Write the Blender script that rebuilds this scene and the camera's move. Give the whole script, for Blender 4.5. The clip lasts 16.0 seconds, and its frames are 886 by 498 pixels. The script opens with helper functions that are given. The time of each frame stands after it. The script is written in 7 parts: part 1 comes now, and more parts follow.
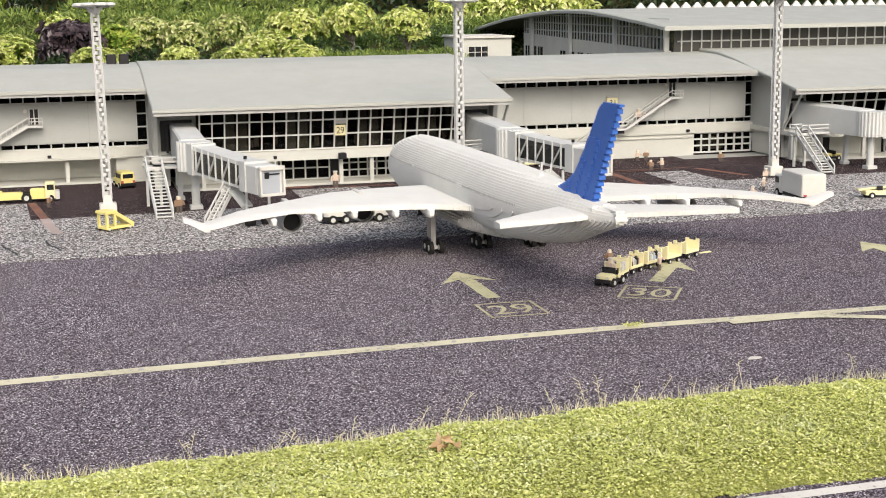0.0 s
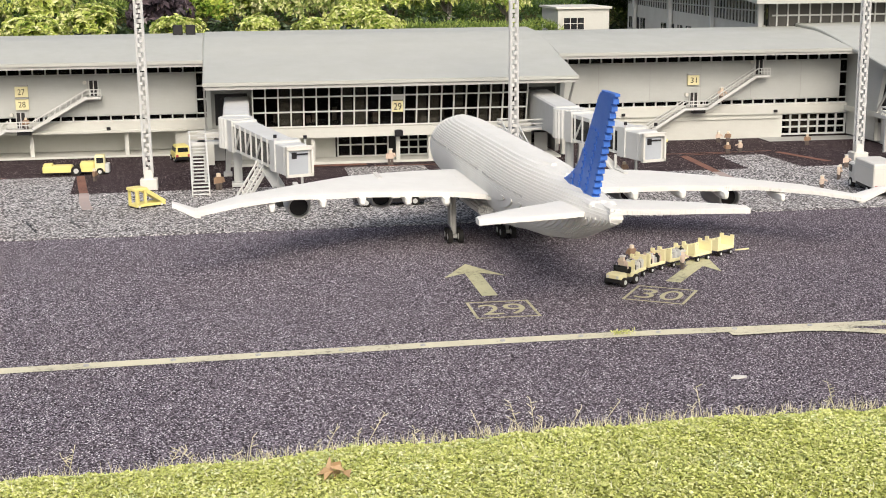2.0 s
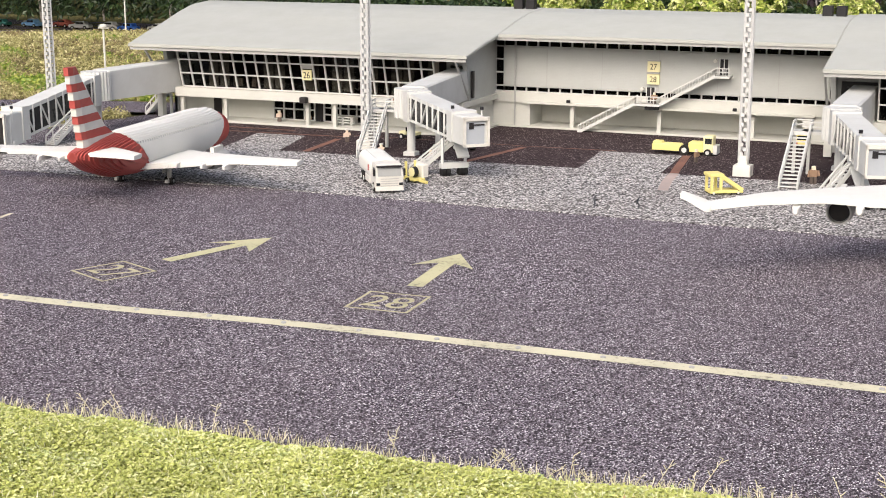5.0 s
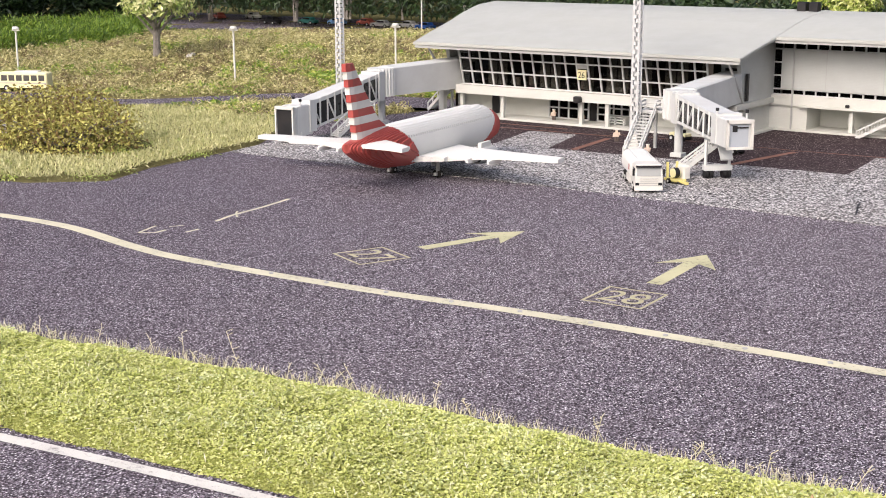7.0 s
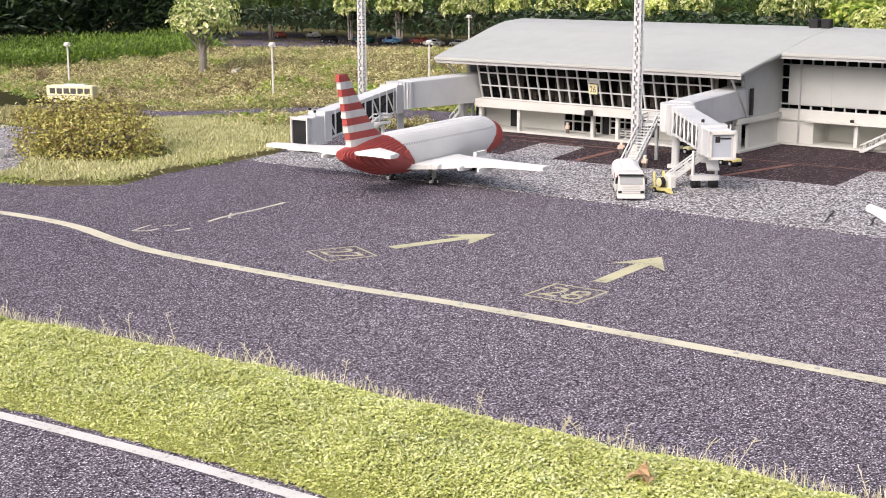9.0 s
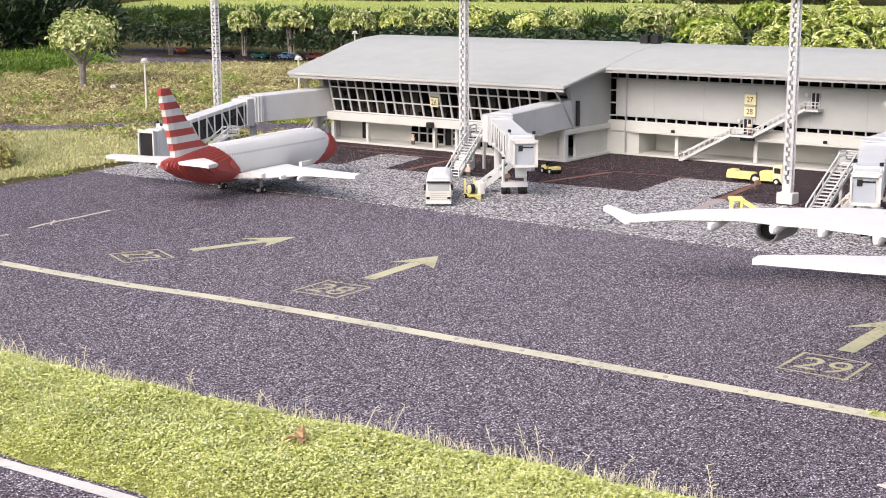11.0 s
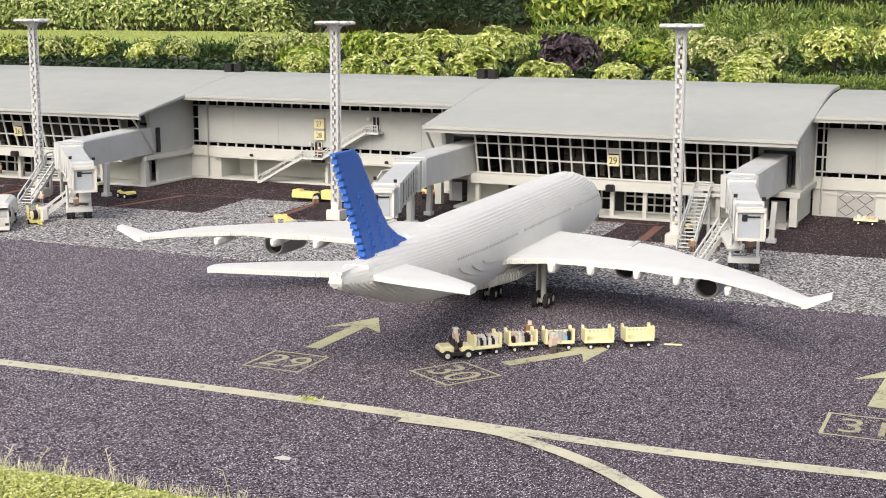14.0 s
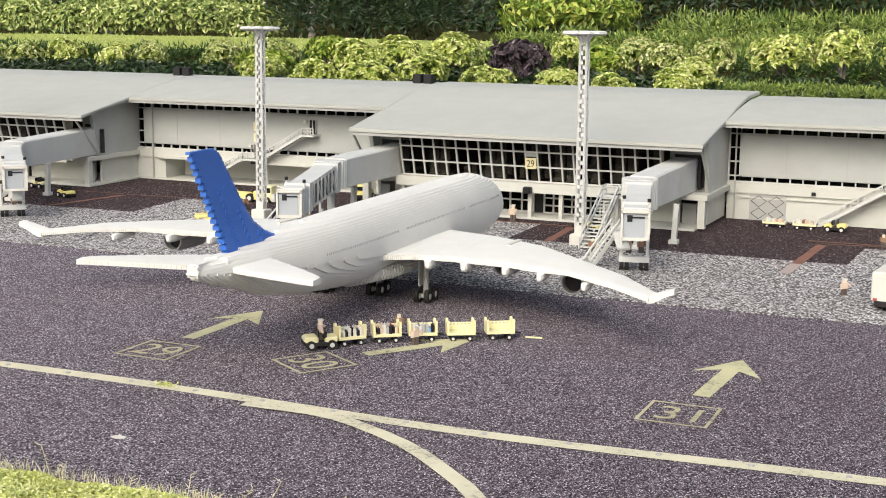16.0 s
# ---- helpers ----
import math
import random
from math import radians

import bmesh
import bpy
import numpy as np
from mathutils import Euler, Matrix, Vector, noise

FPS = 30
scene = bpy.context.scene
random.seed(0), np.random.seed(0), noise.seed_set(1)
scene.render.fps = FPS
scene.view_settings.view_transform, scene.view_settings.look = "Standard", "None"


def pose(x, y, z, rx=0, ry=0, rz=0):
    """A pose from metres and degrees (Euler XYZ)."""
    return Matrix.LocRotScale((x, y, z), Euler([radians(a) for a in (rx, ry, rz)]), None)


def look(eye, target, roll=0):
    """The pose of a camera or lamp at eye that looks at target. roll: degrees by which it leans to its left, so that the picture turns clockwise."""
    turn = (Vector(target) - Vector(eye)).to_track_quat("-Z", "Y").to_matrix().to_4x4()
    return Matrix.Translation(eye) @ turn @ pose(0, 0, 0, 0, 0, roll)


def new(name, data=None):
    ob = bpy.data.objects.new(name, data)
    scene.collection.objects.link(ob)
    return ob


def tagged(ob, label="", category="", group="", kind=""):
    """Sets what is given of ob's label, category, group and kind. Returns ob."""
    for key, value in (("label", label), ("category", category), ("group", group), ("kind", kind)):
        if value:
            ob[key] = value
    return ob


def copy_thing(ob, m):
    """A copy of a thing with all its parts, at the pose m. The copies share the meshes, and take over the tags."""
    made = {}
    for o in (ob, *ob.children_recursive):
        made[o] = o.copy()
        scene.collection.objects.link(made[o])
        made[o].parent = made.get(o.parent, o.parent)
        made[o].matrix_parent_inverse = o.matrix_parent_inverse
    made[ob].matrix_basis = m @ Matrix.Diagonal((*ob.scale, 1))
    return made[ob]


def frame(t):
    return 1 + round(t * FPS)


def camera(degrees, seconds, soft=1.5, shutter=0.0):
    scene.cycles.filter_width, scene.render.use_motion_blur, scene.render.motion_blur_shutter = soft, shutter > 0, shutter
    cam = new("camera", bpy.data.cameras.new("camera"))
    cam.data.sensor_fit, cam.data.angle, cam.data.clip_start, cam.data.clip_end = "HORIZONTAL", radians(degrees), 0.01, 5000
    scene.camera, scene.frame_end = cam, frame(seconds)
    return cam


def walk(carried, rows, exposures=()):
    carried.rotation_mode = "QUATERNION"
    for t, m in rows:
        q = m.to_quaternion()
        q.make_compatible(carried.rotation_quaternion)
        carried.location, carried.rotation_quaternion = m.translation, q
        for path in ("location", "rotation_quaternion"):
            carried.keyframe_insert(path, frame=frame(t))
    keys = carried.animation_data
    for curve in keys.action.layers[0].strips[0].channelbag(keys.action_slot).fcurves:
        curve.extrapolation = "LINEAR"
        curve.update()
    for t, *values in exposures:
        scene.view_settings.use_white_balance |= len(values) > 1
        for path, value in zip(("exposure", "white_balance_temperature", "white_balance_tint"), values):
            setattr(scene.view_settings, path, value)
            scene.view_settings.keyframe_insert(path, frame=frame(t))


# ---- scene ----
UNIT = 0.73  # metres in one unit of the plan below
cam = camera(36.0, 16.0, soft=1.0)
PATH = [
    (0, (-0.1, -0.132, 1.652), (0.422, 1.764, 1.285), -0.7),
    (0.5, (0.071, -0.131, 1.694), (0.589, 1.763, 1.316), -0.8),
    (1, (0.356, -0.145, 1.708), (0.854, 1.752, 1.318), -0.7),
    (1.5, (0.604, -0.061, 1.716), (1.035, 1.85, 1.313), -0.6),
    (2, (0.825, 0.117, 1.715), (1.124, 2.051, 1.299), -0.5),
    (2.5, (1.096, 0.246, 1.705), (1.213, 2.197, 1.28), -0.3),
    (3, (1.378, 0.349, 1.703), (1.285, 2.3, 1.273), -0.3),
    (3.5, (1.554, 0.503, 1.693), (1.258, 2.432, 1.259), -0.2),
    (4, (1.711, 0.631, 1.722), (1.23, 2.521, 1.282), -0.1),
    (4.5, (1.908, 0.677, 1.723), (1.273, 2.521, 1.28), -0.0),
    (5, (2.053, 0.723, 1.703), (1.286, 2.516, 1.259), 0.1),
    (5.2, (2.111, 0.741, 1.695), (1.286, 2.508, 1.252), -0.1),
    (7.3, (2.464, 0.659, 1.724), (1.291, 2.218, 1.283), -0.1),
    (7.5, (2.518, 0.675, 1.717), (1.327, 2.221, 1.279), -0.1),
    (8, (2.652, 0.716, 1.699), (1.424, 2.235, 1.268), -0.1),
    (8.2, (2.736, 0.728, 1.695), (1.498, 2.239, 1.267), -0.1),
    (10.3, (3.981, 0.82, 1.659), (2.736, 2.335, 1.267), -0.2),
    (10.5, (4.077, 0.836, 1.675), (2.846, 2.362, 1.28), -0.2),
    (11, (4.317, 0.875, 1.714), (3.133, 2.438, 1.323), -0.2),
    (11.5, (4.543, 0.854, 1.734), (3.425, 2.468, 1.349), -0.3),
    (12, (4.781, 0.794, 1.741), (3.747, 2.464, 1.361), -0.4),
    (12.5, (4.963, 0.824, 1.736), (4.014, 2.545, 1.363), -0.3),
    (13, (5.131, 0.905, 1.74), (4.255, 2.665, 1.377), -0.0),
    (13.5, (5.305, 0.953, 1.745), (4.477, 2.738, 1.386), 0.1),
    (14, (5.52, 0.873, 1.761), (4.721, 2.672, 1.407), 0.1),
    (14.5, (5.698, 0.846, 1.751), (4.911, 2.651, 1.4), 0.2),
    (15, (5.88, 0.886, 1.747), (5.093, 2.691, 1.398), 0.2),
    (15.5, (6.102, 0.929, 1.763), (5.305, 2.73, 1.416), 0.3),
    (16, (6.362, 0.881, 1.772), (5.546, 2.674, 1.426), 0.4),
]
walk(cam, [(t, look([UNIT * v for v in eye], [UNIT * v for v in target], roll)) for t, eye, target, roll in PATH], [(0, 0.45, 6130, 8), (2, 0.46, 6130, 8), (4, 0.55, 6130, 9), (7.5, 0.66, 5970, 14), (10.5, 0.66, 5850, 15), (12, 0.56, 5850, 13), (13.5, 0.46, 5950, 10), (16, 0.48, 6070, 6)])

# world and sun: a bright hazy sky, high soft sun
SUN_UP, SUN_ROUND = 39.0, 178.0
world = bpy.data.worlds.new("sky")
scene.world = world
world.use_nodes = True
sky = world.node_tree.nodes.new("ShaderNodeTexSky")
sky.sky_type = "NISHITA"
sky.sun_disc = False
sky.sun_elevation = radians(SUN_UP)
sky.sun_rotation = radians(SUN_ROUND)
sky.dust_density = 10.0
sky.air_density = 0.8
sky.ozone_density = 1.0
world.node_tree.links.new(sky.outputs[0], world.node_tree.nodes["Background"].inputs[0])
world.node_tree.nodes["Background"].inputs[1].default_value = 0.15
sun_data = bpy.data.lights.new("sun", "SUN")
sun_data.energy = 0.4
sun_data.angle = radians(160)
sun_data.color = (1.0, 0.985, 0.95)
sun = new("sun", sun_data)
a, e = radians(SUN_ROUND), radians(SUN_UP)
sun.matrix_world = look((math.sin(a) * math.cos(e) * 20, math.cos(a) * math.cos(e) * 20, math.sin(e) * 20), (0, 0, 0))


# ---- materials ----
def nodes_of(name):
    m = bpy.data.materials.new(name)
    m.use_nodes = True
    t = m.node_tree
    return m, t, t.nodes["Principled BSDF"]


def link(t, a, b):
    t.links.new(a, b)


def tex(t, kind, scale, detail=0.0, rough=0.6, vec=None):
    n = t.nodes.new(kind)
    n.inputs["Scale"].default_value = scale
    if "Detail" in n.inputs:
        n.inputs["Detail"].default_value = detail
    if "Roughness" in n.inputs:
        n.inputs["Roughness"].default_value = rough
    if vec:
        link(t, vec, n.inputs["Vector"])
    return n


def ramp(t, fac, stops):
    r = t.nodes.new("ShaderNodeValToRGB")
    while len(r.color_ramp.elements) < len(stops):
        r.color_ramp.elements.new(0.5)
    for el, (p, c) in zip(r.color_ramp.elements, stops):
        el.position, el.color = p, (*c, 1)
    link(t, fac, r.inputs[0])
    return r.outputs[0]


def mix(t, fac, a, b, how="MIX"):
    m = t.nodes.new("ShaderNodeMix")
    m.data_type, m.blend_type = "RGBA", how
    for v, sock in ((fac, m.inputs[0]), (a, m.inputs[6]), (b, m.inputs[7])):
        if isinstance(v, (int, float)):
            sock.default_value = v
        elif isinstance(v, tuple):
            sock.default_value = (*v, 1)
        else:
            link(t, v, sock)
    return m.outputs[2]


def bump(t, p, height, strength, distance=0.002):
    b = t.nodes.new("ShaderNodeBump")
    b.inputs["Strength"].default_value = strength
    b.inputs["Distance"].default_value = distance
    link(t, height, b.inputs["Height"])
    link(t, b.outputs[0], p.inputs["Normal"])


def coords(t):
    return t.nodes.new("ShaderNodeNewGeometry").outputs["Position"]


def plastic(name, colour, rough=0.35, dirt=0.25, dirt_colour=(0.18, 0.15, 0.11), joints=0.0):
    """Moulded plastic bricks: weathered, with fine joints between bricks where asked for."""
    m, t, p = nodes_of(name)
    pos = coords(t)
    big = tex(t, "ShaderNodeTexNoise", 5, 6, 0.65, pos)
    fine = tex(t, "ShaderNodeTexNoise", 140, 3, 0.6, pos)
    stain = ramp(t, big.outputs[0], [(0.42, (0, 0, 0)), (0.78, (dirt, dirt, dirt))])
    c = mix(t, stain, colour, tuple(0.5 * u + 0.5 * v for u, v in zip(colour, dirt_colour)))
    c = mix(t, ramp(t, fine.outputs[0], [(0.3, (0, 0, 0)), (0.75, (0.16, 0.16, 0.16))]), c, tuple(0.8 * v for v in colour))
    if joints:
        br = t.nodes.new("ShaderNodeTexBrick")
        mp = t.nodes.new("ShaderNodeMapping")
        mp.inputs["Rotation"].default_value = (radians(90), 0, 0)
        link(t, pos, mp.inputs[0])
        link(t, mp.outputs[0], br.inputs["Vector"])
        br.inputs["Scale"].default_value = 1.0
        br.inputs["Brick Width"].default_value = 0.032
        br.inputs["Row Height"].default_value = 0.0096
        br.inputs["Mortar Size"].default_value = 0.0005
        br.inputs["Color1"].default_value = (0.0, 0.0, 0.0, 1)
        br.inputs["Color2"].default_value = (0.25, 0.25, 0.25, 1)
        br.inputs["Mortar"].default_value = (1, 1, 1, 1)
        c = mix(t, br.outputs["Color"], c, tuple((1 - joints) * v for v in colour))
    link(t, c, p.inputs["Base Color"])
    link(t, ramp(t, big.outputs[0], [(0.3, (rough, rough, rough)), (0.8, (rough + 0.3, rough + 0.3, rough + 0.3))]), p.inputs["Roughness"])
    p.inputs["Specular IOR Level"].default_value = 0.25
    bump(t, p, fine.outputs[0], 0.15, 0.001)
    return m


def asphalt(name, base, speck, speck_share, scale, tint, warm, gaps=0.0, worn=False):
    m, t, p = nodes_of(name)
    pos = coords(t)
    lie = t.nodes.new("ShaderNodeMapping")  # the stones lie a little along the paver's way
    lie.inputs["Scale"].default_value = (1.0, 0.8, 1.0)
    link(t, pos, lie.inputs["Vector"])
    cells = tex(t, "ShaderNodeTexVoronoi", scale, vec=lie.outputs[0])
    p.inputs["Roughness"].default_value = 0.9
    cells2 = tex(t, "ShaderNodeTexVoronoi", scale * 0.55, vec=lie.outputs[0])

    def each(v, channel):
        n = t.nodes.new("ShaderNodeSeparateColor")
        link(t, v.outputs["Color"], n.inputs[0])
        return n.outputs[channel]

    shade, fleck, other = each(cells, 0), each(cells, 1), each(cells2, 2)
    big = tex(t, "ShaderNodeTexNoise", 1.1, 5, 0.65, pos)
    mid = tex(t, "ShaderNodeTexNoise", 9, 5, 0.6, pos)
    c = mix(t, ramp(t, shade, [(0.18, (0, 0, 0)), (0.85, (1, 1, 1))]), tuple(0.07 * v for v in base), tuple(2.25 * v for v in base))
    c = mix(t, ramp(t, other, [(0.55, (0, 0, 0)), (1.0, (0.55, 0.55, 0.55))]), c, tint)
    c = mix(t, ramp(t, big.outputs[0], [(0.4, (0, 0, 0)), (0.68, (0.45, 0.45, 0.45))]), c, warm)
    c = mix(t, ramp(t, mid.outputs[0], [(0.35, (0.25, 0.25, 0.25)), (0.6, (0, 0, 0))]), c, tuple(0.35 * v for v in base))
    c = mix(t, ramp(t, fleck, [(1 - 2.4 * speck_share, (0, 0, 0)), (1 - 0.9 * speck_share, (0.45, 0.45, 0.45)), (1.0, (1, 1, 1))]), c, speck)
    if worn:
        # paler along the middle of the apron, darker towards its ends
        xyz = t.nodes.new("ShaderNodeSeparateXYZ")
        link(t, pos, xyz.inputs[0])
        soft = tex(t, "ShaderNodeTexNoise", 0.5, 4, 0.6, pos)
        add = t.nodes.new("ShaderNodeMath")
        add.operation = "MULTIPLY_ADD"
        add.inputs[1].default_value = 1.6
        link(t, soft.outputs[0], add.inputs[0])
        link(t, xyz.outputs[0], add.inputs[2])
        rng_ = t.nodes.new("ShaderNodeMapRange")
        rng_.inputs["From Min"].default_value = 1.6
        rng_.inputs["From Max"].default_value = 4.6
        link(t, add.outputs[0], rng_.inputs["Value"])
        c = mix(t, rng_.outputs[0], c, (0.80, 0.78, 0.79), "MULTIPLY")
        end = t.nodes.new("ShaderNodeMapRange")
        end.inputs["From Min"].default_value, end.inputs["From Max"].default_value = -1.9, 0.0
        end.inputs["To Min"].default_value, end.inputs["To Max"].default_value = 1.0, 0.0
        link(t, add.outputs[0], end.inputs["Value"])
        c = mix(t, end.outputs[0], c, (0.80, 0.79, 0.82), "MULTIPLY")
    if gaps:
        c = mix(t, ramp(t, cells.outputs["Distance"], [(0.38, (0, 0, 0)), (0.66, (gaps, gaps, gaps))]), c, tuple(0.12 * v for v in base))
    link(t, c, p.inputs["Base Color"])
    p.inputs["Specular IOR Level"].default_value = 0.04
    bump(t, p, cells.outputs["Distance"], 0.8, 0.003)
    return m


def paint(name, colour, under):
    m, t, p = nodes_of(name)
    pos = coords(t)
    wear = tex(t, "ShaderNodeTexNoise", 55, 5, 0.75, pos)
    patch = tex(t, "ShaderNodeTexNoise", 4, 4, 0.6, pos)
    grain = tex(t, "ShaderNodeTexVoronoi", 190, vec=pos)
    f = t.nodes.new("ShaderNodeMath")
    f.operation = "ADD"
    link(t, wear.outputs[0], f.inputs[0])
    half = t.nodes.new("ShaderNodeMath")
    half.operation = "MULTIPLY"
    half.inputs[1].default_value = 0.5
    link(t, patch.outputs[0], half.inputs[0])
    link(t, half.outputs[0], f.inputs[1])
    c = mix(t, ramp(t, patch.outputs[0], [(0.3, (0, 0, 0)), (0.75, (1, 1, 1))]), colour, tuple(0.78 * v for v in colour))
    c = mix(t, ramp(t, f.outputs[0], [(0.80, (0, 0, 0)), (1.0, (0.85, 0.85, 0.85))]), c, under)
    link(t, c, p.inputs["Base Color"])
    p.inputs["Roughness"].default_value = 0.8
    p.inputs["Specular IOR Level"].default_value = 0.08
    bump(t, p, grain.outputs["Distance"], 0.5, 0.002)
    return m


def leafy(name, a, b, c=None, rough=0.5, through_light=0.25):
    """Leaves that differ one by one."""
    m, t, p = nodes_of(name)
    isle = t.nodes.new("ShaderNodeNewGeometry").outputs["Random Per Island"]
    col = ramp(t, isle, [(0.0, a), (0.55, b), (1.0, c or b)])
    n = tex(t, "ShaderNodeTexNoise", 3.0, 3, 0.6, coords(t))
    col = mix(t, ramp(t, n.outputs[0], [(0.35, (0.22, 0.22, 0.22)), (0.6, (0, 0, 0))]), col, tuple(0.55 * v for v in a))
    link(t, col, p.inputs["Base Color"])
    p.inputs["Roughness"].default_value = rough
    tl = t.nodes.new("ShaderNodeBsdfTranslucent")
    link(t, col, tl.inputs[0])
    mx = t.nodes.new("ShaderNodeMixShader")
    mx.inputs[0].default_value = through_light
    link(t, p.outputs[0], mx.inputs[1])
    link(t, tl.outputs[0], mx.inputs[2])
    link(t, mx.outputs[0], t.nodes["Material Output"].inputs[0])
    return m


def soil(name, a, b, scale=6):
    m, t, p = nodes_of(name)
    pos = coords(t)
    n = tex(t, "ShaderNodeTexNoise", scale, 8, 0.7, pos)
    f = tex(t, "ShaderNodeTexNoise", scale * 14, 5, 0.7, pos)
    c = mix(t, n.outputs[0], a, b)
    c = mix(t, ramp(t, f.outputs[0], [(0.4, (0.6, 0.6, 0.6)), (0.6, (0, 0, 0))]), c, tuple(0.5 * v for v in a))
    link(t, c, p.inputs["Base Color"])
    p.inputs["Roughness"].default_value = 0.95
    p.inputs["Specular IOR Level"].default_value = 0.04
    bump(t, p, f.outputs[0], 1.0, 0.02)
    return m


def pane_glass(name, tint):
    m, t, p = nodes_of(name)
    t.nodes.remove(p)
    clear = t.nodes.new("ShaderNodeBsdfTransparent")
    clear.inputs[0].default_value = (*tint, 1)
    gloss = t.nodes.new("ShaderNodeBsdfGlossy")
    gloss.inputs["Roughness"].default_value = 0.06
    fr = t.nodes.new("ShaderNodeFresnel")
    fr.inputs[0].default_value = 1.22
    mx = t.nodes.new("ShaderNodeMixShader")
    link(t, fr.outputs[0], mx.inputs[0])
    link(t, clear.outputs[0], mx.inputs[1])
    link(t, gloss.outputs[0], mx.inputs[2])
    link(t, mx.outputs[0], t.nodes["Material Output"].inputs[0])
    return m


WHITE = plastic("white_bricks", (0.60, 0.59, 0.54), 0.4, 0.35)
HULL = plastic("aircraft_white_bricks", (0.69, 0.685, 0.64), 0.4, 0.15)
CREAM = plastic("cream_wall_bricks", (0.535, 0.54, 0.495), 0.5, 0.35, joints=0.10)
ROOF = plastic("roof_pale_grey", (0.385, 0.395, 0.362), 0.5, 0.2, joints=0.04)
GREY = plastic("wall_grey_bricks", (0.425, 0.44, 0.42), 0.45, 0.35, joints=0.10)
MASTWHITE = plastic("mast_white", (0.56, 0.565, 0.55), 0.4, 0.3)
LATTICE = plastic("mast_lattice_grey", (0.54, 0.545, 0.53), 0.4, 0.35)
PALE = plastic("pale_grey_bricks", (0.54, 0.55, 0.53), 0.4, 0.35)
STEEL = plastic("grey_frame", (0.38, 0.385, 0.37), 0.4, 0.3)
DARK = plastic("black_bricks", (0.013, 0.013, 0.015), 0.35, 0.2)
# brown lowered to near black, so the unlit rooms' shade is in it
BROWNISH = plastic("dim_interior_brown", (0.028, 0.025, 0.021), 0.6, 0.2)
BLUE = plastic("blue_bricks", (0.05, 0.15, 0.52), 0.3, 0.12)
RED = plastic("red_bricks", (0.37, 0.072, 0.06), 0.35, 0.2)
YELLOW = plastic("yellow_bricks", (0.70, 0.62, 0.22), 0.35, 0.2)
CREAMY = plastic("faded_yellow_bricks", (0.74, 0.69, 0.40), 0.4, 0.25)
DULLBROWN = plastic("dull_brown_bricks", (0.20, 0.12, 0.07), 0.5, 0.2)
TAN = plastic("tan_bricks", (0.56, 0.45, 0.36), 0.5, 0.2)
RUBBER = plastic("black_rubber", (0.012, 0.012, 0.012), 0.7, 0.3)
SKYB = plastic("pale_blue_bricks", (0.2, 0.4, 0.68), 0.4, 0.2)
GLASS = pane_glass("window_glass", (0.45, 0.46, 0.45))
BLIND = plastic("blind_cloth", (0.36, 0.32, 0.27), 0.8)
DULLGLASS = plastic("dusty_window", (0.075, 0.073, 0.066), 0.25, 0.1)
DARKGLASS = plastic("smoked_window", (0.016, 0.018, 0.02), 0.12, 0.1)
ASPHALT = asphalt("apron_asphalt", (0.164, 0.142, 0.165), (0.90, 0.86, 0.89), 0.135, 235, (0.205, 0.182, 0.213), (0.168, 0.138, 0.15), 0.8, True)
DARKTAR = asphalt("dark_asphalt", (0.038, 0.028, 0.03), (0.40, 0.34, 0.33), 0.05, 200, (0.06, 0.04, 0.042), (0.055, 0.04, 0.04))
GRAVEL = asphalt("grey_chippings", (0.36, 0.35, 0.345), (0.74, 0.72, 0.69), 0.16, 98, (0.44, 0.42, 0.41), (0.27, 0.24, 0.22), 0.85)
LINEPAINT = paint("worn_cream_paint", (0.60, 0.57, 0.42), (0.10, 0.09, 0.085))
YPAINT = paint("worn_yellow_paint", (0.52, 0.50, 0.31), (0.10, 0.09, 0.085))
WPAINT = paint("worn_white_paint", (0.64, 0.62, 0.57), (0.09, 0.08, 0.08))
RPAINT = paint("worn_red_paint", (0.22, 0.115, 0.085), (0.07, 0.055, 0.05))
FADEDRED = paint("faded_orange_paint", (0.40, 0.33, 0.30), (0.32, 0.30, 0.29))
NUMPAINT = paint("worn_pale_paint", (0.48, 0.45, 0.29), (0.10, 0.09, 0.085))
TURF = soil("turf_soil", (0.32, 0.35, 0.09), (0.46, 0.48, 0.16), 9)
LAWN = soil("mown_lawn", (0.38, 0.44, 0.12), (0.50, 0.54, 0.19), 5)
DRYSOIL = soil("dry_turf_soil", (0.11, 0.10, 0.04), (0.30, 0.27, 0.12), 3.5)
# soil darkened so its colour carries the shade under trees and shrubs
BANK = soil("shaded_bank_soil", (0.035, 0.04, 0.014), (0.075, 0.07, 0.03), 5)
MOSS = leafy("verge_leaves", (0.41, 0.455, 0.11), (0.59, 0.625, 0.195), (0.78, 0.775, 0.41), 0.55, 0.2)
VERGEBLADE = leafy("verge_grass_blades", (0.42, 0.48, 0.17), (0.60, 0.62, 0.32), (0.80, 0.78, 0.60), 0.6, 0.15)
PALEGRASS = leafy("pale_grass_blades", (0.34, 0.35, 0.13), (0.52, 0.51, 0.23), (0.68, 0.65, 0.37), 0.6, 0.15)
STRAW = leafy("seed_stalks", (0.50, 0.47, 0.28), (0.66, 0.61, 0.42), (0.80, 0.75, 0.58), 0.6, 0.15)
DRYLEAF = leafy("dry_turf_leaves", (0.20, 0.19, 0.06), (0.47, 0.44, 0.18), (0.74, 0.68, 0.38), 0.6, 0.12)
CROTON = leafy("croton_leaves", (0.17, 0.27, 0.035), (0.56, 0.62, 0.15), (0.85, 0.84, 0.46), 0.45, 0.2)
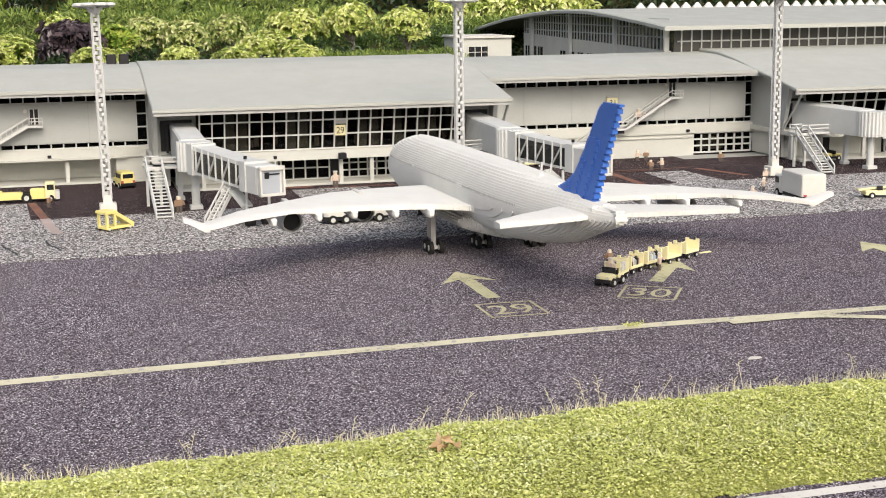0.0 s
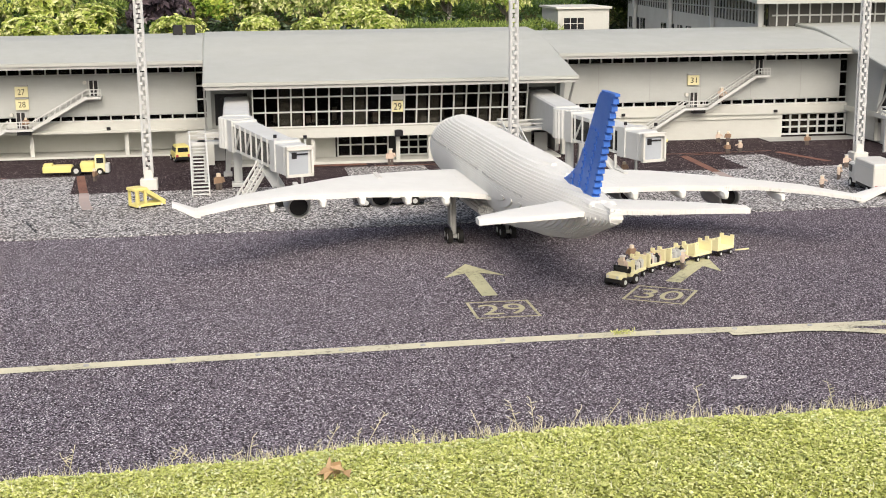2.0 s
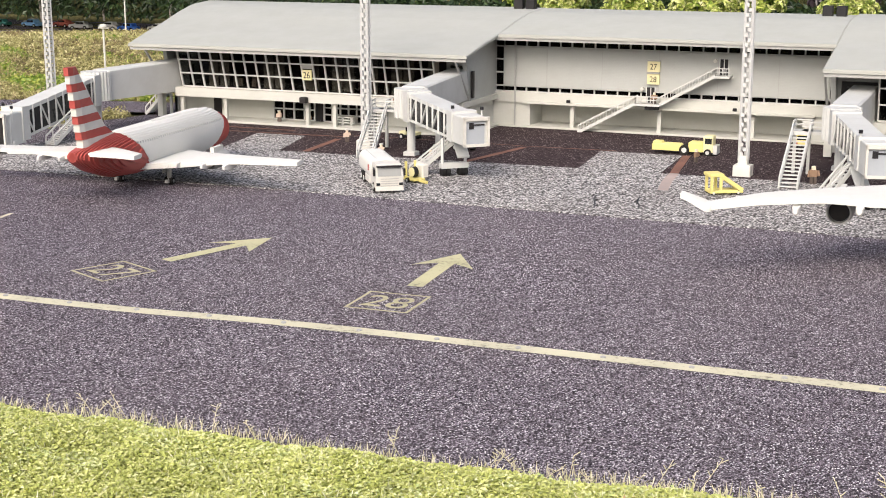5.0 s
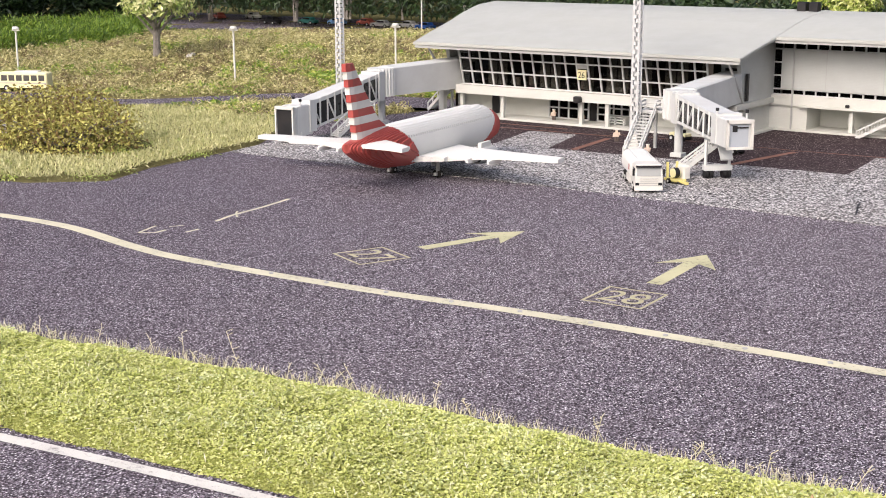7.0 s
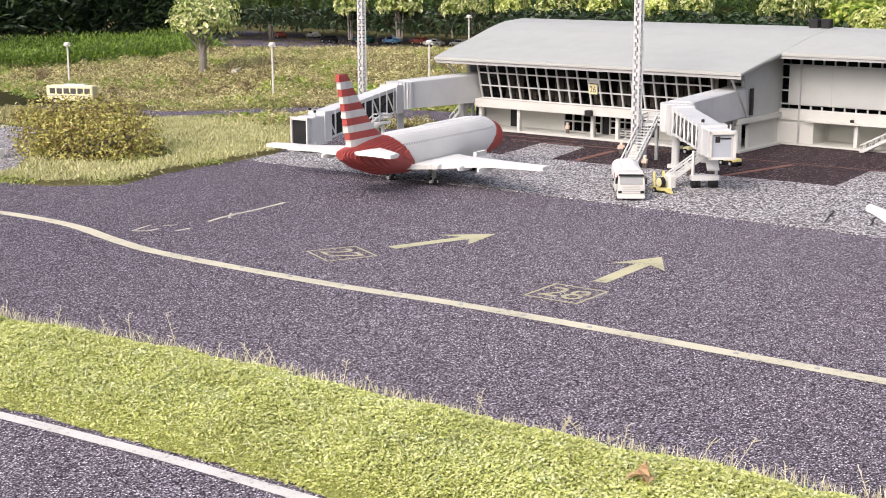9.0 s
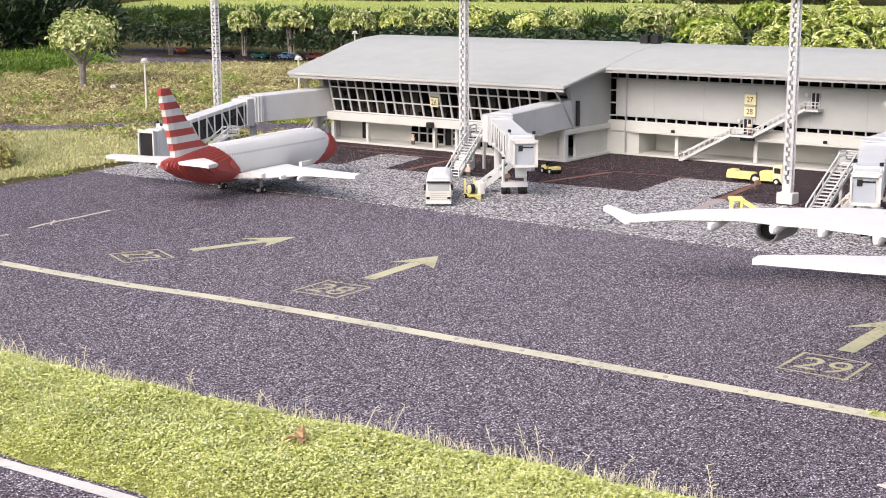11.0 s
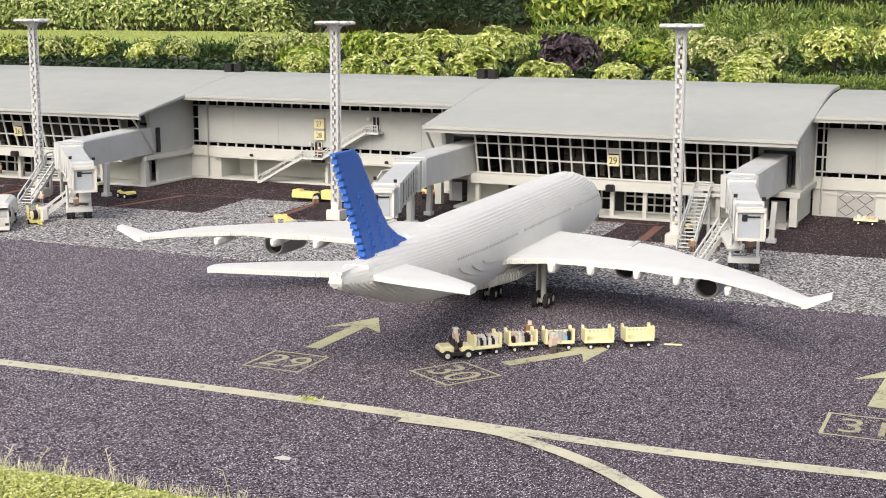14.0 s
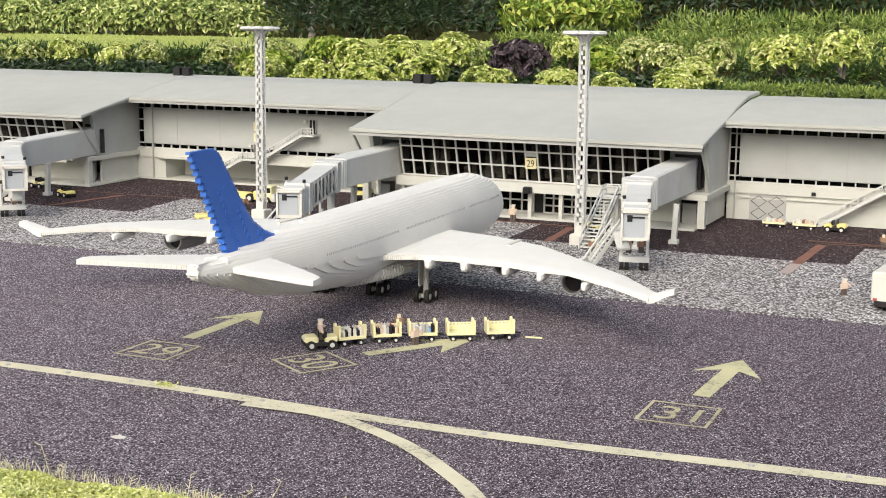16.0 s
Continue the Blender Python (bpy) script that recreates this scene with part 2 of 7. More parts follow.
CROTON2 = leafy("variegated_leaves", (0.13, 0.21, 0.04), (0.46, 0.52, 0.16), (0.84, 0.81, 0.48), 0.45, 0.2)
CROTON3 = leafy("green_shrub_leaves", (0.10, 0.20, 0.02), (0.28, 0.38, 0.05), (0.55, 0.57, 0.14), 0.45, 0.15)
PURPLE = leafy("purple_shrub_leaves", (0.025, 0.018, 0.024), (0.06, 0.045, 0.055), (0.12, 0.09, 0.10), 0.35, 0.1)
HEDGE = leafy("hedge_leaves", (0.022, 0.052, 0.01), (0.05, 0.10, 0.018), (0.10, 0.17, 0.03), 0.5, 0.15)
BRIGHTHEDGE = leafy("bright_hedge_leaves", (0.05, 0.10, 0.01), (0.14, 0.24, 0.02), (0.28, 0.38, 0.05), 0.5, 0.15)
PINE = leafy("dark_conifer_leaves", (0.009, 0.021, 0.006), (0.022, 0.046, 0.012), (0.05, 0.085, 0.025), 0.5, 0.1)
FERN = leafy("fern_leaves", (0.07, 0.13, 0.02), (0.20, 0.28, 0.05), (0.40, 0.47, 0.12), 0.5, 0.15)
OLIVE = leafy("flowering_shrub_leaves", (0.15, 0.23, 0.05), (0.36, 0.44, 0.12), (0.66, 0.68, 0.30), 0.5, 0.15)
RUSSET = leafy("russet_shrub_leaves", (0.15, 0.075, 0.028), (0.33, 0.32, 0.065), (0.66, 0.63, 0.19), 0.5, 0.15)
LAWNLEAF = leafy("lawn_blades", (0.26, 0.35, 0.07), (0.41, 0.50, 0.12), (0.55, 0.61, 0.20), 0.6, 0.15)
CLOVER = leafy("clover_leaves", (0.46, 0.54, 0.20), (0.60, 0.65, 0.30), (0.76, 0.77, 0.48), 0.55, 0.15)
WITHERED = leafy("withered_leaves", (0.10, 0.075, 0.035), (0.25, 0.19, 0.09), (0.42, 0.34, 0.18), 0.6, 0.1)
FLOWER = leafy("yellow_petals", (0.78, 0.70, 0.30), (0.85, 0.80, 0.62))
BARK = soil("bark", (0.30, 0.27, 0.24), (0.50, 0.46, 0.41), 20)
DEADLEAF = leafy("dead_leaf", (0.34, 0.20, 0.09), (0.50, 0.34, 0.18))


# ---- building blocks ----
class Solid:
    """Vertices and faces of one part, in plan units."""

    def __init__(self):
        self.v, self.f = [], []

    def add(self, verts, faces):
        n = len(self.v)
        self.v += [tuple(p) for p in verts]
        self.f += [tuple(n + i for i in q) for q in faces]
        return self

    def box(self, x0, x1, y0, y1, z0, z1, m=None):
        vs = [Vector((x, y, z)) for z in (z0, z1) for y in (y0, y1) for x in (x0, x1)]
        if m is not None:
            vs = [m @ p for p in vs]
        return self.add(vs, [(0, 2, 3, 1), (4, 5, 7, 6), (0, 1, 5, 4), (2, 6, 7, 3), (0, 4, 6, 2), (1, 3, 7, 5)])

    def bevbox(self, x0, x1, y0, y1, z0, z1, c=0.004, m=None):
        """A box with chamfered vertical and top edges."""
        c = min(c, (x1 - x0) / 3, (y1 - y0) / 3, (z1 - z0) / 2)
        rings = []
        for z, k in ((z0, 0), (z1 - c, 0), (z1, c)):
            a0, a1, b0, b1 = x0 + k, x1 - k, y0 + k, y1 - k
            rings.append([(a0 + c, b0, z), (a1 - c, b0, z), (a1, b0 + c, z), (a1, b1 - c, z), (a1 - c, b1, z), (a0 + c, b1, z), (a0, b1 - c, z), (a0, b0 + c, z)])
        return self.loft(rings, m)

    def loft(self, rings, m=None, caps=True, closed=True):
        n = len(rings[0])
        vs = [Vector(p) for r in rings for p in r]
        if m is not None:
            vs = [m @ p for p in vs]
        fs = []
        for k in range(len(rings) - 1):
            for i in range(n if closed else n - 1):
                j = (i + 1) % n
                fs.append((k * n + i, k * n + j, (k + 1) * n + j, (k + 1) * n + i))
        if caps:
            fs.append(tuple(range(n - 1, -1, -1)))
            fs.append(tuple((len(rings) - 1) * n + i for i in range(n)))
        return self.add(vs, fs)

    def prism(self, poly, z0, z1, m=None):
        return self.loft([[(x, y, z0) for x, y in poly], [(x, y, z1) for x, y in poly]], m)

    def bar(self, p, q, w, h=None):
        """A square bar from p to q."""
        p, q = Vector(p), Vector(q)
        d = q - p
        side = d.cross(Vector((0, 0, 1)))
        if side.length < 1e-6:
            side = Vector((1, 0, 0))
        side.normalize()
        up = side.cross(d).normalized()
        a, b = side * w / 2, up * (h or w) / 2
        return self.loft([[o + a + b, o - a + b, o - a - b, o + a - b] for o in (p, q)])

    def tube(self, p, q, r, n=10, r2=None):
        p, q = Vector(p), Vector(q)
        d = (q - p).normalized()
        side = d.orthogonal().normalized()
        up = d.cross(side)
        rings = []
        for o, k in ((p, r), (q, r if r2 is None else r2)):
            rings.append([o + k * (math.cos(2 * math.pi * i / n) * side + math.sin(2 * math.pi * i / n) * up) for i in range(n)])
        return self.loft(rings)


def mesh_of(name, solid, material):
    me = bpy.data.meshes.new(name)
    v = np.array(solid.v, dtype=float) * UNIT
    me.from_pydata(v.tolist(), [], solid.f)
    me.materials.append(material)
    return me


def fix(me):
    """Turns all faces outwards."""
    bm = bmesh.new()
    bm.from_mesh(me)
    bmesh.ops.recalc_face_normals(bm, faces=bm.faces)
    bm.to_mesh(me)
    bm.free()
    return me


def spot(x, y, z=0.0, rz=0.0, rx=0.0, ry=0.0):
    return pose(UNIT * x, UNIT * y, UNIT * z, rx, ry, rz)


def thing(name, x, y, z=0.0, rz=0.0, label="", category="", group="", kind=""):
    ob = new(name)
    ob.empty_display_size = 0.02
    ob.matrix_basis = spot(x, y, z, rz)
    return tagged(ob, label, category, group, kind)


def part(name, solid, material, parent=None, label="", smooth=False, mend=True):
    me = mesh_of(name, solid, material)
    if mend and len(me.polygons) < 20000:
        fix(me)
    ob = new(name, me)
    if smooth:
        me.shade_smooth()
    if parent is not None:
        ob.parent = parent
    if label:
        ob["label"] = label
    return ob


def lone(name, solid, material, x=0.0, y=0.0, z=0.0, rz=0.0, label="", category="", group="", kind="", smooth=False, mend=True):
    """A thing that is a single mesh."""
    ob = part(name, solid, material, None, "", smooth, mend)
    ob.matrix_basis = spot(x, y, z, rz)
    return tagged(ob, label, category, group, kind)


def writing(text, width, height, depth=0.002):
    """Letters as a solid, centred, lying in the x-y plane."""
    cu = bpy.data.curves.new("writing", "FONT")
    cu.body, cu.align_x, cu.align_y, cu.size, cu.extrude = text, "CENTER", "CENTER", 1.0, 0.0
    ob = bpy.data.objects.new("writing", cu)
    scene.collection.objects.link(ob)
    me = bpy.data.meshes.new_from_object(ob.evaluated_get(bpy.context.evaluated_depsgraph_get()))
    bpy.data.objects.remove(ob)
    v = np.array([p.co for p in me.vertices])
    lo, hi = v.min(0), v.max(0)
    v = (v - (lo + hi) / 2) / np.maximum(hi - lo, 1e-6) * np.array((width, height, 0))
    s = Solid()
    faces = [tuple(q.vertices) for q in me.polygons]
    s.add([(x, y, depth) for x, y, _ in v], faces)
    bpy.data.meshes.remove(me)
    return s


# ---- ground ----
def bank_height(x, y):
    """The land: flat where the airport stands, rising behind it."""
    def ease(v):
        v = min(max(v, 0.0), 1.0)
        return v * v * (3 - 2 * v)
    h = 0.62 * ease((y - 14.2) / 3.0) + 0.55 * ease((y - 18.3) / 3.2) + 0.5 * ease((y - 24) / 12)
    right = ease((x - 3.7) / 1.3)
    h = h * (1 - right) + right * 1.3 * ease((y - 21.6) / 4)
    left = ease((-5.9 - x) / 1.6)
    d = (-x - 5.0) * 0.62 + (y - 8.0) * 0.78
    hl = 0.26 * ease((d - 5.6) / 3.6) - 0.17 * ease((d - 10.5) / 3.5) + 0.5 * ease((d - 21) / 8)
    return h * (1 - left) + hl * left


def sheet(name, xs, ys, height, material, label, category, kind="structure"):
    s = Solid()
    s.add([(x, y, height(x, y)) for y in ys for x in xs], [])
    n = len(xs)
    s.f = [(j * n + i, j * n + i + 1, (j + 1) * n + i + 1, (j + 1) * n + i) for j in range(len(ys) - 1) for i in range(n - 1)]
    return lone(name, s, material, label=label, category=category, kind=kind, smooth=True, mend=False)


xs = [-400, -120, -60] + [-40 + 0.8 * i for i in range(84)] + [28, 34, 60, 120, 400]
ys = [-400, -60, -20, -6, 0, 4, 8, 12, 13, 14] + [14.3 + 0.35 * i for i in range(70)] + [40, 44, 60, 120, 500]
sheet("ground", xs, ys, lambda x, y: -0.012 + bank_height(x, y), BANK, "bare earth of the gardens rising behind the model airport", "ground")


def slab(name, poly, z0, z1, material, label, category):
    return lone(name, Solid().prism(poly, z0, z1), material, label=label, category=category, kind="structure")


slab("apron", [(-30, 2.0), (30, 2.0), (30, 14.2), (-5.4, 14.2), (-6.0, 11.6), (-6.35, 10.4), (-5.68, 9.1), (-5.55, 7.8), (-5.35, 7.2), (-5.8, 6.8), (-6.3, 6.72), (-9, 5.6), (-30, 5.0)], -0.03, 0.0, ASPHALT, "dark speckled asphalt apron of the model airport", "apron")
slab("taxiway", [(-30, -30), (30, -30), (30, 1.996), (-30, 1.996)], -0.03, 0.0, ASPHALT, "dark speckled asphalt beside the grass verge", "taxiway")

# grey chippings in front of the terminal, with bays between the dark stands
slab("gravel_strip", [(-5.62, 8.72), (-4.3, 8.78), (-2.6, 8.84), (30, 9.02), (30, 10.75), (5.5, 10.75), (5.45, 11.5), (5.05, 11.5), (5.03, 10.73), (2.44, 10.72), (2.42, 11.5), (1.75, 11.5), (1.75, 10.62), (-0.40, 10.56), (-0.45, 11.46), (-1.12, 11.44), (-1.03, 10.54), (-3.55, 10.39), (-3.76, 11.22), (-4.24, 11.21), (-4.07, 10.36), (-5.55, 10.3), (-5.75, 9.6)], -0.02, 0.005, GRAVEL, "strip of loose grey stone chippings before the terminal", "gravel")
slab("dark_stand", [(-5.5, 10.306), (-4.072, 10.364), (-4.242, 11.214), (-3.758, 11.224), (-3.548, 10.394), (-1.03, 10.544), (-1.12, 11.444), (-0.45, 11.464), (-0.40, 10.564), (1.746, 10.624), (1.746, 11.504), (2.424, 11.504), (2.444, 10.724), (5.026, 10.734), (5.046, 11.504), (5.454, 11.504), (5.504, 10.754), (30, 10.754), (30, 13.3), (-5.5, 13.3)], -0.02, 0.003, DARKTAR, "dark brown tarmac of the aircraft stands by the terminal", "tarmac")


def stripe(name, pts, width, material, z, label, kind="structure", closed=False):
    """A painted line along a run of points."""
    s = Solid()
    fine = []
    n = len(pts)
    for k in range(n - 1):
        p0, p1, p2, p3 = (Vector((*pts[min(max(k + d, 0), n - 1)], 0)) for d in (-1, 0, 1, 2))
        steps = max(1, int((p2 - p1).length / 0.12))
        for i in range(steps + (k == n - 2)):
            u = i / steps
            fine.append(0.5 * (2 * p1 + (p2 - p0) * u + (2 * p0 - 5 * p1 + 4 * p2 - p3) * u * u + (3 * p1 - p0 - 3 * p2 + p3) * u ** 3))
    left, right = [], []
    for i, p in enumerate(fine):
        d = (fine[min(i + 1, len(fine) - 1)] - fine[max(i - 1, 0)]).normalized()
        side = Vector((-d.y, d.x, 0)) * width / 2
        wob = 1 + 0.06 * noise.noise(p * 4)
        left.append(p + side * wob)
        right.append(p - side * wob)
    zz = z if callable(z) else (lambda x, y: z)
    vs = [(p.x, p.y, zz(p.x, p.y)) for p in left] + [(p.x, p.y, zz(p.x, p.y)) for p in right]
    m = len(fine)
    s.add(vs, [(i, m + i, m + i + 1, i + 1) for i in range(m - 1)])
    return lone(name, s, material, label=label, category="painted line", kind=kind, mend=False)


stripe("taxi_line", [(-9, 5.5), (-7, 5.62), (-5.38, 5.87), (-4.86, 5.95), (-4.24, 5.955), (-3.56, 5.82), (-3.02, 5.765), (-1.8, 5.815), (-0.84, 5.92), (0.7, 5.985), (2.5, 6.03), (4.2, 6.0), (5.84, 6.12), (9, 6.3), (14, 6.5)], 0.088, LINEPAINT, 0.004, "worn yellow taxi line painted on the asphalt")
stripe("taxi_line", [(3.07, 5.945), (3.3, 5.955), (3.56, 5.935), (3.98, 5.735), (4.31, 5.47), (4.5, 5.28), (4.72, 4.95), (4.85, 4.6)], 0.075, LINEPAINT, 0.007, "worn yellow taxi line curving away to the verge")
stripe("edge_line", [(-8, 2.5), (-3.5, 3.18), (-1.73, 3.42), (-0.88, 3.535), (-0.15, 3.61), (1.2, 3.69), (2.53, 3.71), (5, 3.76), (12, 3.8)], 0.058, WPAINT, 0.004, "worn white edge line beside the grass verge")
for pts, w in (([(-3.65, 6.60), (-3.70, 6.78), (-3.73, 7.1), (-3.785, 7.43)], 0.030), ([(-3.79, 6.09), (-3.855, 6.29)], 0.018), ([(-3.79, 6.085), (-3.70, 6.15)], 0.018), ([(-3.705, 6.15), (-3.714, 6.24)], 0.026), ([(-3.765, 6.315), (-3.725, 6.40)], 0.016), ([(-3.565, 6.26), (-3.566, 6.375)], 0.022), ([(-3.63, 6.77), (-3.71, 6.84), (-3.77, 6.91)], 0.014)):
    stripe("faint_line", pts, w, LINEPAINT, 0.004, "faded pale stand marking on the asphalt")
for pts, w in (([(-3.32, 10.42), (-3.40, 11.16)], 0.06), ([(-4.6, 11.22), (-3.41, 11.30)], 0.03), ([(-1.93, 10.45), (-1.76, 11.35)], 0.06), ([(-0.30, 10.58), (-0.33, 10.8), (-0.41, 11.45)], 0.065), ([(2.78, 10.72), (2.72, 11.45)], 0.07), ([(4.7, 10.6), (4.73, 11.5)], 0.075), ([(5.62, 11.6), (5.83, 10.97)], 0.07), ([(1.2, 11.62), (1.95, 11.62)], 0.09), ([(-3.5, 11.42), (-1.75, 11.42)], 0.018), ([(-1.75, 11.42), (-1.0, 11.47)], 0.022), ([(2.0, 11.5), (2.7, 11.5)], 0.03), ([(4.74, 11.56), (5.2, 11.62)], 0.022), ([(4.6, 11.66), (5.6, 11.68)], 0.03), ([(-5.3, 11.45), (-4.0, 11.47)], 0.03)):
    stripe("stand_line", pts, w, RPAINT, 0.0085, "worn dull red line painted on the stand")
for pts, w in (([(-0.20, 9.85), (-0.26, 10.2), (-0.297, 10.575)], 0.075), ([(4.69, 10.2), (4.7, 10.595)], 0.08)):
    stripe("faded_line", pts, w, FADEDRED, 0.0085, "faded orange line on the grey chippings")


def arrow(tail, tip, label, span=0.35, head=0.33, shaft=0.085):
    p, q = Vector((*tail, 0)), Vector((*tip, 0))
    d = (q - p).normalized()
    n = Vector((-d.y, d.x, 0))
    b = q - d * head
    notch = q - d * head * 0.72
    vs = [p + n * shaft / 2, p - n * shaft / 2, notch - n * shaft / 2, b - n * span / 2, q, b + n * span / 2, notch + n * shaft / 2]
    s = Solid().add([(v.x, v.y, 0.004) for v in vs], [(0, 1, 2, 6), (6, 2, 4), (2, 3, 4), (4, 5, 6)])
    lone("arrow_marking", s, YPAINT, label=label, category="painted arrow", kind="structure", mend=False)


for tail, tip in (((-0.681, 6.753), (-0.748, 7.515)), ((2.115, 6.875), (2.115, 7.64)), ((3.14, 6.99), (3.53, 7.55)), ((4.915, 6.974), (4.945, 7.735)), ((-2.145, 6.73), (-1.91, 7.46))):
    arrow(tail, tip, "worn yellow arrow painted on the asphalt")


def number_box(text, x, y, rz, w=0.325, h=0.325):
    t = 0.016
    s = Solid()
    for x0, x1, y0, y1 in ((-w / 2, w / 2, h / 2 - t, h / 2), (-w / 2, w / 2, -h / 2, -h / 2 + t), (-w / 2, -w / 2 + t, -h / 2 + t, h / 2 - t), (w / 2 - t, w / 2, -h / 2 + t, h / 2 - t)):
        s.add([(x0, y0, 0.004), (x1, y0, 0.004), (x1, y1, 0.004), (x0, y1, 0.004)], [(0, 1, 2, 3)])
    frame_ob = lone("stand_number", s, NUMPAINT, x, y, 0, rz, "worn pale stand number " + text + " in a box painted on asphalt", "painted number", kind="structure", mend=False)
    part("digits", writing(text, w * (0.58 if text == "31" else 0.72), h * 0.62, 0.004), NUMPAINT, frame_ob, mend=False)


for text, x, y, rz in (("28", -0.675, 6.432, 3), ("29", 2.125, 6.59, 0), ("30", 2.985, 6.73, -32), ("31", 4.895, 6.655, 1), ("27", -2.26, 6.42, -23)):
    number_box(text, x, y, rz)

# white joint pegs, cracks and scraps on the asphalt
for k in range(26):
    x = -2.8 + 0.37 * k
    yy = float(np.interp(x, [-3.02, -1.8, -0.84, 0.7, 2.5, 4.2, 5.84], [5.765, 5.815, 5.92, 5.985, 6.03, 6.0, 6.12]))
    lone("line_stud", Solid().tube((0, 0, 0.003), (0, 0, 0.010), 0.012, 8), STEEL, x, yy, label="small grey stud in the yellow taxi line", category="stud", group="studs along the taxi line")
lone("paper_scrap", Solid().prism([(-0.035, -0.01), (0.0, -0.02), (0.035, -0.008), (0.03, 0.012), (-0.01, 0.018)], 0.001, 0.006), WHITE, 2.865, 5.305, label="small white scrap lying on the asphalt", category="litter")
for run in ([(-0.575, 9.51), (-0.545, 9.36), (-0.49, 9.2), (-0.45, 9.05)], [(-0.285, 9.57), (-0.262, 9.4), (-0.21, 9.27), (-0.18, 9.14)]):
    stripe("crack", run, 0.011, DARK, 0.009, "dark crack across the grey chippings")


# ---- terminal ----
def roof_z(y):
    """Height of the arched terminal roof above the plan."""
    return float(np.interp(y, [11.5, 11.9, 12.27, 12.7, 13.1, 13.6], [0.735, 0.812, 0.874, 0.938, 0.98, 0.998]))


terminal = thing("terminal_building", 0, 0, label="long pale grey model terminal with arched roof and gate piers", category="building")


def roof(x0, x1, y0, y1, name="roof", rise=0.0, xl=None, xr=None):
    """An arched slab; rise lifts its back over the roofs beside it, xl and xr move its back corners."""
    ys = [y0 + (y1 - y0) * i / 14 for i in range(15)]
    xl, xr = (x0 if xl is None else xl), (x1 if xr is None else xr)
    s = Solid()
    rings = []
    for y in ys:
        u = (y - y0) / (y1 - y0)
        a, b = x0 + (xl - x0) * u, x1 + (xr - x1) * u
        z = roof_z(y) + rise * min(max((y - 12.3) / 0.8, 0.0), 1.0)
        rings.append([(a, y, z - 0.03), (b, y, z - 0.03), (b, y, z - 0.008), (b - 0.01, y, z), (a + 0.01, y, z), (a, y, z - 0.008)])
    s.loft(rings)
    return part(name, s, ROOF, terminal, "pale grey arched roof slab")


def glazing(x0, x1, z_rows, y_bot, y_top, cols, parent_label, w=0.012, sub="window"):
    """A grid of mullions with its panes, leaning from y_bot at its foot to y_top at its head."""
    z0, z1 = z_rows[0], z_rows[-1]
    yy = lambda z: y_bot + (y_top - y_bot) * (z - z0) / (z1 - z0)
    s = Solid()
    step = (x1 - x0) / cols
    for i in range(cols + 1):
        x = x0 + i * step
        s.bar((x, yy(z0), z0), (x, yy(z1), z1), w, 0.02)
    for z in z_rows:
        s.bar((x0, yy(z), z), (x1, yy(z), z), 0.02, w)
    win = part(sub, s, PALE, terminal, parent_label)
    for z_a, z_b in zip(z_rows, z_rows[1:]):
        ya, yb = yy(z_a) + 0.006, yy(z_b) + 0.006
        one = Solid()
        h = step / 2 - w / 2
        one.add([(-h, 0, w / 2), (h, 0, w / 2), (h, yb - ya, z_b - z_a - w / 2), (-h, yb - ya, z_b - z_a - w / 2), (-h, 0.004, w / 2), (h, 0.004, w / 2), (h, yb - ya + 0.004, z_b - z_a - w / 2), (-h, yb - ya + 0.004, z_b - z_a - w / 2)],
                [(0, 1, 2, 3), (5, 4, 7, 6), (1, 5, 6, 2), (4, 0, 3, 7), (3, 2, 6, 7), (4, 5, 1, 0)])
        me = mesh_of("pane", one, GLASS)
        for i in range(cols):
            p = new("pane", me)
            p.parent = win
            p.matrix_basis = spot(x0 + (i + 0.5) * step, ya, z_a)
            p.visible_shadow = False
    return win


rnd = random.Random(4)


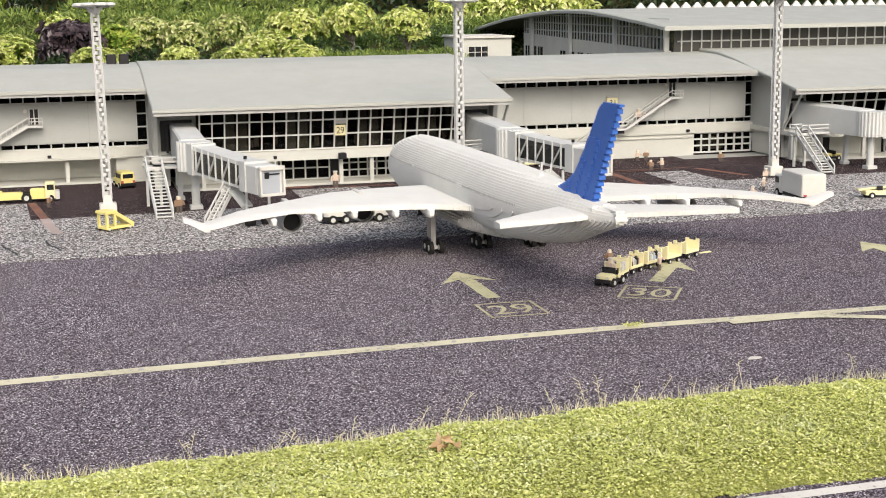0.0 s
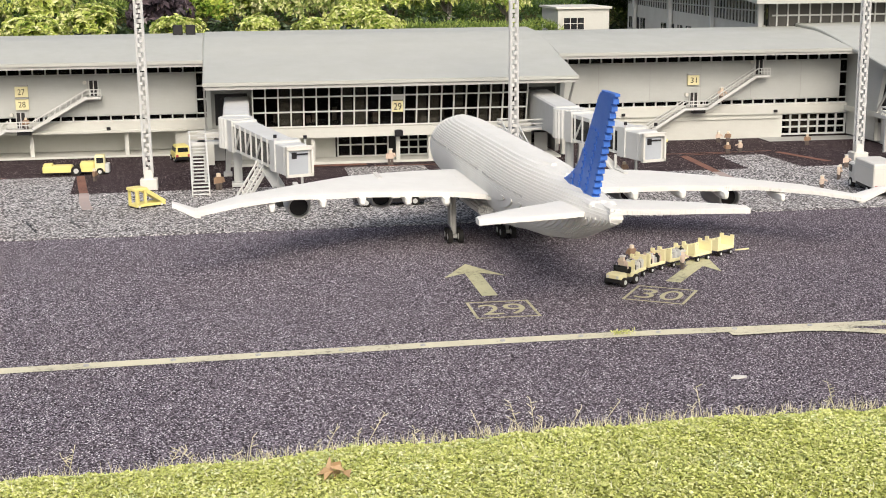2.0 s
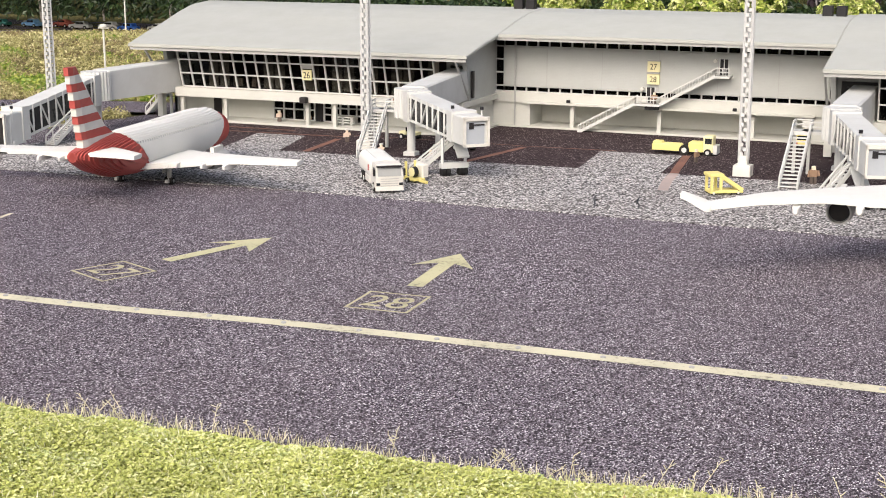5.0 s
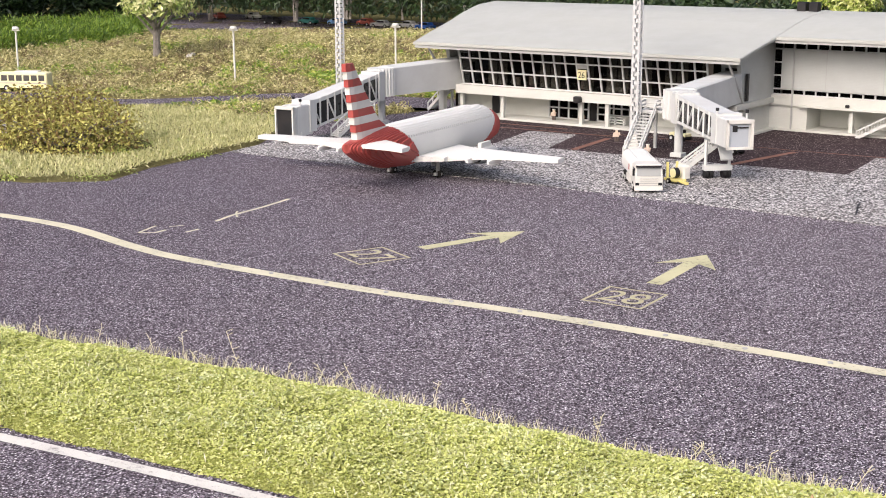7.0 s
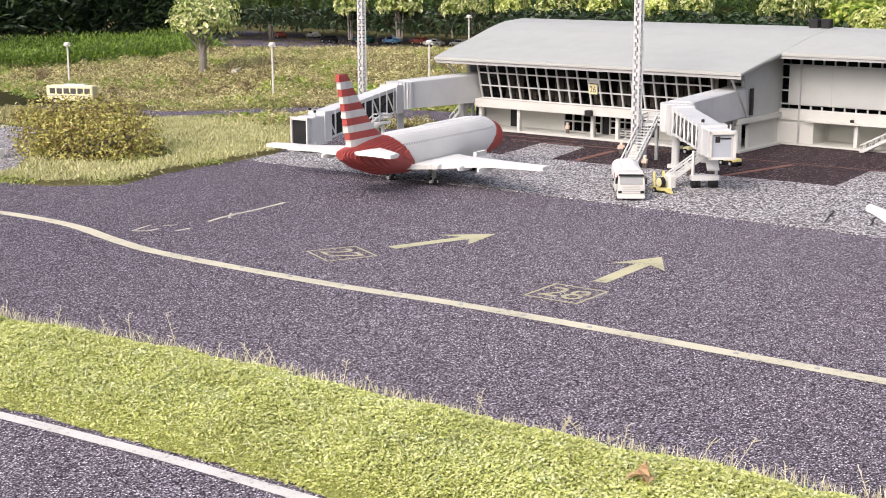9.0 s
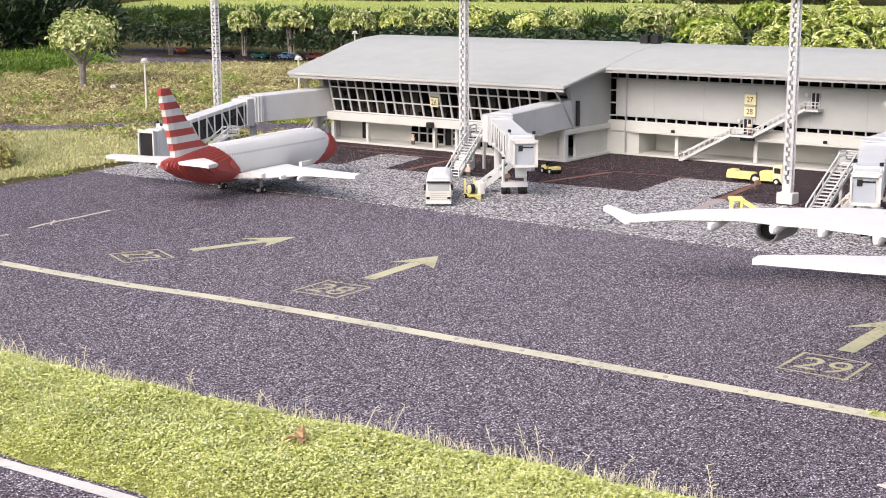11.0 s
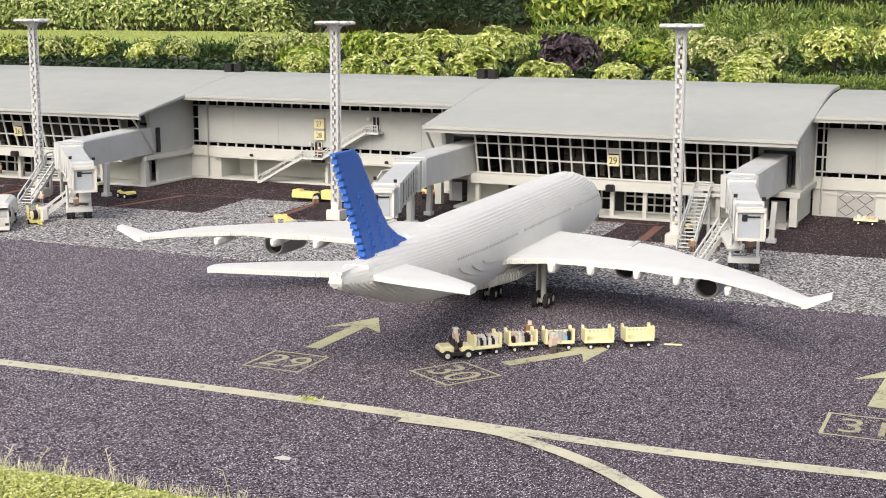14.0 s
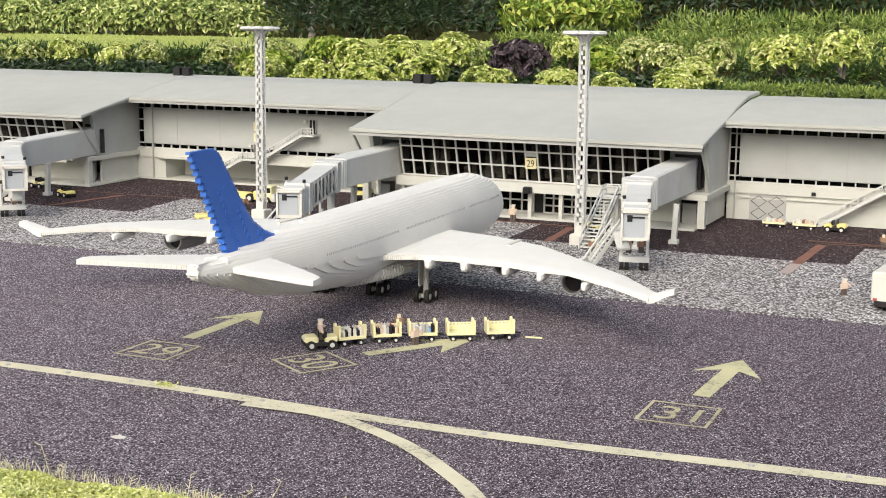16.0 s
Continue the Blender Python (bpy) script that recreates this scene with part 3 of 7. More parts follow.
def pier(x0, x1, number, wl, wr, rise):
    """A gate pier that juts from the terminal: leaning glass front, floor band, open ground floor, side walls."""
    g0, g1 = x0 + 0.405, x1 - 0.40
    roof(x0, x1, 11.5, 13.6, rise=rise, xl=x0 - 0.44 if x0 < -5 else None)
    part("fascia", Solid().box(x0 + 0.01, x1 - 0.01, 11.515, 11.535, 0.675, 0.7), STEEL, terminal)
    part("floor_band", Solid().box(g0 - 0.03, g1 + 0.03, 11.70, 12.55, 0.235, 0.318), CREAM, terminal, "cream floor band under the glass")
    glazing(g0, g1, [0.322, 0.452, 0.582, 0.690], 11.80, 11.70, 22, "leaning grid of glass panes in pale grey frames")
    # upper room: floor and back wall with dimness in their colour, a few shapes inside
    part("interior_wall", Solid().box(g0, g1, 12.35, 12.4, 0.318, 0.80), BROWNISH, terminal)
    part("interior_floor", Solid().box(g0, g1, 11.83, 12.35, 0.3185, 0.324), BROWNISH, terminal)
    s = Solid()
    for _ in range(16):
        x = rnd.uniform(g0 + 0.1, g1 - 0.1)
        y = rnd.uniform(11.95, 12.25)
        s.box(x - 0.02, x + 0.02, y - 0.015, y + 0.015, 0.324, 0.324 + rnd.uniform(0.06, 0.13))
    part("seating", s, TAN, terminal)
    for i in (2, 3, 7, 8, 11, 13, 14, 16, 18, 19, 21):
        xa = g0 + i * (g1 - g0) / 22
        part("blind", Solid().box(xa + 0.008, xa + (g1 - g0) / 22 - 0.008, 11.86, 11.865, 0.33, 0.68), BLIND, terminal)
    # number sign
    sx = g0 + (g1 - g0) * 0.52
    sign = part("number_sign", Solid().box(sx - 0.048, sx + 0.048, 11.735, 11.75, 0.437, 0.53), CREAMY, terminal, "pale yellow gate sign")
    digits = part("digits", writing(number, 0.068, 0.058, 0), DARK, sign, mend=False)
    digits.matrix_basis = pose(UNIT * sx, UNIT * 11.733, UNIT * 0.483, 90, 0, 0)
    part("sign_cap", Solid().box(sx - 0.055, sx + 0.055, 11.735, 11.748, 0.54, 0.575), STEEL, terminal)
    lamp = Solid().bevbox(sx - 0.035, sx + 0.035, 11.64, 11.70, 0.235, 0.29, 0.008)
    part("flood_lamp", lamp, DARK, terminal)
    # ground floor: kerb, posts, back wall with glazing
    part("plinth", Solid().box(x0 + 0.2, x1 - 0.1, 11.72, 12.6, 0.0, 0.022), CREAM, terminal, "low cream plinth")
    part("ground_wall", Solid().box(g0 - 0.2, g1 + 0.1, 12.02, 12.08, 0.022, 0.235), CREAM, terminal)
    for k, x in enumerate((g0 + 0.02, g0 + 0.5, sx, sx + 0.28, g1 - 0.25)):
        part("post", Solid().box(x - 0.017, x + 0.017, 11.73, 11.765, 0.022, 0.235), CREAM, terminal)
    glazing(sx - 0.50, sx - 0.06, [0.03, 0.13, 0.225], 11.99, 11.99, 4, "ground floor window in grey frame", 0.012)
    glazing(sx + 0.04, sx + 0.55, [0.03, 0.095, 0.16, 0.225], 11.99, 11.99, 6, "ground floor glass doors in grey frame", 0.012)
    # black sheet behind the doors stands in for the lobby's shade
    part("lobby_shade", Solid().box(sx - 0.52, sx + 0.57, 12.005, 12.018, 0.024, 0.233), DARK, terminal)
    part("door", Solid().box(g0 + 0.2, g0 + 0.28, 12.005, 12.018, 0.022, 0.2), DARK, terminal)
    # side walls lean like the glass
    for sgn, xw, gx in ((-1, wl, g0), (1, wr, g1)):
        s = Solid()
        s.loft([[(xw + d, 11.82, 0.77), (xw + d, 12.62, 0.89), (xw + d, 12.62, 0.30), (xw + d, 11.95, 0.30)] for d in (-0.02, 0.02)])
        part("side_wall", s, GREY, terminal, "leaning grey side wall")
        lo, hi = sorted((gx, xw))
        part("gate_wall", Solid().box(lo + 0.005, hi - 0.005, 12.0, 12.05, 0.30, 0.79), GREY, terminal)
        # no real hole: a black slab paints the opening's shade on the wall
        part("opening_shade", Solid().box(lo + 0.05, hi - 0.04, 11.985, 12.0, 0.33, 0.60), DARK, terminal)
        part("gate_ledge", Solid().box(min(gx, xw + 0.05 * sgn), max(gx, xw + 0.05 * sgn), 11.74, 12.6, 0.255, 0.30), CREAM, terminal)
        part("corner_wall", Solid().box(min(xw, xw - 0.03 * sgn), max(xw, xw - 0.03 * sgn), 12.0, 12.6, 0.022, 0.255), CREAM, terminal)
        part("corner_post", Solid().box(xw - 0.03, xw + 0.03, 11.75, 11.81, 0.022, 0.255), CREAM, terminal)
        part("side_door", Solid().box(min(xw, xw - 0.22 * sgn), max(xw - 0.1 * sgn, xw - 0.12 * sgn), 12.005, 12.017, 0.022, 0.19), STEEL, terminal)
        part("brace", Solid().bar((xw + 0.03 * sgn, 11.54, 0.715), (xw + 0.03 * sgn, 11.92, 0.30), 0.016), STEEL, terminal)


def recess(x0, x1, kind, ra, rb, rise):
    """The set-back wall between two piers."""
    roof(ra + 0.002, rb - 0.002, 12.25, 13.6, rise=rise)
    part("fascia", Solid().box(x0, x1, 12.262, 12.28, 0.815, 0.842), STEEL, terminal)
    wall = part("grey_wall", Solid().box(x0 + 0.10, x1 - 0.10, 12.575, 12.66, 0.377, 0.738), GREY, terminal, "grey panelled upper wall")
    n = 6
    for i in range(1, n):
        x = x0 + (x1 - x0) * i / n
        part("panel_seam", Solid().box(x - 0.003, x + 0.003, 12.572, 12.5755, 0.38, 0.736), STEEL, wall)
    m = int((x1 - x0) / 0.115)
    glazing(x0 + 0.10, x1 - 0.10, [0.328, 0.377], 12.60, 12.60, m, "row of small windows along the wall foot")
    glazing(x0 + 0.10, x1 - 0.10, [0.740, 0.802], 12.60, 12.60, m, "row of small windows under the eave")
    for xa, xb in ((x0 + 0.005, x0 + 0.10), (x1 - 0.10, x1 - 0.005)):
        glazing(xa, xb, [0.328, 0.377, 0.50, 0.62, 0.74, 0.802], 12.60, 12.60, 1, "upright strip of dark windows in the corner")
    # black sheet in place of the dim rooms behind the small windows
    part("window_shade_sheet", Solid().box(x0, x1, 12.67, 12.70, 0.31, 0.86), DARK, terminal)
    part("band", Solid().box(x0, x1, 12.56, 12.70, 0.232, 0.322), CREAM, terminal, "cream band")
    px_ = x0 + (0.22 if kind == "niche" else 0.07)
    part("drain_pipe", Solid().tube((px_, 12.555, 0.02), (px_, 12.555, 0.82), 0.008, 8), STEEL, terminal)
    if kind == "niche":
        part("ledge", Solid().box(x0 + 0.30, x1 - 0.2, 12.53, 12.57, 0.226, 0.246), CREAM, terminal)
        part("end_wall", Solid().box(x0, x0 + 0.36, 12.58, 12.68, 0.0, 0.232), CREAM, terminal)
        part("end_wall", Solid().box(x1 - 0.30, x1, 12.58, 12.68, 0.0, 0.232), CREAM, terminal)
        part("niche_wall", Solid().box(x0 + 0.3, x1 - 0.25, 12.92, 12.96, 0.0, 0.232), CREAM, terminal)
        part("niche_cheek", Solid().box(x0 + 0.33, x0 + 0.36, 12.68, 12.92, 0.0, 0.232), CREAM, terminal)
        part("niche_cheek", Solid().box(x1 - 0.30, x1 - 0.27, 12.68, 12.92, 0.0, 0.232), CREAM, terminal)
        part("niche_ceiling", Solid().box(x0 + 0.3, x1 - 0.25, 12.7, 12.95, 0.234, 0.25), CREAM, terminal)
        part("niche_floor", Solid().box(x0 + 0.02, x1 - 0.02, 12.545, 12.92, 0.0, 0.02), CREAM, terminal, "low cream step")
        for x in (x0 + 0.765, x0 + 1.575, x0 + 2.40):
            part("post", Solid().box(x - 0.018, x + 0.018, 12.585, 12.62, 0.02, 0.232), CREAM, terminal)
    else:
        part("ground_wall", Solid().box(x0, x0 + 2.33, 12.58, 12.68, 0.0, 0.232), CREAM, terminal)
        part("ledge", Solid().box(x0 + 0.10, x0 + 2.3, 12.565, 12.578, 0.19, 0.20), CREAM, terminal)
        gate = part("lattice_gate", Solid().box(x0 + 0.20, x0 + 0.51, 12.568, 12.578, 0.005, 0.232), STEEL, terminal, "grey gate with diamond lattice")
        lat = Solid()
        for i in range(2):
            for j in range(2):
                cx, cz = x0 + 0.28 + 0.15 * i, 0.065 + 0.105 * j
                for a, b in (((-0.065, 0), (0, 0.048)), ((0, 0.048), (0.065, 0)), ((0.065, 0), (0, -0.048)), ((0, -0.048), (-0.065, 0))):
                    lat.bar((cx + a[0], 12.565, cz + a[1]), (cx + b[0], 12.565, cz + b[1]), 0.004)
        part("lattice", lat, DARK, gate)
        glazing(x0 + 2.33, x1 - 0.02, [0.03, 0.10, 0.165, 0.228], 12.60, 12.60, 7, "ground floor windows in pale frames", 0.016)
        part("lobby_blind", Solid().box(x0 + 2.40, x1 - 0.3, 12.66, 12.67, 0.05, 0.215), TAN, terminal)
        # wall in black, giving the lobby's depth its shade by colour
        part("lobby_shade_wall", Solid().box(x0 + 2.33, x1, 12.8, 12.83, 0.0, 0.232), DARK, terminal)
        part("forecourt", Solid().box(x0 + 2.1, x1 + 0.1, 12.3, 12.58, 0.0, 0.006), STEEL, terminal)
    for x in (x0 + 0.74, x0 + 2.25):
        part("wall_lamp", Solid().bevbox(x - 0.017, x + 0.017, 12.535, 12.56, 0.25, 0.275), DARK, terminal)


PIERS = ((-5.80, -2.345, "26", -5.64, -2.51, 0.045), (0.60, 3.775, "29", 0.64, 3.72, 0.052), (6.60, 10.1, "32", 6.74, 9.9, 0.042))
for p in PIERS:
    pier(*p)
recess(-2.51, 0.62, "niche", -2.345, 0.60, 0.042)
recess(3.74, 6.74, "windows", 3.775, 6.60, 0.012)
roof(10.102, 16.0, 12.25, 13.6)
part("back_wall", Solid().box(-5.7, 16, 13.62, 13.7, 0.0, 0.97), CREAM, terminal)
part("end_wall", Solid().box(-5.64, -5.6, 12.0, 13.6, 0.0, 0.80), GREY, terminal)
part("wall", Solid().box(10.0, 16, 12.5, 12.6, 0, 0.86), GREY, terminal)
for x, y in ((0.355, 13.45), (0.475, 13.45), (-2.58, 13.45), (-2.46, 13.45)):
    part("roof_vent", Solid().bevbox(x - 0.045, x + 0.045, y - 0.045, y + 0.045, 0.98, 1.125, 0.006), DARK, terminal, "dark roof vent")


def wall_stairs(x, label, z1=0.285, z2=0.555):
    """Outside stairs along the set-back wall: lower flight, landing with a door, upper flight to a second door."""
    st = thing("wall_stairs", x, 12.5, label=label, category="stairs", group="outside stairs")
    for (xa, za), (xb, zb) in (((-0.62, 0.0), (-0.10, z1)), ((0.12, z1), (0.60, z2))):
        n = int((zb - za) / 0.017)
        for i in range(n):
            u = (i + 0.5) / n
            part("tread", Solid().box(xa + (xb - xa) * u - 0.014, xa + (xb - xa) * u + 0.014, -0.05, 0.03, za + (zb - za) * u - 0.003, za + (zb - za) * u + 0.003), STEEL, st)
        for y in (-0.055, 0.035):
            part("stringer", Solid().bar((xa, y, za), (xb, y, zb), 0.008, 0.026), PALE, st)
            part("handrail", Solid().bar((xa, y, za + 0.065), (xb, y, zb + 0.065), 0.009), PALE, st)
            for i in range(11):
                u = i / 10
                part("baluster", Solid().bar((xa + (xb - xa) * u, y, za + (zb - za) * u), (xa + (xb - xa) * u, y, za + (zb - za) * u + 0.065), 0.006), PALE, st)
    for xa, xb, z in ((-0.10, 0.12, z1), (0.60, 0.72, z2)):
        part("landing", Solid().box(xa, xb, -0.055, 0.08, z - 0.02, z), PALE, st)
        for zz in (0.035, 0.065):
            part("handrail", Solid().bar((xa, -0.055, z + zz), (xb, -0.055, z + zz), 0.008), PALE, st)
        for i in range(5):
            xx = xa + (xb - xa) * i / 4
            part("baluster", Solid().bar((xx, -0.055, z), (xx, -0.055, z + 0.065), 0.006), PALE, st)
    part("bracket", Solid().box(-0.02, 0.1, -0.03, 0.03, z1 - 0.053, z1 - 0.023), DARK, st)
    for xd, z in ((0.01, z1), (0.65, z2)):
        door = part("door", Solid().box(xd - 0.035, xd + 0.035, 0.058, 0.072, z, z + 0.135), DARK, st)
        part("door_frame", Solid().box(xd - 0.042, xd - 0.035, 0.052, 0.072, z, z + 0.14).box(xd + 0.035, xd + 0.042, 0.052, 0.072, z, z + 0.14).box(xd - 0.004, xd + 0.004, 0.052, 0.06, z, z + 0.135), PALE, door)
        part("wall_light", Solid().tube((xd - 0.075, 0.03, z + 0.12), (xd - 0.075, 0.072, z + 0.12), 0.016, 10), WHITE, st)
    return st


def gate_sign(parent, x, z, text):
    sign = part("gate_sign", Solid().box(x - 0.055, x + 0.055, 0.045, 0.07, z - 0.045, z + 0.045), CREAMY, parent, "pale yellow gate sign")
    d = part("digits", writing(text, 0.06, 0.05, 0), DARK, sign, mend=False)
    d.matrix_basis = pose(UNIT * x, UNIT * 0.043, UNIT * z, 90, 0, 0)
    part("sign_cap", Solid().box(x - 0.058, x + 0.058, 0.03, 0.07, z + 0.05, z + 0.06), STEEL, sign)


st = wall_stairs(-1.02, "grey outside stairs on the set-back terminal wall")
gate_sign(st, 0.03, 0.495, "28")
gate_sign(st, 0.03, 0.605, "27")
st = wall_stairs(5.16, "grey outside stairs on the terminal wall by gate 31", 0.32, 0.615)
gate_sign(st, 0.0, 0.575, "31")


# ---- aircraft ----
def grid(v, step):
    return round(v / step) * step


BRICK, STUD = 0.0131, 0.0055


def hull(profile, y0, y1, z0, z1, keep=lambda y, z: True, dy=0.022, step=0.002):
    """A body of stacked brick courses. profile(y) gives half width, half height and middle height."""
    s = Solid()
    n = int(round((z1 - z0) / BRICK))
    for k in range(n):
        za = z0 + k * BRICK
        zm = za + BRICK / 2
        start, last = None, 0.0
        y = y0
        while y <= y1 + dy:
            w = 0.0
            if y < y1:
                rx, rz, zc = profile(y + dy / 2)
                q = 1 - ((zm - zc) / max(rz, 1e-4)) ** 2
                if q > 0 and keep(y, zm):
                    w = grid(rx * math.sqrt(q), step)
            if abs(w - last) > 1e-6:
                if last > 0:
                    s.box(-last, last, start, y, za, za + BRICK)
                start, last = y, w
            y += dy
    return s


def courses(profile, y0, y1, z0, z1, keep=lambda y, z: True, dy=0.02, slope=0.30):
    """A smooth body of brick courses: each course follows the profile along its length and slopes in towards the next."""
    s = Solid()
    n = int(round((z1 - z0) / BRICK))
    for k in range(n):
        za = z0 + k * BRICK
        zm = za + BRICK / 2
        rings = []
        for i in range(int(round((y1 - y0) / dy)) + 1):
            y = y0 + dy * i
            rx, rz, zc = profile(y)
            q = 1 - ((zm - zc) / max(rz, 1e-4)) ** 2
            if q > 0 and keep(y, zm):
                w = rx * math.sqrt(q)
                over = 1 - ((zm + BRICK - zc) / max(rz, 1e-4)) ** 2
                top = w if zm < zc else (1 - slope) * w + slope * rx * math.sqrt(max(over, 0.0))
                rings.append([(-w, y, za), (w, y, za), (top, y, za + BRICK), (-top, y, za + BRICK)])
        if len(rings) > 1:
            s.loft(rings)
    return s


def layers(profile, y0, y1, keep, step=0.0125, dy=0.012, lowest=0.0):
    """A body of upright layers across its width, each smaller than the one inside it, so that terraces show."""
    s = Solid()
    n = int(round((y1 - y0) / dy))
    for k in range(40):
        xm, xo = (k + 0.35) * step, (k + 1) * step
        low, high = [], []
        for i in range(n + 1):
            y = y0 + dy * i
            rx, rz, zc = profile(y)
            if rx <= xm:
                continue
            h = rz * math.sqrt(1 - (xm / rx) ** 2)
            if keep(y, zc - h):
                low.append((y, zc - h))
            if keep(y, zc + h):
                high.append((y, zc + h))
        if len(low) + len(high) < 5:
            break
        poly = low + high[::-1]
        s.loft([[(x, y, z) for y, z in poly] for x in (-xo, xo)])
    return s


def keel(profile, y0, y1, step=0.011, dy=0.011):
    """The lower half of a body in upright layers one stud wide, so that terraces run round its belly."""
    s = Solid()
    n = int(round((y1 - y0) / dy))
    for k in range(30):
        xm, xo = (k + 0.6) * step, (k + 1) * step
        low, high = [], []
        for i in range(n + 1):
            y = y0 + dy * i
            rx, rz, zc = profile(y)
            if rx > xm:
                low.append((y, min(zc - 0.002, grid(zc - rz * math.sqrt(1 - (xm / rx) ** 2), BRICK / 3))))
                high.append((y, zc))
        if len(low) < 3:
            break
        s.loft([[(x, y, z) for y, z in low + high[::-1]] for x in (-xo, xo)])
    return s


def wing(stations, sign, step=0.011, thick=0.05, saw=0.0006):
    """A wing of narrow brick columns in one skin. stations: span, leading edge, trailing edge, height of the top."""
    span = [st[0] for st in stations]
    rings = []
    n = max(1, int(round((span[-1] - span[0]) / step)))
    for k in range(n):
        xm = span[0] + (k + 0.5) * step
        le, te, z = (float(np.interp(xm, span, [st[i] for st in stations])) for i in (1, 2, 3))
        te -= saw * 8 * abs(noise.noise(Vector((xm * 31, sign, 0.3))))
        le += saw * 6 * noise.noise(Vector((xm * 27, sign, 5.3)))
        le = grid(le, STUD)
        z = z + 0.001 * noise.noise(Vector((xm * 40, sign, 9.1)))
        c = le - te
        t = max(0.03, thick * min(1.0, c / 0.5))
        sec = ((0.0, -0.3 * t), (0.05, -0.06 * t), (0.28, 0.0), (0.6, -0.02 * t), (0.95, -0.1 * t), (1.0, -0.2 * t), (1.0, -0.95 * t), (0.6, -t), (0.25, -t), (0.04, -0.66 * t))
        ends = (xm,) if step > 0.02 else (span[0] + k * step, span[0] + (k + 1) * step - 1e-5)
        for x in ends:
            rings.append([(sign * x, le - c * u, z + dz) for u, dz in sec])
    return Solid().loft(rings)


def fin(parent, rows, half, ridges, notch, material):
    """An upright tail fin in courses with a stepped rear edge and raised ribs. rows: height, front, rear."""
    zs = [r[0] for r in rows]
    h = notch / 3
    n = int(round((zs[-1] - zs[0]) / h))
    core, ribs = [], [[] for _ in ridges]
    for k in range(n):
        z = zs[0] + k * h
        fr = grid(float(np.interp(z + h / 2, zs, [r[1] for r in rows])), 0.006)
        zn = zs[0] + notch * int(k / 3)
        re = float(np.interp(zn, zs, [r[2] for r in rows])) + (0.012 if k % 3 == 2 else 0.0)
        w = half * (1 - 0.3 * k / n)
        core += [[(-0.55 * w, re, zz), (0.55 * w, re, zz), (0.55 * w, fr - 0.03, zz), (0.15 * w, fr, zz), (-0.15 * w, fr, zz), (-0.55 * w, fr - 0.03, zz)] for zz in (z, z + h - 1e-5)]
        for i, (rib, (back, top)) in enumerate(zip(ribs, ridges)):
            a = re + back + (0.03 if k / n > top - 0.02 else 0.0)
            if k / n < top and a < fr - 0.05:
                q = w * (0.72 + 0.18 * i)
                rib += [[(-q, a, zz), (q, a, zz), (q, fr - 0.05, zz), (0.4 * w, fr - 0.012, zz), (-0.4 * w, fr - 0.012, zz), (-q, fr - 0.05, zz)] for zz in (z, z + h - 1e-5)]
    f_ob = part("tail_fin", Solid().loft(core), material, parent, "blue tail fin with stepped rear edge", mend=False)
    f_ob.location = (-0.006 * UNIT, 0.0, 0)
    for rib in ribs:
        part("fin_rib", Solid().loft(rib), material, f_ob, mend=False)


def gear(parent, x, y, top, r=0.034, wheels=((-0.034, -0.045), (0.034, -0.045), (-0.034, 0.045), (0.034, 0.045))):
    leg = part("landing_gear", Solid().tube((x, y, r), (x, y, top), 0.017, 12).box(x - 0.012, x + 0.012, y - 0.05, y + 0.05, r - 0.01, r + 0.012).bar((x, y + 0.10, top), (x, y, r + 0.09), 0.012).box(x - 0.03, x - 0.022, y - 0.05, y + 0.05, r + 0.06, top), STEEL, parent, "grey landing gear leg")
    for dx, dy in wheels:
        part("wheel", Solid().tube((x + dx - 0.013, y + dy, r), (x + dx + 0.013, y + dy, r), r, 16), RUBBER, leg)
        part("hub", Solid().tube((x + dx - 0.0145, y + dy, r), (x + dx + 0.0145, y + dy, r), r * 0.45, 10), PALE, leg)


def engine(parent, x, y, z, r, length):
    """A nacelle open at both ends, dark inside, hung on a pylon."""
    n = 18
    ring = lambda d, k: [(x + r * k * math.cos(2 * math.pi * i / n), y + d, z + r * k * math.sin(2 * math.pi * i / n)) for i in range(n)]
    half = length / 2
    shell = [ring(half, 0.88), ring(half - 0.02, 0.98), ring(0.2 * length, 1.0), ring(-0.25 * length, 0.97), ring(-half, 0.86), ring(-half, 0.74), ring(-half + 0.06, 0.72)]
    e_ob = part("engine", Solid().loft(shell, caps=False), STEEL, parent, "grey engine nacelle")
    part("intake", Solid().loft([ring(half - 0.012, 0.84), ring(half - 0.05, 0.8)]), DARK, e_ob)
    part("exhaust", Solid().loft([ring(-half + 0.05, 0.73), ring(-half + 0.055, 0.7)]), DARK, e_ob)
    part("pylon", Solid().box(x - 0.014, x + 0.014, y - length * 0.3, y + length * 0.3, z + r * 0.7, z + r + 0.035), WHITE, e_ob)


big = thing("aircraft", 2.53, 8.24, 0, 2.0, "large white brick-built airliner with plain blue tail fin", "aircraft")


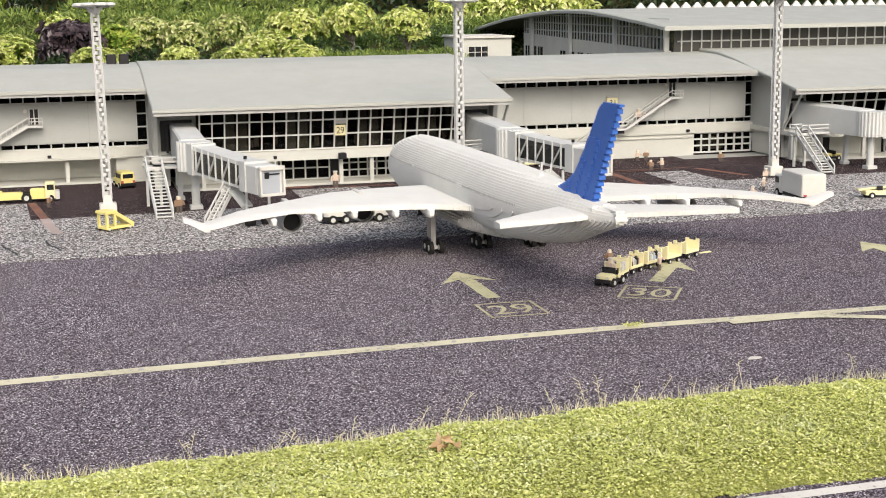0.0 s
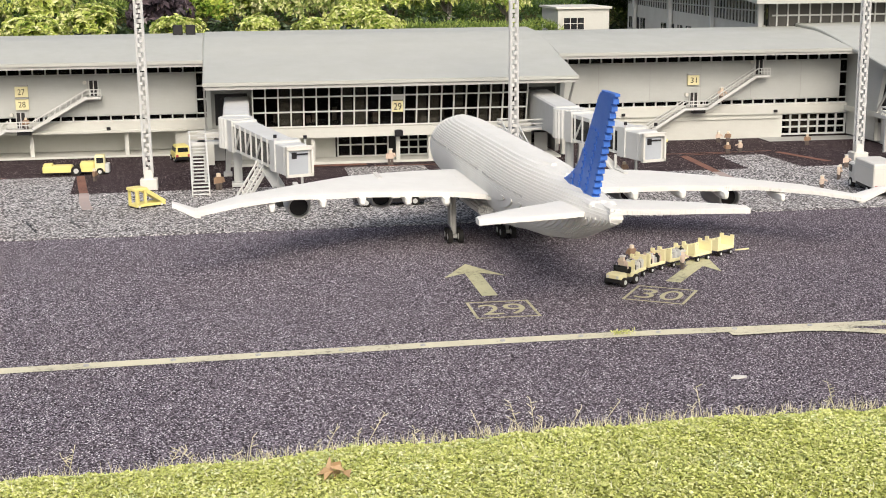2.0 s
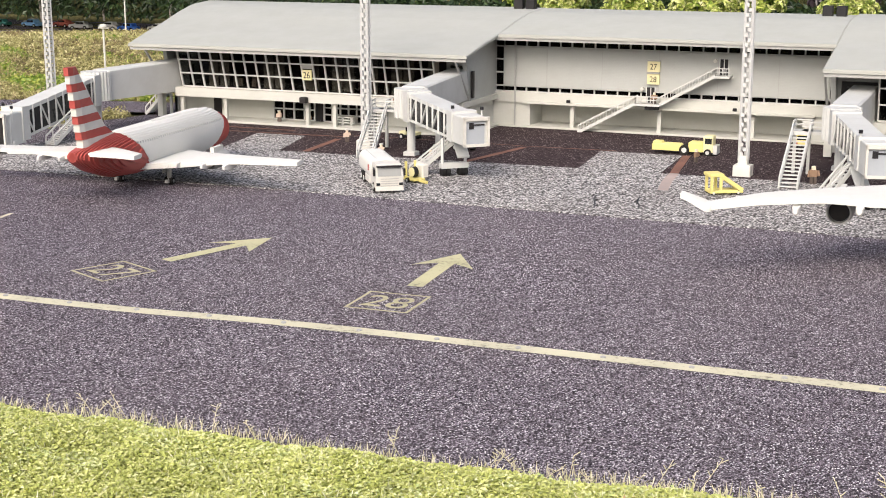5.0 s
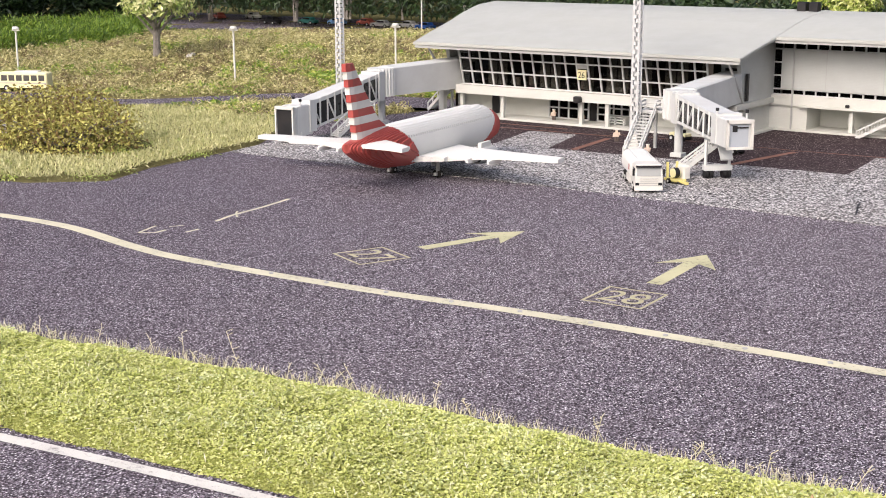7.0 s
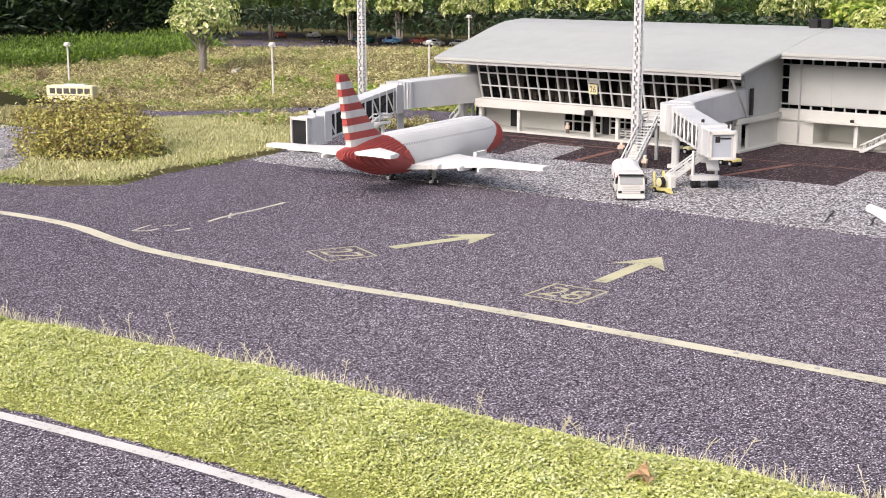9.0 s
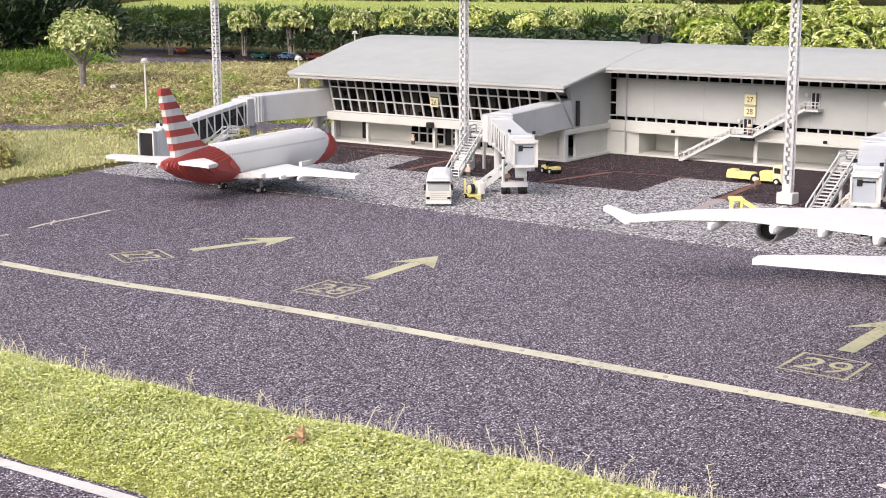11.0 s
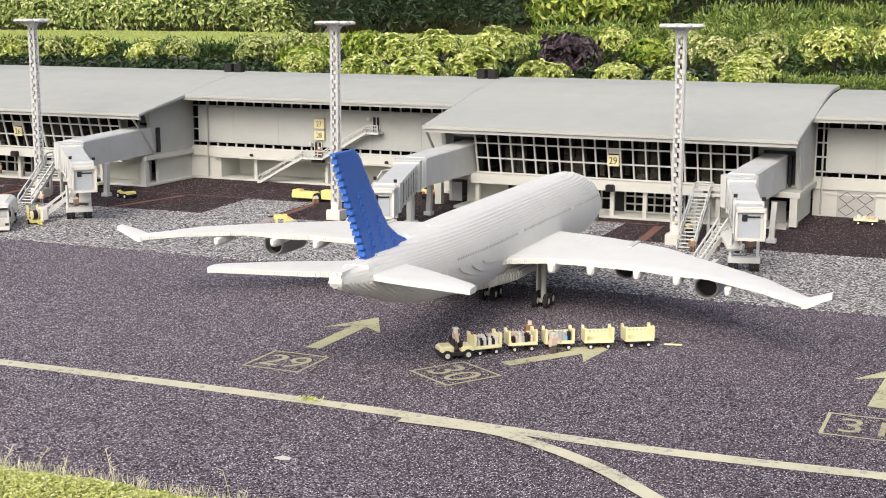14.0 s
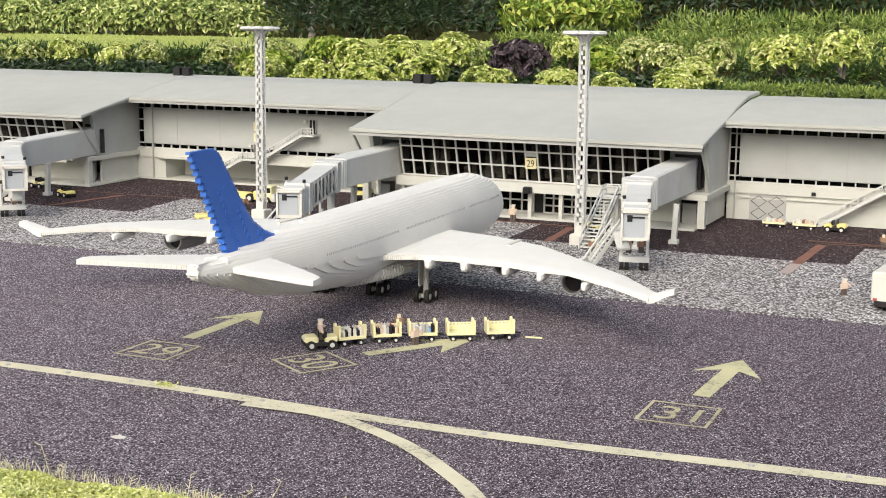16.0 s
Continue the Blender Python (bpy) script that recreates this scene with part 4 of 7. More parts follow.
def big_profile(y):
    rx = float(np.interp(y, [-2.0, -1.93, -1.8, -1.5, -1.1, -0.65, -0.4, 1.45, 1.65, 1.8, 1.93, 2.03, 2.09, 2.12], [0.028, 0.05, 0.084, 0.14, 0.195, 0.228, 0.232, 0.232, 0.222, 0.198, 0.158, 0.11, 0.07, 0.03]))
    top = float(np.interp(y, [-2.0, -1.93, -1.7, -1.3, -0.8, -0.4, 1.35, 1.6, 1.8, 1.95, 2.06, 2.12], [0.545, 0.55, 0.565, 0.592, 0.615, 0.622, 0.622, 0.610, 0.578, 0.525, 0.46, 0.40]))
    bot = float(np.interp(y, [-2.0, -1.93, -1.7, -1.4, -1.0, -0.55, 0.0, 1.6, 1.9, 2.05, 2.12], [0.482, 0.458, 0.392, 0.295, 0.225, 0.178, 0.160, 0.160, 0.20, 0.25, 0.31]))
    return rx, (top - bot) / 2, (top + bot) / 2


part("fuselage", courses(big_profile, -2.0, 2.12, 0.158, 0.63, lambda y, z: z > big_profile(y)[2] - 0.012), HULL, big, "white fuselage of stacked brick courses", mend=False)
part("keel", keel(big_profile, -2.0, 2.12), HULL, big, "white stepped belly of the fuselage", mend=False)
belly = lambda y: (float(np.interp(y, [-0.36, -0.25, -0.05, 0.5, 0.9, 1.05], [0.02, 0.16, 0.24, 0.25, 0.19, 0.02])), 0.07, 0.212)
part("wing_fairing", hull(belly, -0.36, 1.05, 0.142, 0.29), HULL, big, mend=False)
STATIONS = [(0.10, 0.80, -0.44, 0.345), (0.25, 0.745, -0.26, 0.352), (0.42, 0.69, -0.175, 0.354), (0.6, 0.635, -0.15, 0.356), (1.0, 0.344, -0.249, 0.376), (1.4, -0.085, -0.407, 0.386), (1.7, -0.358, -0.594, 0.382), (1.93, -0.60, -0.725, 0.359)]
for sg in (-1, 1):
    st_w = [(x, le, te - 0.02, z + 0.004 - 0.02 * sg * x) for x, le, te, z in STATIONS]
    w_ob = part("wing", wing(st_w, sg, thick=0.042), HULL, big, "white swept wing")
    part("winglet", wing([(1.90, -0.575, -0.715, 0.361 - 0.038 * sg), (1.94, -0.605, -0.735, 0.363 - 0.038 * sg), (2.09, -0.71, -0.765, 0.43 - 0.04 * sg)], sg, thick=0.16, step=0.03, saw=0.0), HULL, w_ob)
    for x in (0.47, 0.70, 0.98, 1.22, 1.52):
        z, te = (float(np.interp(x, [s_[0] for s_ in st_w], [s_[i_] for s_ in st_w])) for i_ in (3, 2))
        k_ = 1.0 - 0.2 * x
        part("flap_fairing", Solid().loft([[(sg * x + a * k * k_, te + d, z - 0.058 + b * k * k_) for a, b in ((-0.016, -0.036), (0.016, -0.036), (0.028, -0.012), (0.028, 0.03), (-0.028, 0.03), (-0.028, -0.012))] for d, k in ((-0.045, 0.55), (-0.03, 0.9), (0.04, 1.0), (0.18, 0.55))]), HULL, w_ob)
    engine(big, sg * 0.80, 0.36, 0.262 - 0.016 * sg, 0.08, 0.36)
    engine(big, sg * 1.34, 0.0, 0.268 - 0.028 * sg, 0.077, 0.33)
    part("tailplane", wing([(0.06, -1.40, -1.76, 0.51), (0.2, -1.51, -1.83, 0.516), (0.45, -1.73, -1.94, 0.53), (0.62, -1.89, -2.01, 0.538), (0.665, -1.94, -2.02, 0.538)], sg, thick=0.042), HULL, big, "white swept tailplane")
    gear(big, -0.37 if sg < 0 else 0.335, 0.07, 0.33, 0.042)
fin(big, [(0.545, -1.02, -1.70), (0.575, -1.17, -1.71), (0.62, -1.30, -1.735), (0.69, -1.42, -1.775), (0.80, -1.52, -1.84), (0.95, -1.64, -1.93), (1.06, -1.725, -1.995), (1.095, -1.78, -2.01)], 0.036, [(0.105, 0.64), (0.21, 0.42), (0.31, 0.19)], 0.036, BLUE)
part("tail_root", Solid().bevbox(-0.07, 0.07, -1.80, -1.40, 0.50, 0.555, 0.012), HULL, big)
for k, (w_, back) in enumerate(((0.022, -1.985), (0.03, -2.0), (0.034, -2.006), (0.034, -1.998), (0.03, -2.004), (0.024, -1.985))):
    part("tail_plate", Solid().box(-w_, w_, back, -1.80, 0.476 + 0.0131 * k, 0.488 + 0.0131 * k), HULL, big)
gear(big, -0.02, 0.14, 0.22, 0.042)
gear(big, 0.0, 1.55, 0.2, 0.03, ((-0.028, 0.0), (0.028, 0.0)))
pane_mesh = mesh_of("cabin_window", Solid().box(-0.012, 0.0015, 0, 0.0085, 0.0, 0.022), STEEL)
for sg in (-1, 1):
    y = -0.98
    while y < 1.72:
        if not (-0.08 < y < 0.02 or 0.98 < y < 1.06):
            rx, rz, zc = big_profile(y)
            w = rx * math.sqrt(max(0.0, 1 - ((0.452 - zc) / rz) ** 2))
            p = new("cabin_window", pane_mesh)
            p.parent = big
            p.matrix_basis = spot(sg * w, y + (0.0085 if sg < 0 else 0), 0.4375, 180 if sg < 0 else 0)
        y += 0.0215

small = thing("aircraft", -3.69, 8.80, 0, 7.0, "white and red brick-built airliner with striped tail fin", "aircraft")


def small_profile(y):
    rx = float(np.interp(y, [-1.03, -0.97, -0.85, -0.6, -0.3, 0.75, 0.95, 1.08, 1.17, 1.22], [0.03, 0.062, 0.10, 0.142, 0.165, 0.165, 0.148, 0.115, 0.07, 0.03]))
    top = float(np.interp(y, [-1.03, -0.8, -0.4, 0.7, 0.95, 1.12, 1.22], [0.355, 0.39, 0.425, 0.435, 0.415, 0.355, 0.27]))
    bot = float(np.interp(y, [-1.03, -0.85, -0.6, -0.3, 0.9, 1.12, 1.22], [0.29, 0.20, 0.125, 0.10, 0.10, 0.135, 0.19]))
    return rx, (top - bot) / 2, (top + bot) / 2


tail_red = lambda y, z: y < -0.38 - 0.9 * (z - 0.29)
nose_red = lambda y, z: y > 0.90 + 0.95 * (z - 0.25)
part("rear_hull", layers(small_profile, -1.03, 0.3, tail_red), RED, small, "red rear fuselage of brick courses", mend=False)
part("nose_hull", layers(small_profile, 0.5, 1.22, nose_red), RED, small, "red nose of brick courses", mend=False)
part("fuselage", courses(small_profile, -0.9, 1.2, 0.095, 0.445, lambda y, z: not tail_red(y, z) and not nose_red(y, z), dy=0.01), HULL, small, "white fuselage of brick courses", mend=False)
rows_f = [(0.37, -0.38, -0.93), (0.42, -0.52, -0.942), (0.46, -0.60, -0.955), (0.55, -0.68, -0.975), (0.70, -0.80, -1.01), (0.90, -0.94, -1.06)]
for k in range(10):
    za, zb = 0.37 + 0.053 * k, 0.37 + 0.053 * (k + 1)
    zs = [r[0] for r in rows_f]
    cut = [(z, float(np.interp(z, zs, [r[1] for r in rows_f])), float(np.interp(z, zs, [r[2] for r in rows_f]))) for z in (za, (za + zb) / 2, zb)]
    h_f = 0.024 - 0.0008 * k
    course = Solid().loft([[(-h_f, cut[0][2], z), (h_f, cut[0][2], z), (h_f * 1.4, cut[0][2] + 0.05, z), (h_f * 0.5, fr, z), (-h_f * 0.5, fr, z), (-h_f * 1.4, cut[0][2] + 0.05, z)] for z, fr in ((za, cut[0][1]), (zb, cut[2][1]))])
    part("fin_course", course, RED if k % 2 else WHITE, small, "red fin stripe" if k % 2 else "white fin stripe")
for sg in (-1, 1):
    w_ob = part("wing", wing([(0.08, 0.42, -0.34, 0.185), (0.3, 0.24, -0.27, 0.195), (0.8, -0.02, -0.24, 0.222), (1.27, -0.22, -0.33, 0.245)], sg), HULL, small, "white wing")
    for x in (0.36, 0.55, 0.72):
        part("flap_fairing", Solid().loft([[(sg * x + a * k, d, 0.175 + b * k) for a, b in ((-0.015, -0.022), (0.015, -0.022), (0.018, 0.02), (-0.018, 0.02))] for d, k in ((-0.31, 0.5), (-0.28, 0.9), (-0.18, 1.0), (-0.1, 0.6))]), HULL, w_ob)
    engine(small, sg * 0.42, 0.22, 0.14, 0.062, 0.26)
    part("tailplane", wing([(0.04, -0.62, -0.93, 0.345), (0.3, -0.82, -1.0, 0.355), (0.46, -0.95, -1.06, 0.36)], sg), HULL, small, "white tailplane")
    gear(small, sg * 0.20, -0.10, 0.15, 0.026, ((-0.018, 0), (0.018, 0)))
    y = -0.42
    while y < 0.9:
        rx, rz, zc = small_profile(y)
        w = rx * math.sqrt(max(0.0, 1 - ((0.335 - zc) / rz) ** 2))
        p = new("cabin_window", pane_mesh)
        p.parent = small
        p.matrix_basis = spot(sg * w, y + (0.0085 if sg < 0 else 0), 0.325, 180 if sg < 0 else 0)
        y += 0.032
gear(small, 0.0, 0.95, 0.15, 0.024, ((-0.016, 0), (0.016, 0)))


# ---- floodlight masts ----
def mast(x, y, height=1.59, rz=0.0):
    m_ob = thing("floodlight_mast", x, y, 0, rz, "tall pale grey lattice mast with lamp platform on white base", "mast", "floodlight masts")
    part("base", Solid().bevbox(-0.065, 0.065, -0.065, 0.065, 0.0, 0.085, 0.006).bevbox(-0.035, 0.035, -0.035, 0.035, 0.085, 0.15, 0.004), WHITE, m_ob, "white base block")
    a0, a1 = 0.028, 0.025
    legs = Solid()
    for sx in (-1, 1):
        for sy in (-1, 1):
            legs.bar((sx * a0, sy * a0, 0.12), (sx * a1, sy * a1, height), 0.014)
    part("leg_frame", legs, MASTWHITE, m_ob)
    lat = Solid()
    n = 40
    for k in range(n):
        u, v = k / n, (k + 1) / n
        za, zb = 0.15 + (height - 0.15) * u, 0.15 + (height - 0.15) * v
        a = a0 + (a1 - a0) * u
        s = 1 if k % 2 else -1
        # staggered half-width blocks on each face, as the girder bricks show
        lat.box(*sorted((0.0, s * a)), -a - 0.004, -a + 0.006, za, za + 0.74 * (zb - za))
        lat.box(*sorted((0.0, -s * a)), a - 0.006, a + 0.004, za, za + 0.74 * (zb - za))
        lat.box(-a - 0.004, -a + 0.006, *sorted((0.0, -s * a)), za, za + 0.74 * (zb - za))
        lat.box(a - 0.006, a + 0.004, *sorted((0.0, s * a)), za, za + 0.74 * (zb - za))
    part("lattice", lat, LATTICE, m_ob)
    head = Solid()
    head.loft([[(r * math.cos(2 * math.pi * i / 12), r * math.sin(2 * math.pi * i / 12), z) for i in range(12)] for z, r in ((height - 0.05, 0.034), (height - 0.012, 0.06), (height + 0.012, 0.085), (height + 0.022, 0.08))])
    part("platform", head, MASTWHITE, m_ob)
    for i in range(8):
        ang = 2 * math.pi * (i + 0.5) / 8
        c, d = math.cos(ang), math.sin(ang)
        part("lamp_arm", Solid().bar((0.05 * c, 0.05 * d, height - 0.004), (0.125 * c, 0.125 * d, height + 0.004), 0.02, 0.012), STEEL, m_ob)
        dish = [[(0.118 * c + r * math.cos(q), 0.118 * d + r * math.sin(q), height + z) for q in [2 * math.pi * j / 12 for j in range(12)]] for z, r in ((0.002, 0.036), (0.012, 0.052), (0.024, 0.05), (0.032, 0.036))]
        part("lamp", Solid().loft(dish), MASTWHITE, m_ob)
    return m_ob


first_mast = mast(0.18, 10.72)
first_mast.matrix_basis = spot(0.18, 10.72, 0, 0, -1.8, -0.7)
for x, y in ((3.04, 10.715), (-2.93, 10.76), (6.08, 10.95), (-7.45, 7.43), (-6.24, 10.9)):
    copy_thing(first_mast, spot(x, y))


# ---- stairs and jetways ----
def flight(st, p, q, width, steps, rail=0.07, mat=None):
    """A flight of steps in thing st from p up to q (local places)."""
    mat = mat or PALE
    p, q = Vector(p), Vector(q)
    d = q - p
    flat = Vector((d.x, d.y, 0)).normalized()
    side = Vector((-flat.y, flat.x, 0))
    for i in range(steps):
        o = p + d * ((i + 0.5) / steps)
        m = Matrix.Translation(o) @ Matrix.Rotation(math.atan2(flat.y, flat.x), 4, "Z")
        part("tread", Solid().box(-0.012, 0.012, -width / 2, width / 2, -0.004, 0.004, m), mat, st)
    for sg in (-1, 1):
        off = side * sg * width / 2
        part("stringer", Solid().bar(p + off, q + off, 0.01, 0.028), mat, st)
        part("handrail", Solid().bar(p + off + Vector((0, 0, rail)), q + off + Vector((0, 0, rail)), 0.011), mat, st)
        for i in range(5):
            o = p + off + d * (i / 4)
            part("baluster", Solid().bar(o, o + Vector((0, 0, rail)), 0.009), mat, st)


def boarding_stairs(foot, head, deck_to, label, width=0.125, z=0.315):
    st_b = thing("gate_stairs", foot[0], foot[1], 0, 0, label, "stairs", "gate stairs")
    h = Vector((head[0] - foot[0], head[1] - foot[1], z))
    flight(st_b, (0, 0, 0.01), h, width, 15)
    flat = Vector((h.x, h.y, 0)).normalized()
    side = Vector((-flat.y, flat.x, 0))
    e = Vector((deck_to[0] - foot[0], deck_to[1] - foot[1], z))
    deck = Solid()
    far = h + flat * 0.14
    deck.bar(h + flat * 0.0, far, width + 0.02, 0.02)
    deck.bar(h + flat * 0.07, e, 0.13, 0.02)
    part("deck", deck, PALE, st_b)
    for k in (0.045, 0.08):
        up = Vector((0, 0, k))
        for a, b in ((h + side * width / 2, far + side * width / 2), (h - side * width / 2, far - side * width / 2), (far + side * width / 2, far - side * width / 2), (h + flat * 0.01 - side * 0.0, e - flat * 0.06)):
            part("handrail", Solid().bar(a + up, b + up, 0.01), PALE, st_b)
    for a in (h + side * width / 2, h - side * width / 2, far + side * width / 2, far - side * width / 2):
        part("baluster", Solid().bar(a, a + Vector((0, 0, 0.085)), 0.011), PALE, st_b)
    for sg in (-1, 1):
        o = h + side * sg * width * 0.42 + flat * 0.05
        part("leg", Solid().bar((o.x, o.y, 0), (o.x, o.y, z), 0.022), PALE, st_b)


def jetway(a, b, c, label, z_b=(0.31, 0.54), z_c=(0.285, 0.475), legs=(), wheels=None, stair=None, open_head=False, turn=0.0, tail=0.32):
    """A passenger bridge: fixed corridor a-b, round pivot at b, glazed tunnel b-c, cab at c."""
    j = thing("jetway", b[0], b[1], 0, 0, label, "jetway", "jetways")
    A = Vector((a[0] - b[0], a[1] - b[1], 0))
    C = Vector((c[0] - b[0], c[1] - b[1], 0))
    w = 0.104
    z0, z1 = z_b
    da = A.normalized()
    na = Vector((-da.y, da.x, 0))
    ring = lambda o, ww, lo, hi: [o + na * ww + Vector((0, 0, lo)), o - na * ww + Vector((0, 0, lo)), o - na * ww + Vector((0, 0, hi - 0.012)), o - na * (ww - 0.014) + Vector((0, 0, hi)), o + na * (ww - 0.014) + Vector((0, 0, hi)), o + na * ww + Vector((0, 0, hi - 0.012))]
    part("corridor", Solid().loft([ring(da * 0.06, w, z0, z1 + 0.01), ring(A, w, z0, z1 + 0.035)]), PALE, j, "pale grey fixed corridor")
    for sd in (1, -1):
        o = A + na * sd * (w + 0.028)
        # solid black block in place of the shade beside the corridor
        part("gap_shade", Solid().bar(o - da * 0.07 + Vector((0, 0, z0 + 0.13)), o - da * 0.02 + Vector((0, 0, z0 + 0.13)), 0.02, 0.24), DARK, j, "black block standing in for the shaded gap beside the corridor")
    flute = [(r * math.cos(2 * math.pi * k / 96), r * math.sin(2 * math.pi * k / 96)) for k in range(96) for r in ((0.136 if k % 4 < 2 else 0.126),)]
    pivot = Solid().prism(flute, z0, z1)
    part("pivot", pivot, PALE, j, "ribbed round pivot")
    part("column", Solid().tube((0, 0, 0.03), (0, 0, z0), 0.034, 12).bevbox(-0.05, 0.05, -0.05, 0.05, 0, 0.035), PALE, j)
    d = C.normalized()
    n = Vector((-d.y, d.x, 0))
    L = C.length
    zc0, zc1 = z_c
    at_z = lambda u: (z0 + (zc0 - z0) * u, z1 - 0.012 + (zc1 - z1 + 0.012) * u)
    P = lambda u, side, z: d * (L * u) + n * side + Vector((0, 0, z))
    u0, u1 = 0.12 / L, 1 - 0.20 / L
    w2 = 0.086
    slabs = Solid()
    for f0, f1 in ((0.0, 0.09), (0.86, 1.0)):
        slabs.loft([[P(u, sd, at_z(u)[0] + (at_z(u)[1] - at_z(u)[0]) * q) for sd, q in ((w2, f0), (-w2, f0), (-w2, f1), (w2, f1))] for u in (u0, u1)])
    part("tunnel", slabs, PALE, j, "tunnel floor and roof")
    panes_n = max(3, int(L * (u1 - u0) / 0.115))
    for sd in (w2, -w2):
        for i in range(panes_n + 1):
            u = u0 + (u1 - u0) * i / panes_n
            lo, hi = at_z(u)
            part("truss_post", Solid().bar(P(u, sd, lo), P(u, sd, hi), 0.014, 0.012), PALE, j)
            if i % 2 and i < panes_n:
                u2 = u0 + (u1 - u0) * (i + 1) / panes_n
                part("truss_brace", Solid().bar(P(u, sd * 1.04, lo + 0.02), P(u2, sd * 1.04, at_z(u2)[1] - 0.03), 0.012, 0.009), PALE, j)
    for sd in (w2 * 0.93, -w2 * 0.93):
        g = Solid().loft([[P(u, sd + q, at_z(u)[0] + 0.02), P(u, sd - q, at_z(u)[0] + 0.02), P(u, sd - q, at_z(u)[1] - 0.03), P(u, sd + q, at_z(u)[1] - 0.03)] for u, q in ((u0, 0.003), (u1, 0.003))])
        part("tunnel_window", g, DARKGLASS, j, "smoked side window")
    for u, k in ((u0 + 0.03 / L, 1.18), (u1, 1.14)):
        lo, hi = at_z(u)
        part("collar", Solid().loft([[P(u + s_ / L, w2 * k * q1, lo - 0.012 if q2 < 0 else hi + 0.012) for q1, q2 in ((1, -1), (-1, -1), (-1, 1), (1, 1))] for s_ in (-0.05, 0.05)]), PALE, j)
    # cab, with bellows and a flat door or an open mouth
    m = Matrix.Translation(C) @ Matrix.Rotation(math.atan2(d.y, d.x) - math.pi / 2 + radians(turn), 4, "Z")
    cab = part("cab", Solid().bevbox(-0.088, 0.088, -0.20, 0.02, zc0 - 0.008, zc1 + 0.004, 0.008, m), PALE, j, "pale grey docking cab")
    for k in range(5):
        y = 0.022 + 0.012 * k
        part("bellow", Solid().box(-0.088 + 0.004 * (k % 2), 0.088 - 0.004 * (k % 2), y, y + 0.011, zc0 - 0.008, zc1 - 0.004 - 0.004 * (k % 2), m), PALE, cab)
    fr = Solid()
    for x0, x1, za, zb in ((-0.096, -0.082, zc0 - 0.012, zc1), (0.082, 0.096, zc0 - 0.012, zc1), (-0.096, 0.096, zc1 - 0.02, zc1 + 0.006), (-0.096, 0.096, zc0 - 0.014, zc0 + 0.004)):
        fr.box(x0, x1, 0.078, 0.108, za, zb, m)
    part("mouth_frame", fr, WHITE, cab)
    if open_head:
        # black sheet closes the mouth and stands in for the shade inside
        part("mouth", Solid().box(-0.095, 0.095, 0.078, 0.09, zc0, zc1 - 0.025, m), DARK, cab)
    else:
        part("door", Solid().box(-0.062, 0.082, 0.08, 0.09, zc0 + 0.004, zc1 - 0.03, m), plastic("door_grey_blue", (0.36, 0.39, 0.42), 0.4), cab, "flat grey-blue door")
        part("door_window", Solid().box(0.02, 0.055, 0.09, 0.094, zc0 + 0.11, zc0 + 0.155, m), DARK, cab)
        part("door_rail", Solid().box(-0.06, 0.04, 0.09, 0.096, zc1 - 0.055, zc1 - 0.045, m), DARK, cab)
    for x, y in ((-0.085, -0.02), (0.085, -0.16)):
        knob = Solid().tube(m @ Vector((x, y, zc1 - 0.06)), m @ Vector((x, y, zc1 + 0.045)), 0.006, 8)
        part("beacon_post", knob, PALE, j)
        part("beacon", Solid().tube(m @ Vector((x, y, zc1 + 0.04)), m @ Vector((x, y, zc1 + 0.062)), 0.013, 10), DARK, j)
    for lx, ly, lz in legs:
        part("leg", Solid().bar((lx - b[0], ly - b[1], 0.02), (lx - b[0] + 0.015, ly - b[1], z0 + lz), 0.04).bevbox(lx - b[0] - 0.035, lx - b[0] + 0.035, ly - b[1] - 0.035, ly - b[1] + 0.035, 0, 0.035), PALE, j)
    if wheels:
        wx, wy = wheels[0] - b[0], wheels[1] - b[1]
        mw = Matrix.Translation((wx, wy, 0)) @ Matrix.Rotation(math.atan2(d.y, d.x) - math.pi / 2, 4, "Z")
        part("wheel_beam", Solid().box(-0.105, 0.105, -0.03, 0.03, 0.062, 0.10, mw), PALE, j)
        part("wheel_frame", Solid().bar(mw @ Vector((-0.09, 0, 0.08)), mw @ Vector((-0.09, 0, zc0)), 0.018), PALE, j)
        part("wheel_frame", Solid().bar(mw @ Vector((0.09, 0, 0.08)), mw @ Vector((0.09, 0, zc0)), 0.018), PALE, j)
        for x in (-0.085, -0.05, 0.05, 0.085):
            part("wheel", Solid().tube(mw @ Vector((x - 0.014, 0, 0.036)), mw @ Vector((x + 0.014, 0, 0.036)), 0.036, 14), RUBBER, j)
    if stair:
        s0, s1 = stair
        flight(j, (s0[0] - b[0], s0[1] - b[1], 0.01), (s1[0] - b[0], s1[1] - b[1], zc0 - 0.01), 0.075, 12, 0.06)
        e = Vector((s1[0] - b[0], s1[1] - b[1], zc0 - 0.01))
        part("stair_deck", Solid().bar(e, e + (C - e) * 0.45, 0.09, 0.016), PALE, j)


jetway((-2.61, 12.0), (-2.46, 10.62), (-1.55, 9.66), "pale grey passenger bridge beside gate 26 with closed cab", legs=((-2.41, 11.05, 0.0),), wheels=(-1.77, 9.86), stair=((-2.05, 9.72), (-1.78, 9.95)))
jetway((0.875, 12.0), (0.86, 10.72), (1.245, 9.45), "pale grey passenger bridge beside gate 29 with closed cab", legs=((0.78, 11.25, 0.0),), wheels=(1.22, 9.75), stair=((0.86, 9.75), (1.05, 9.95)))
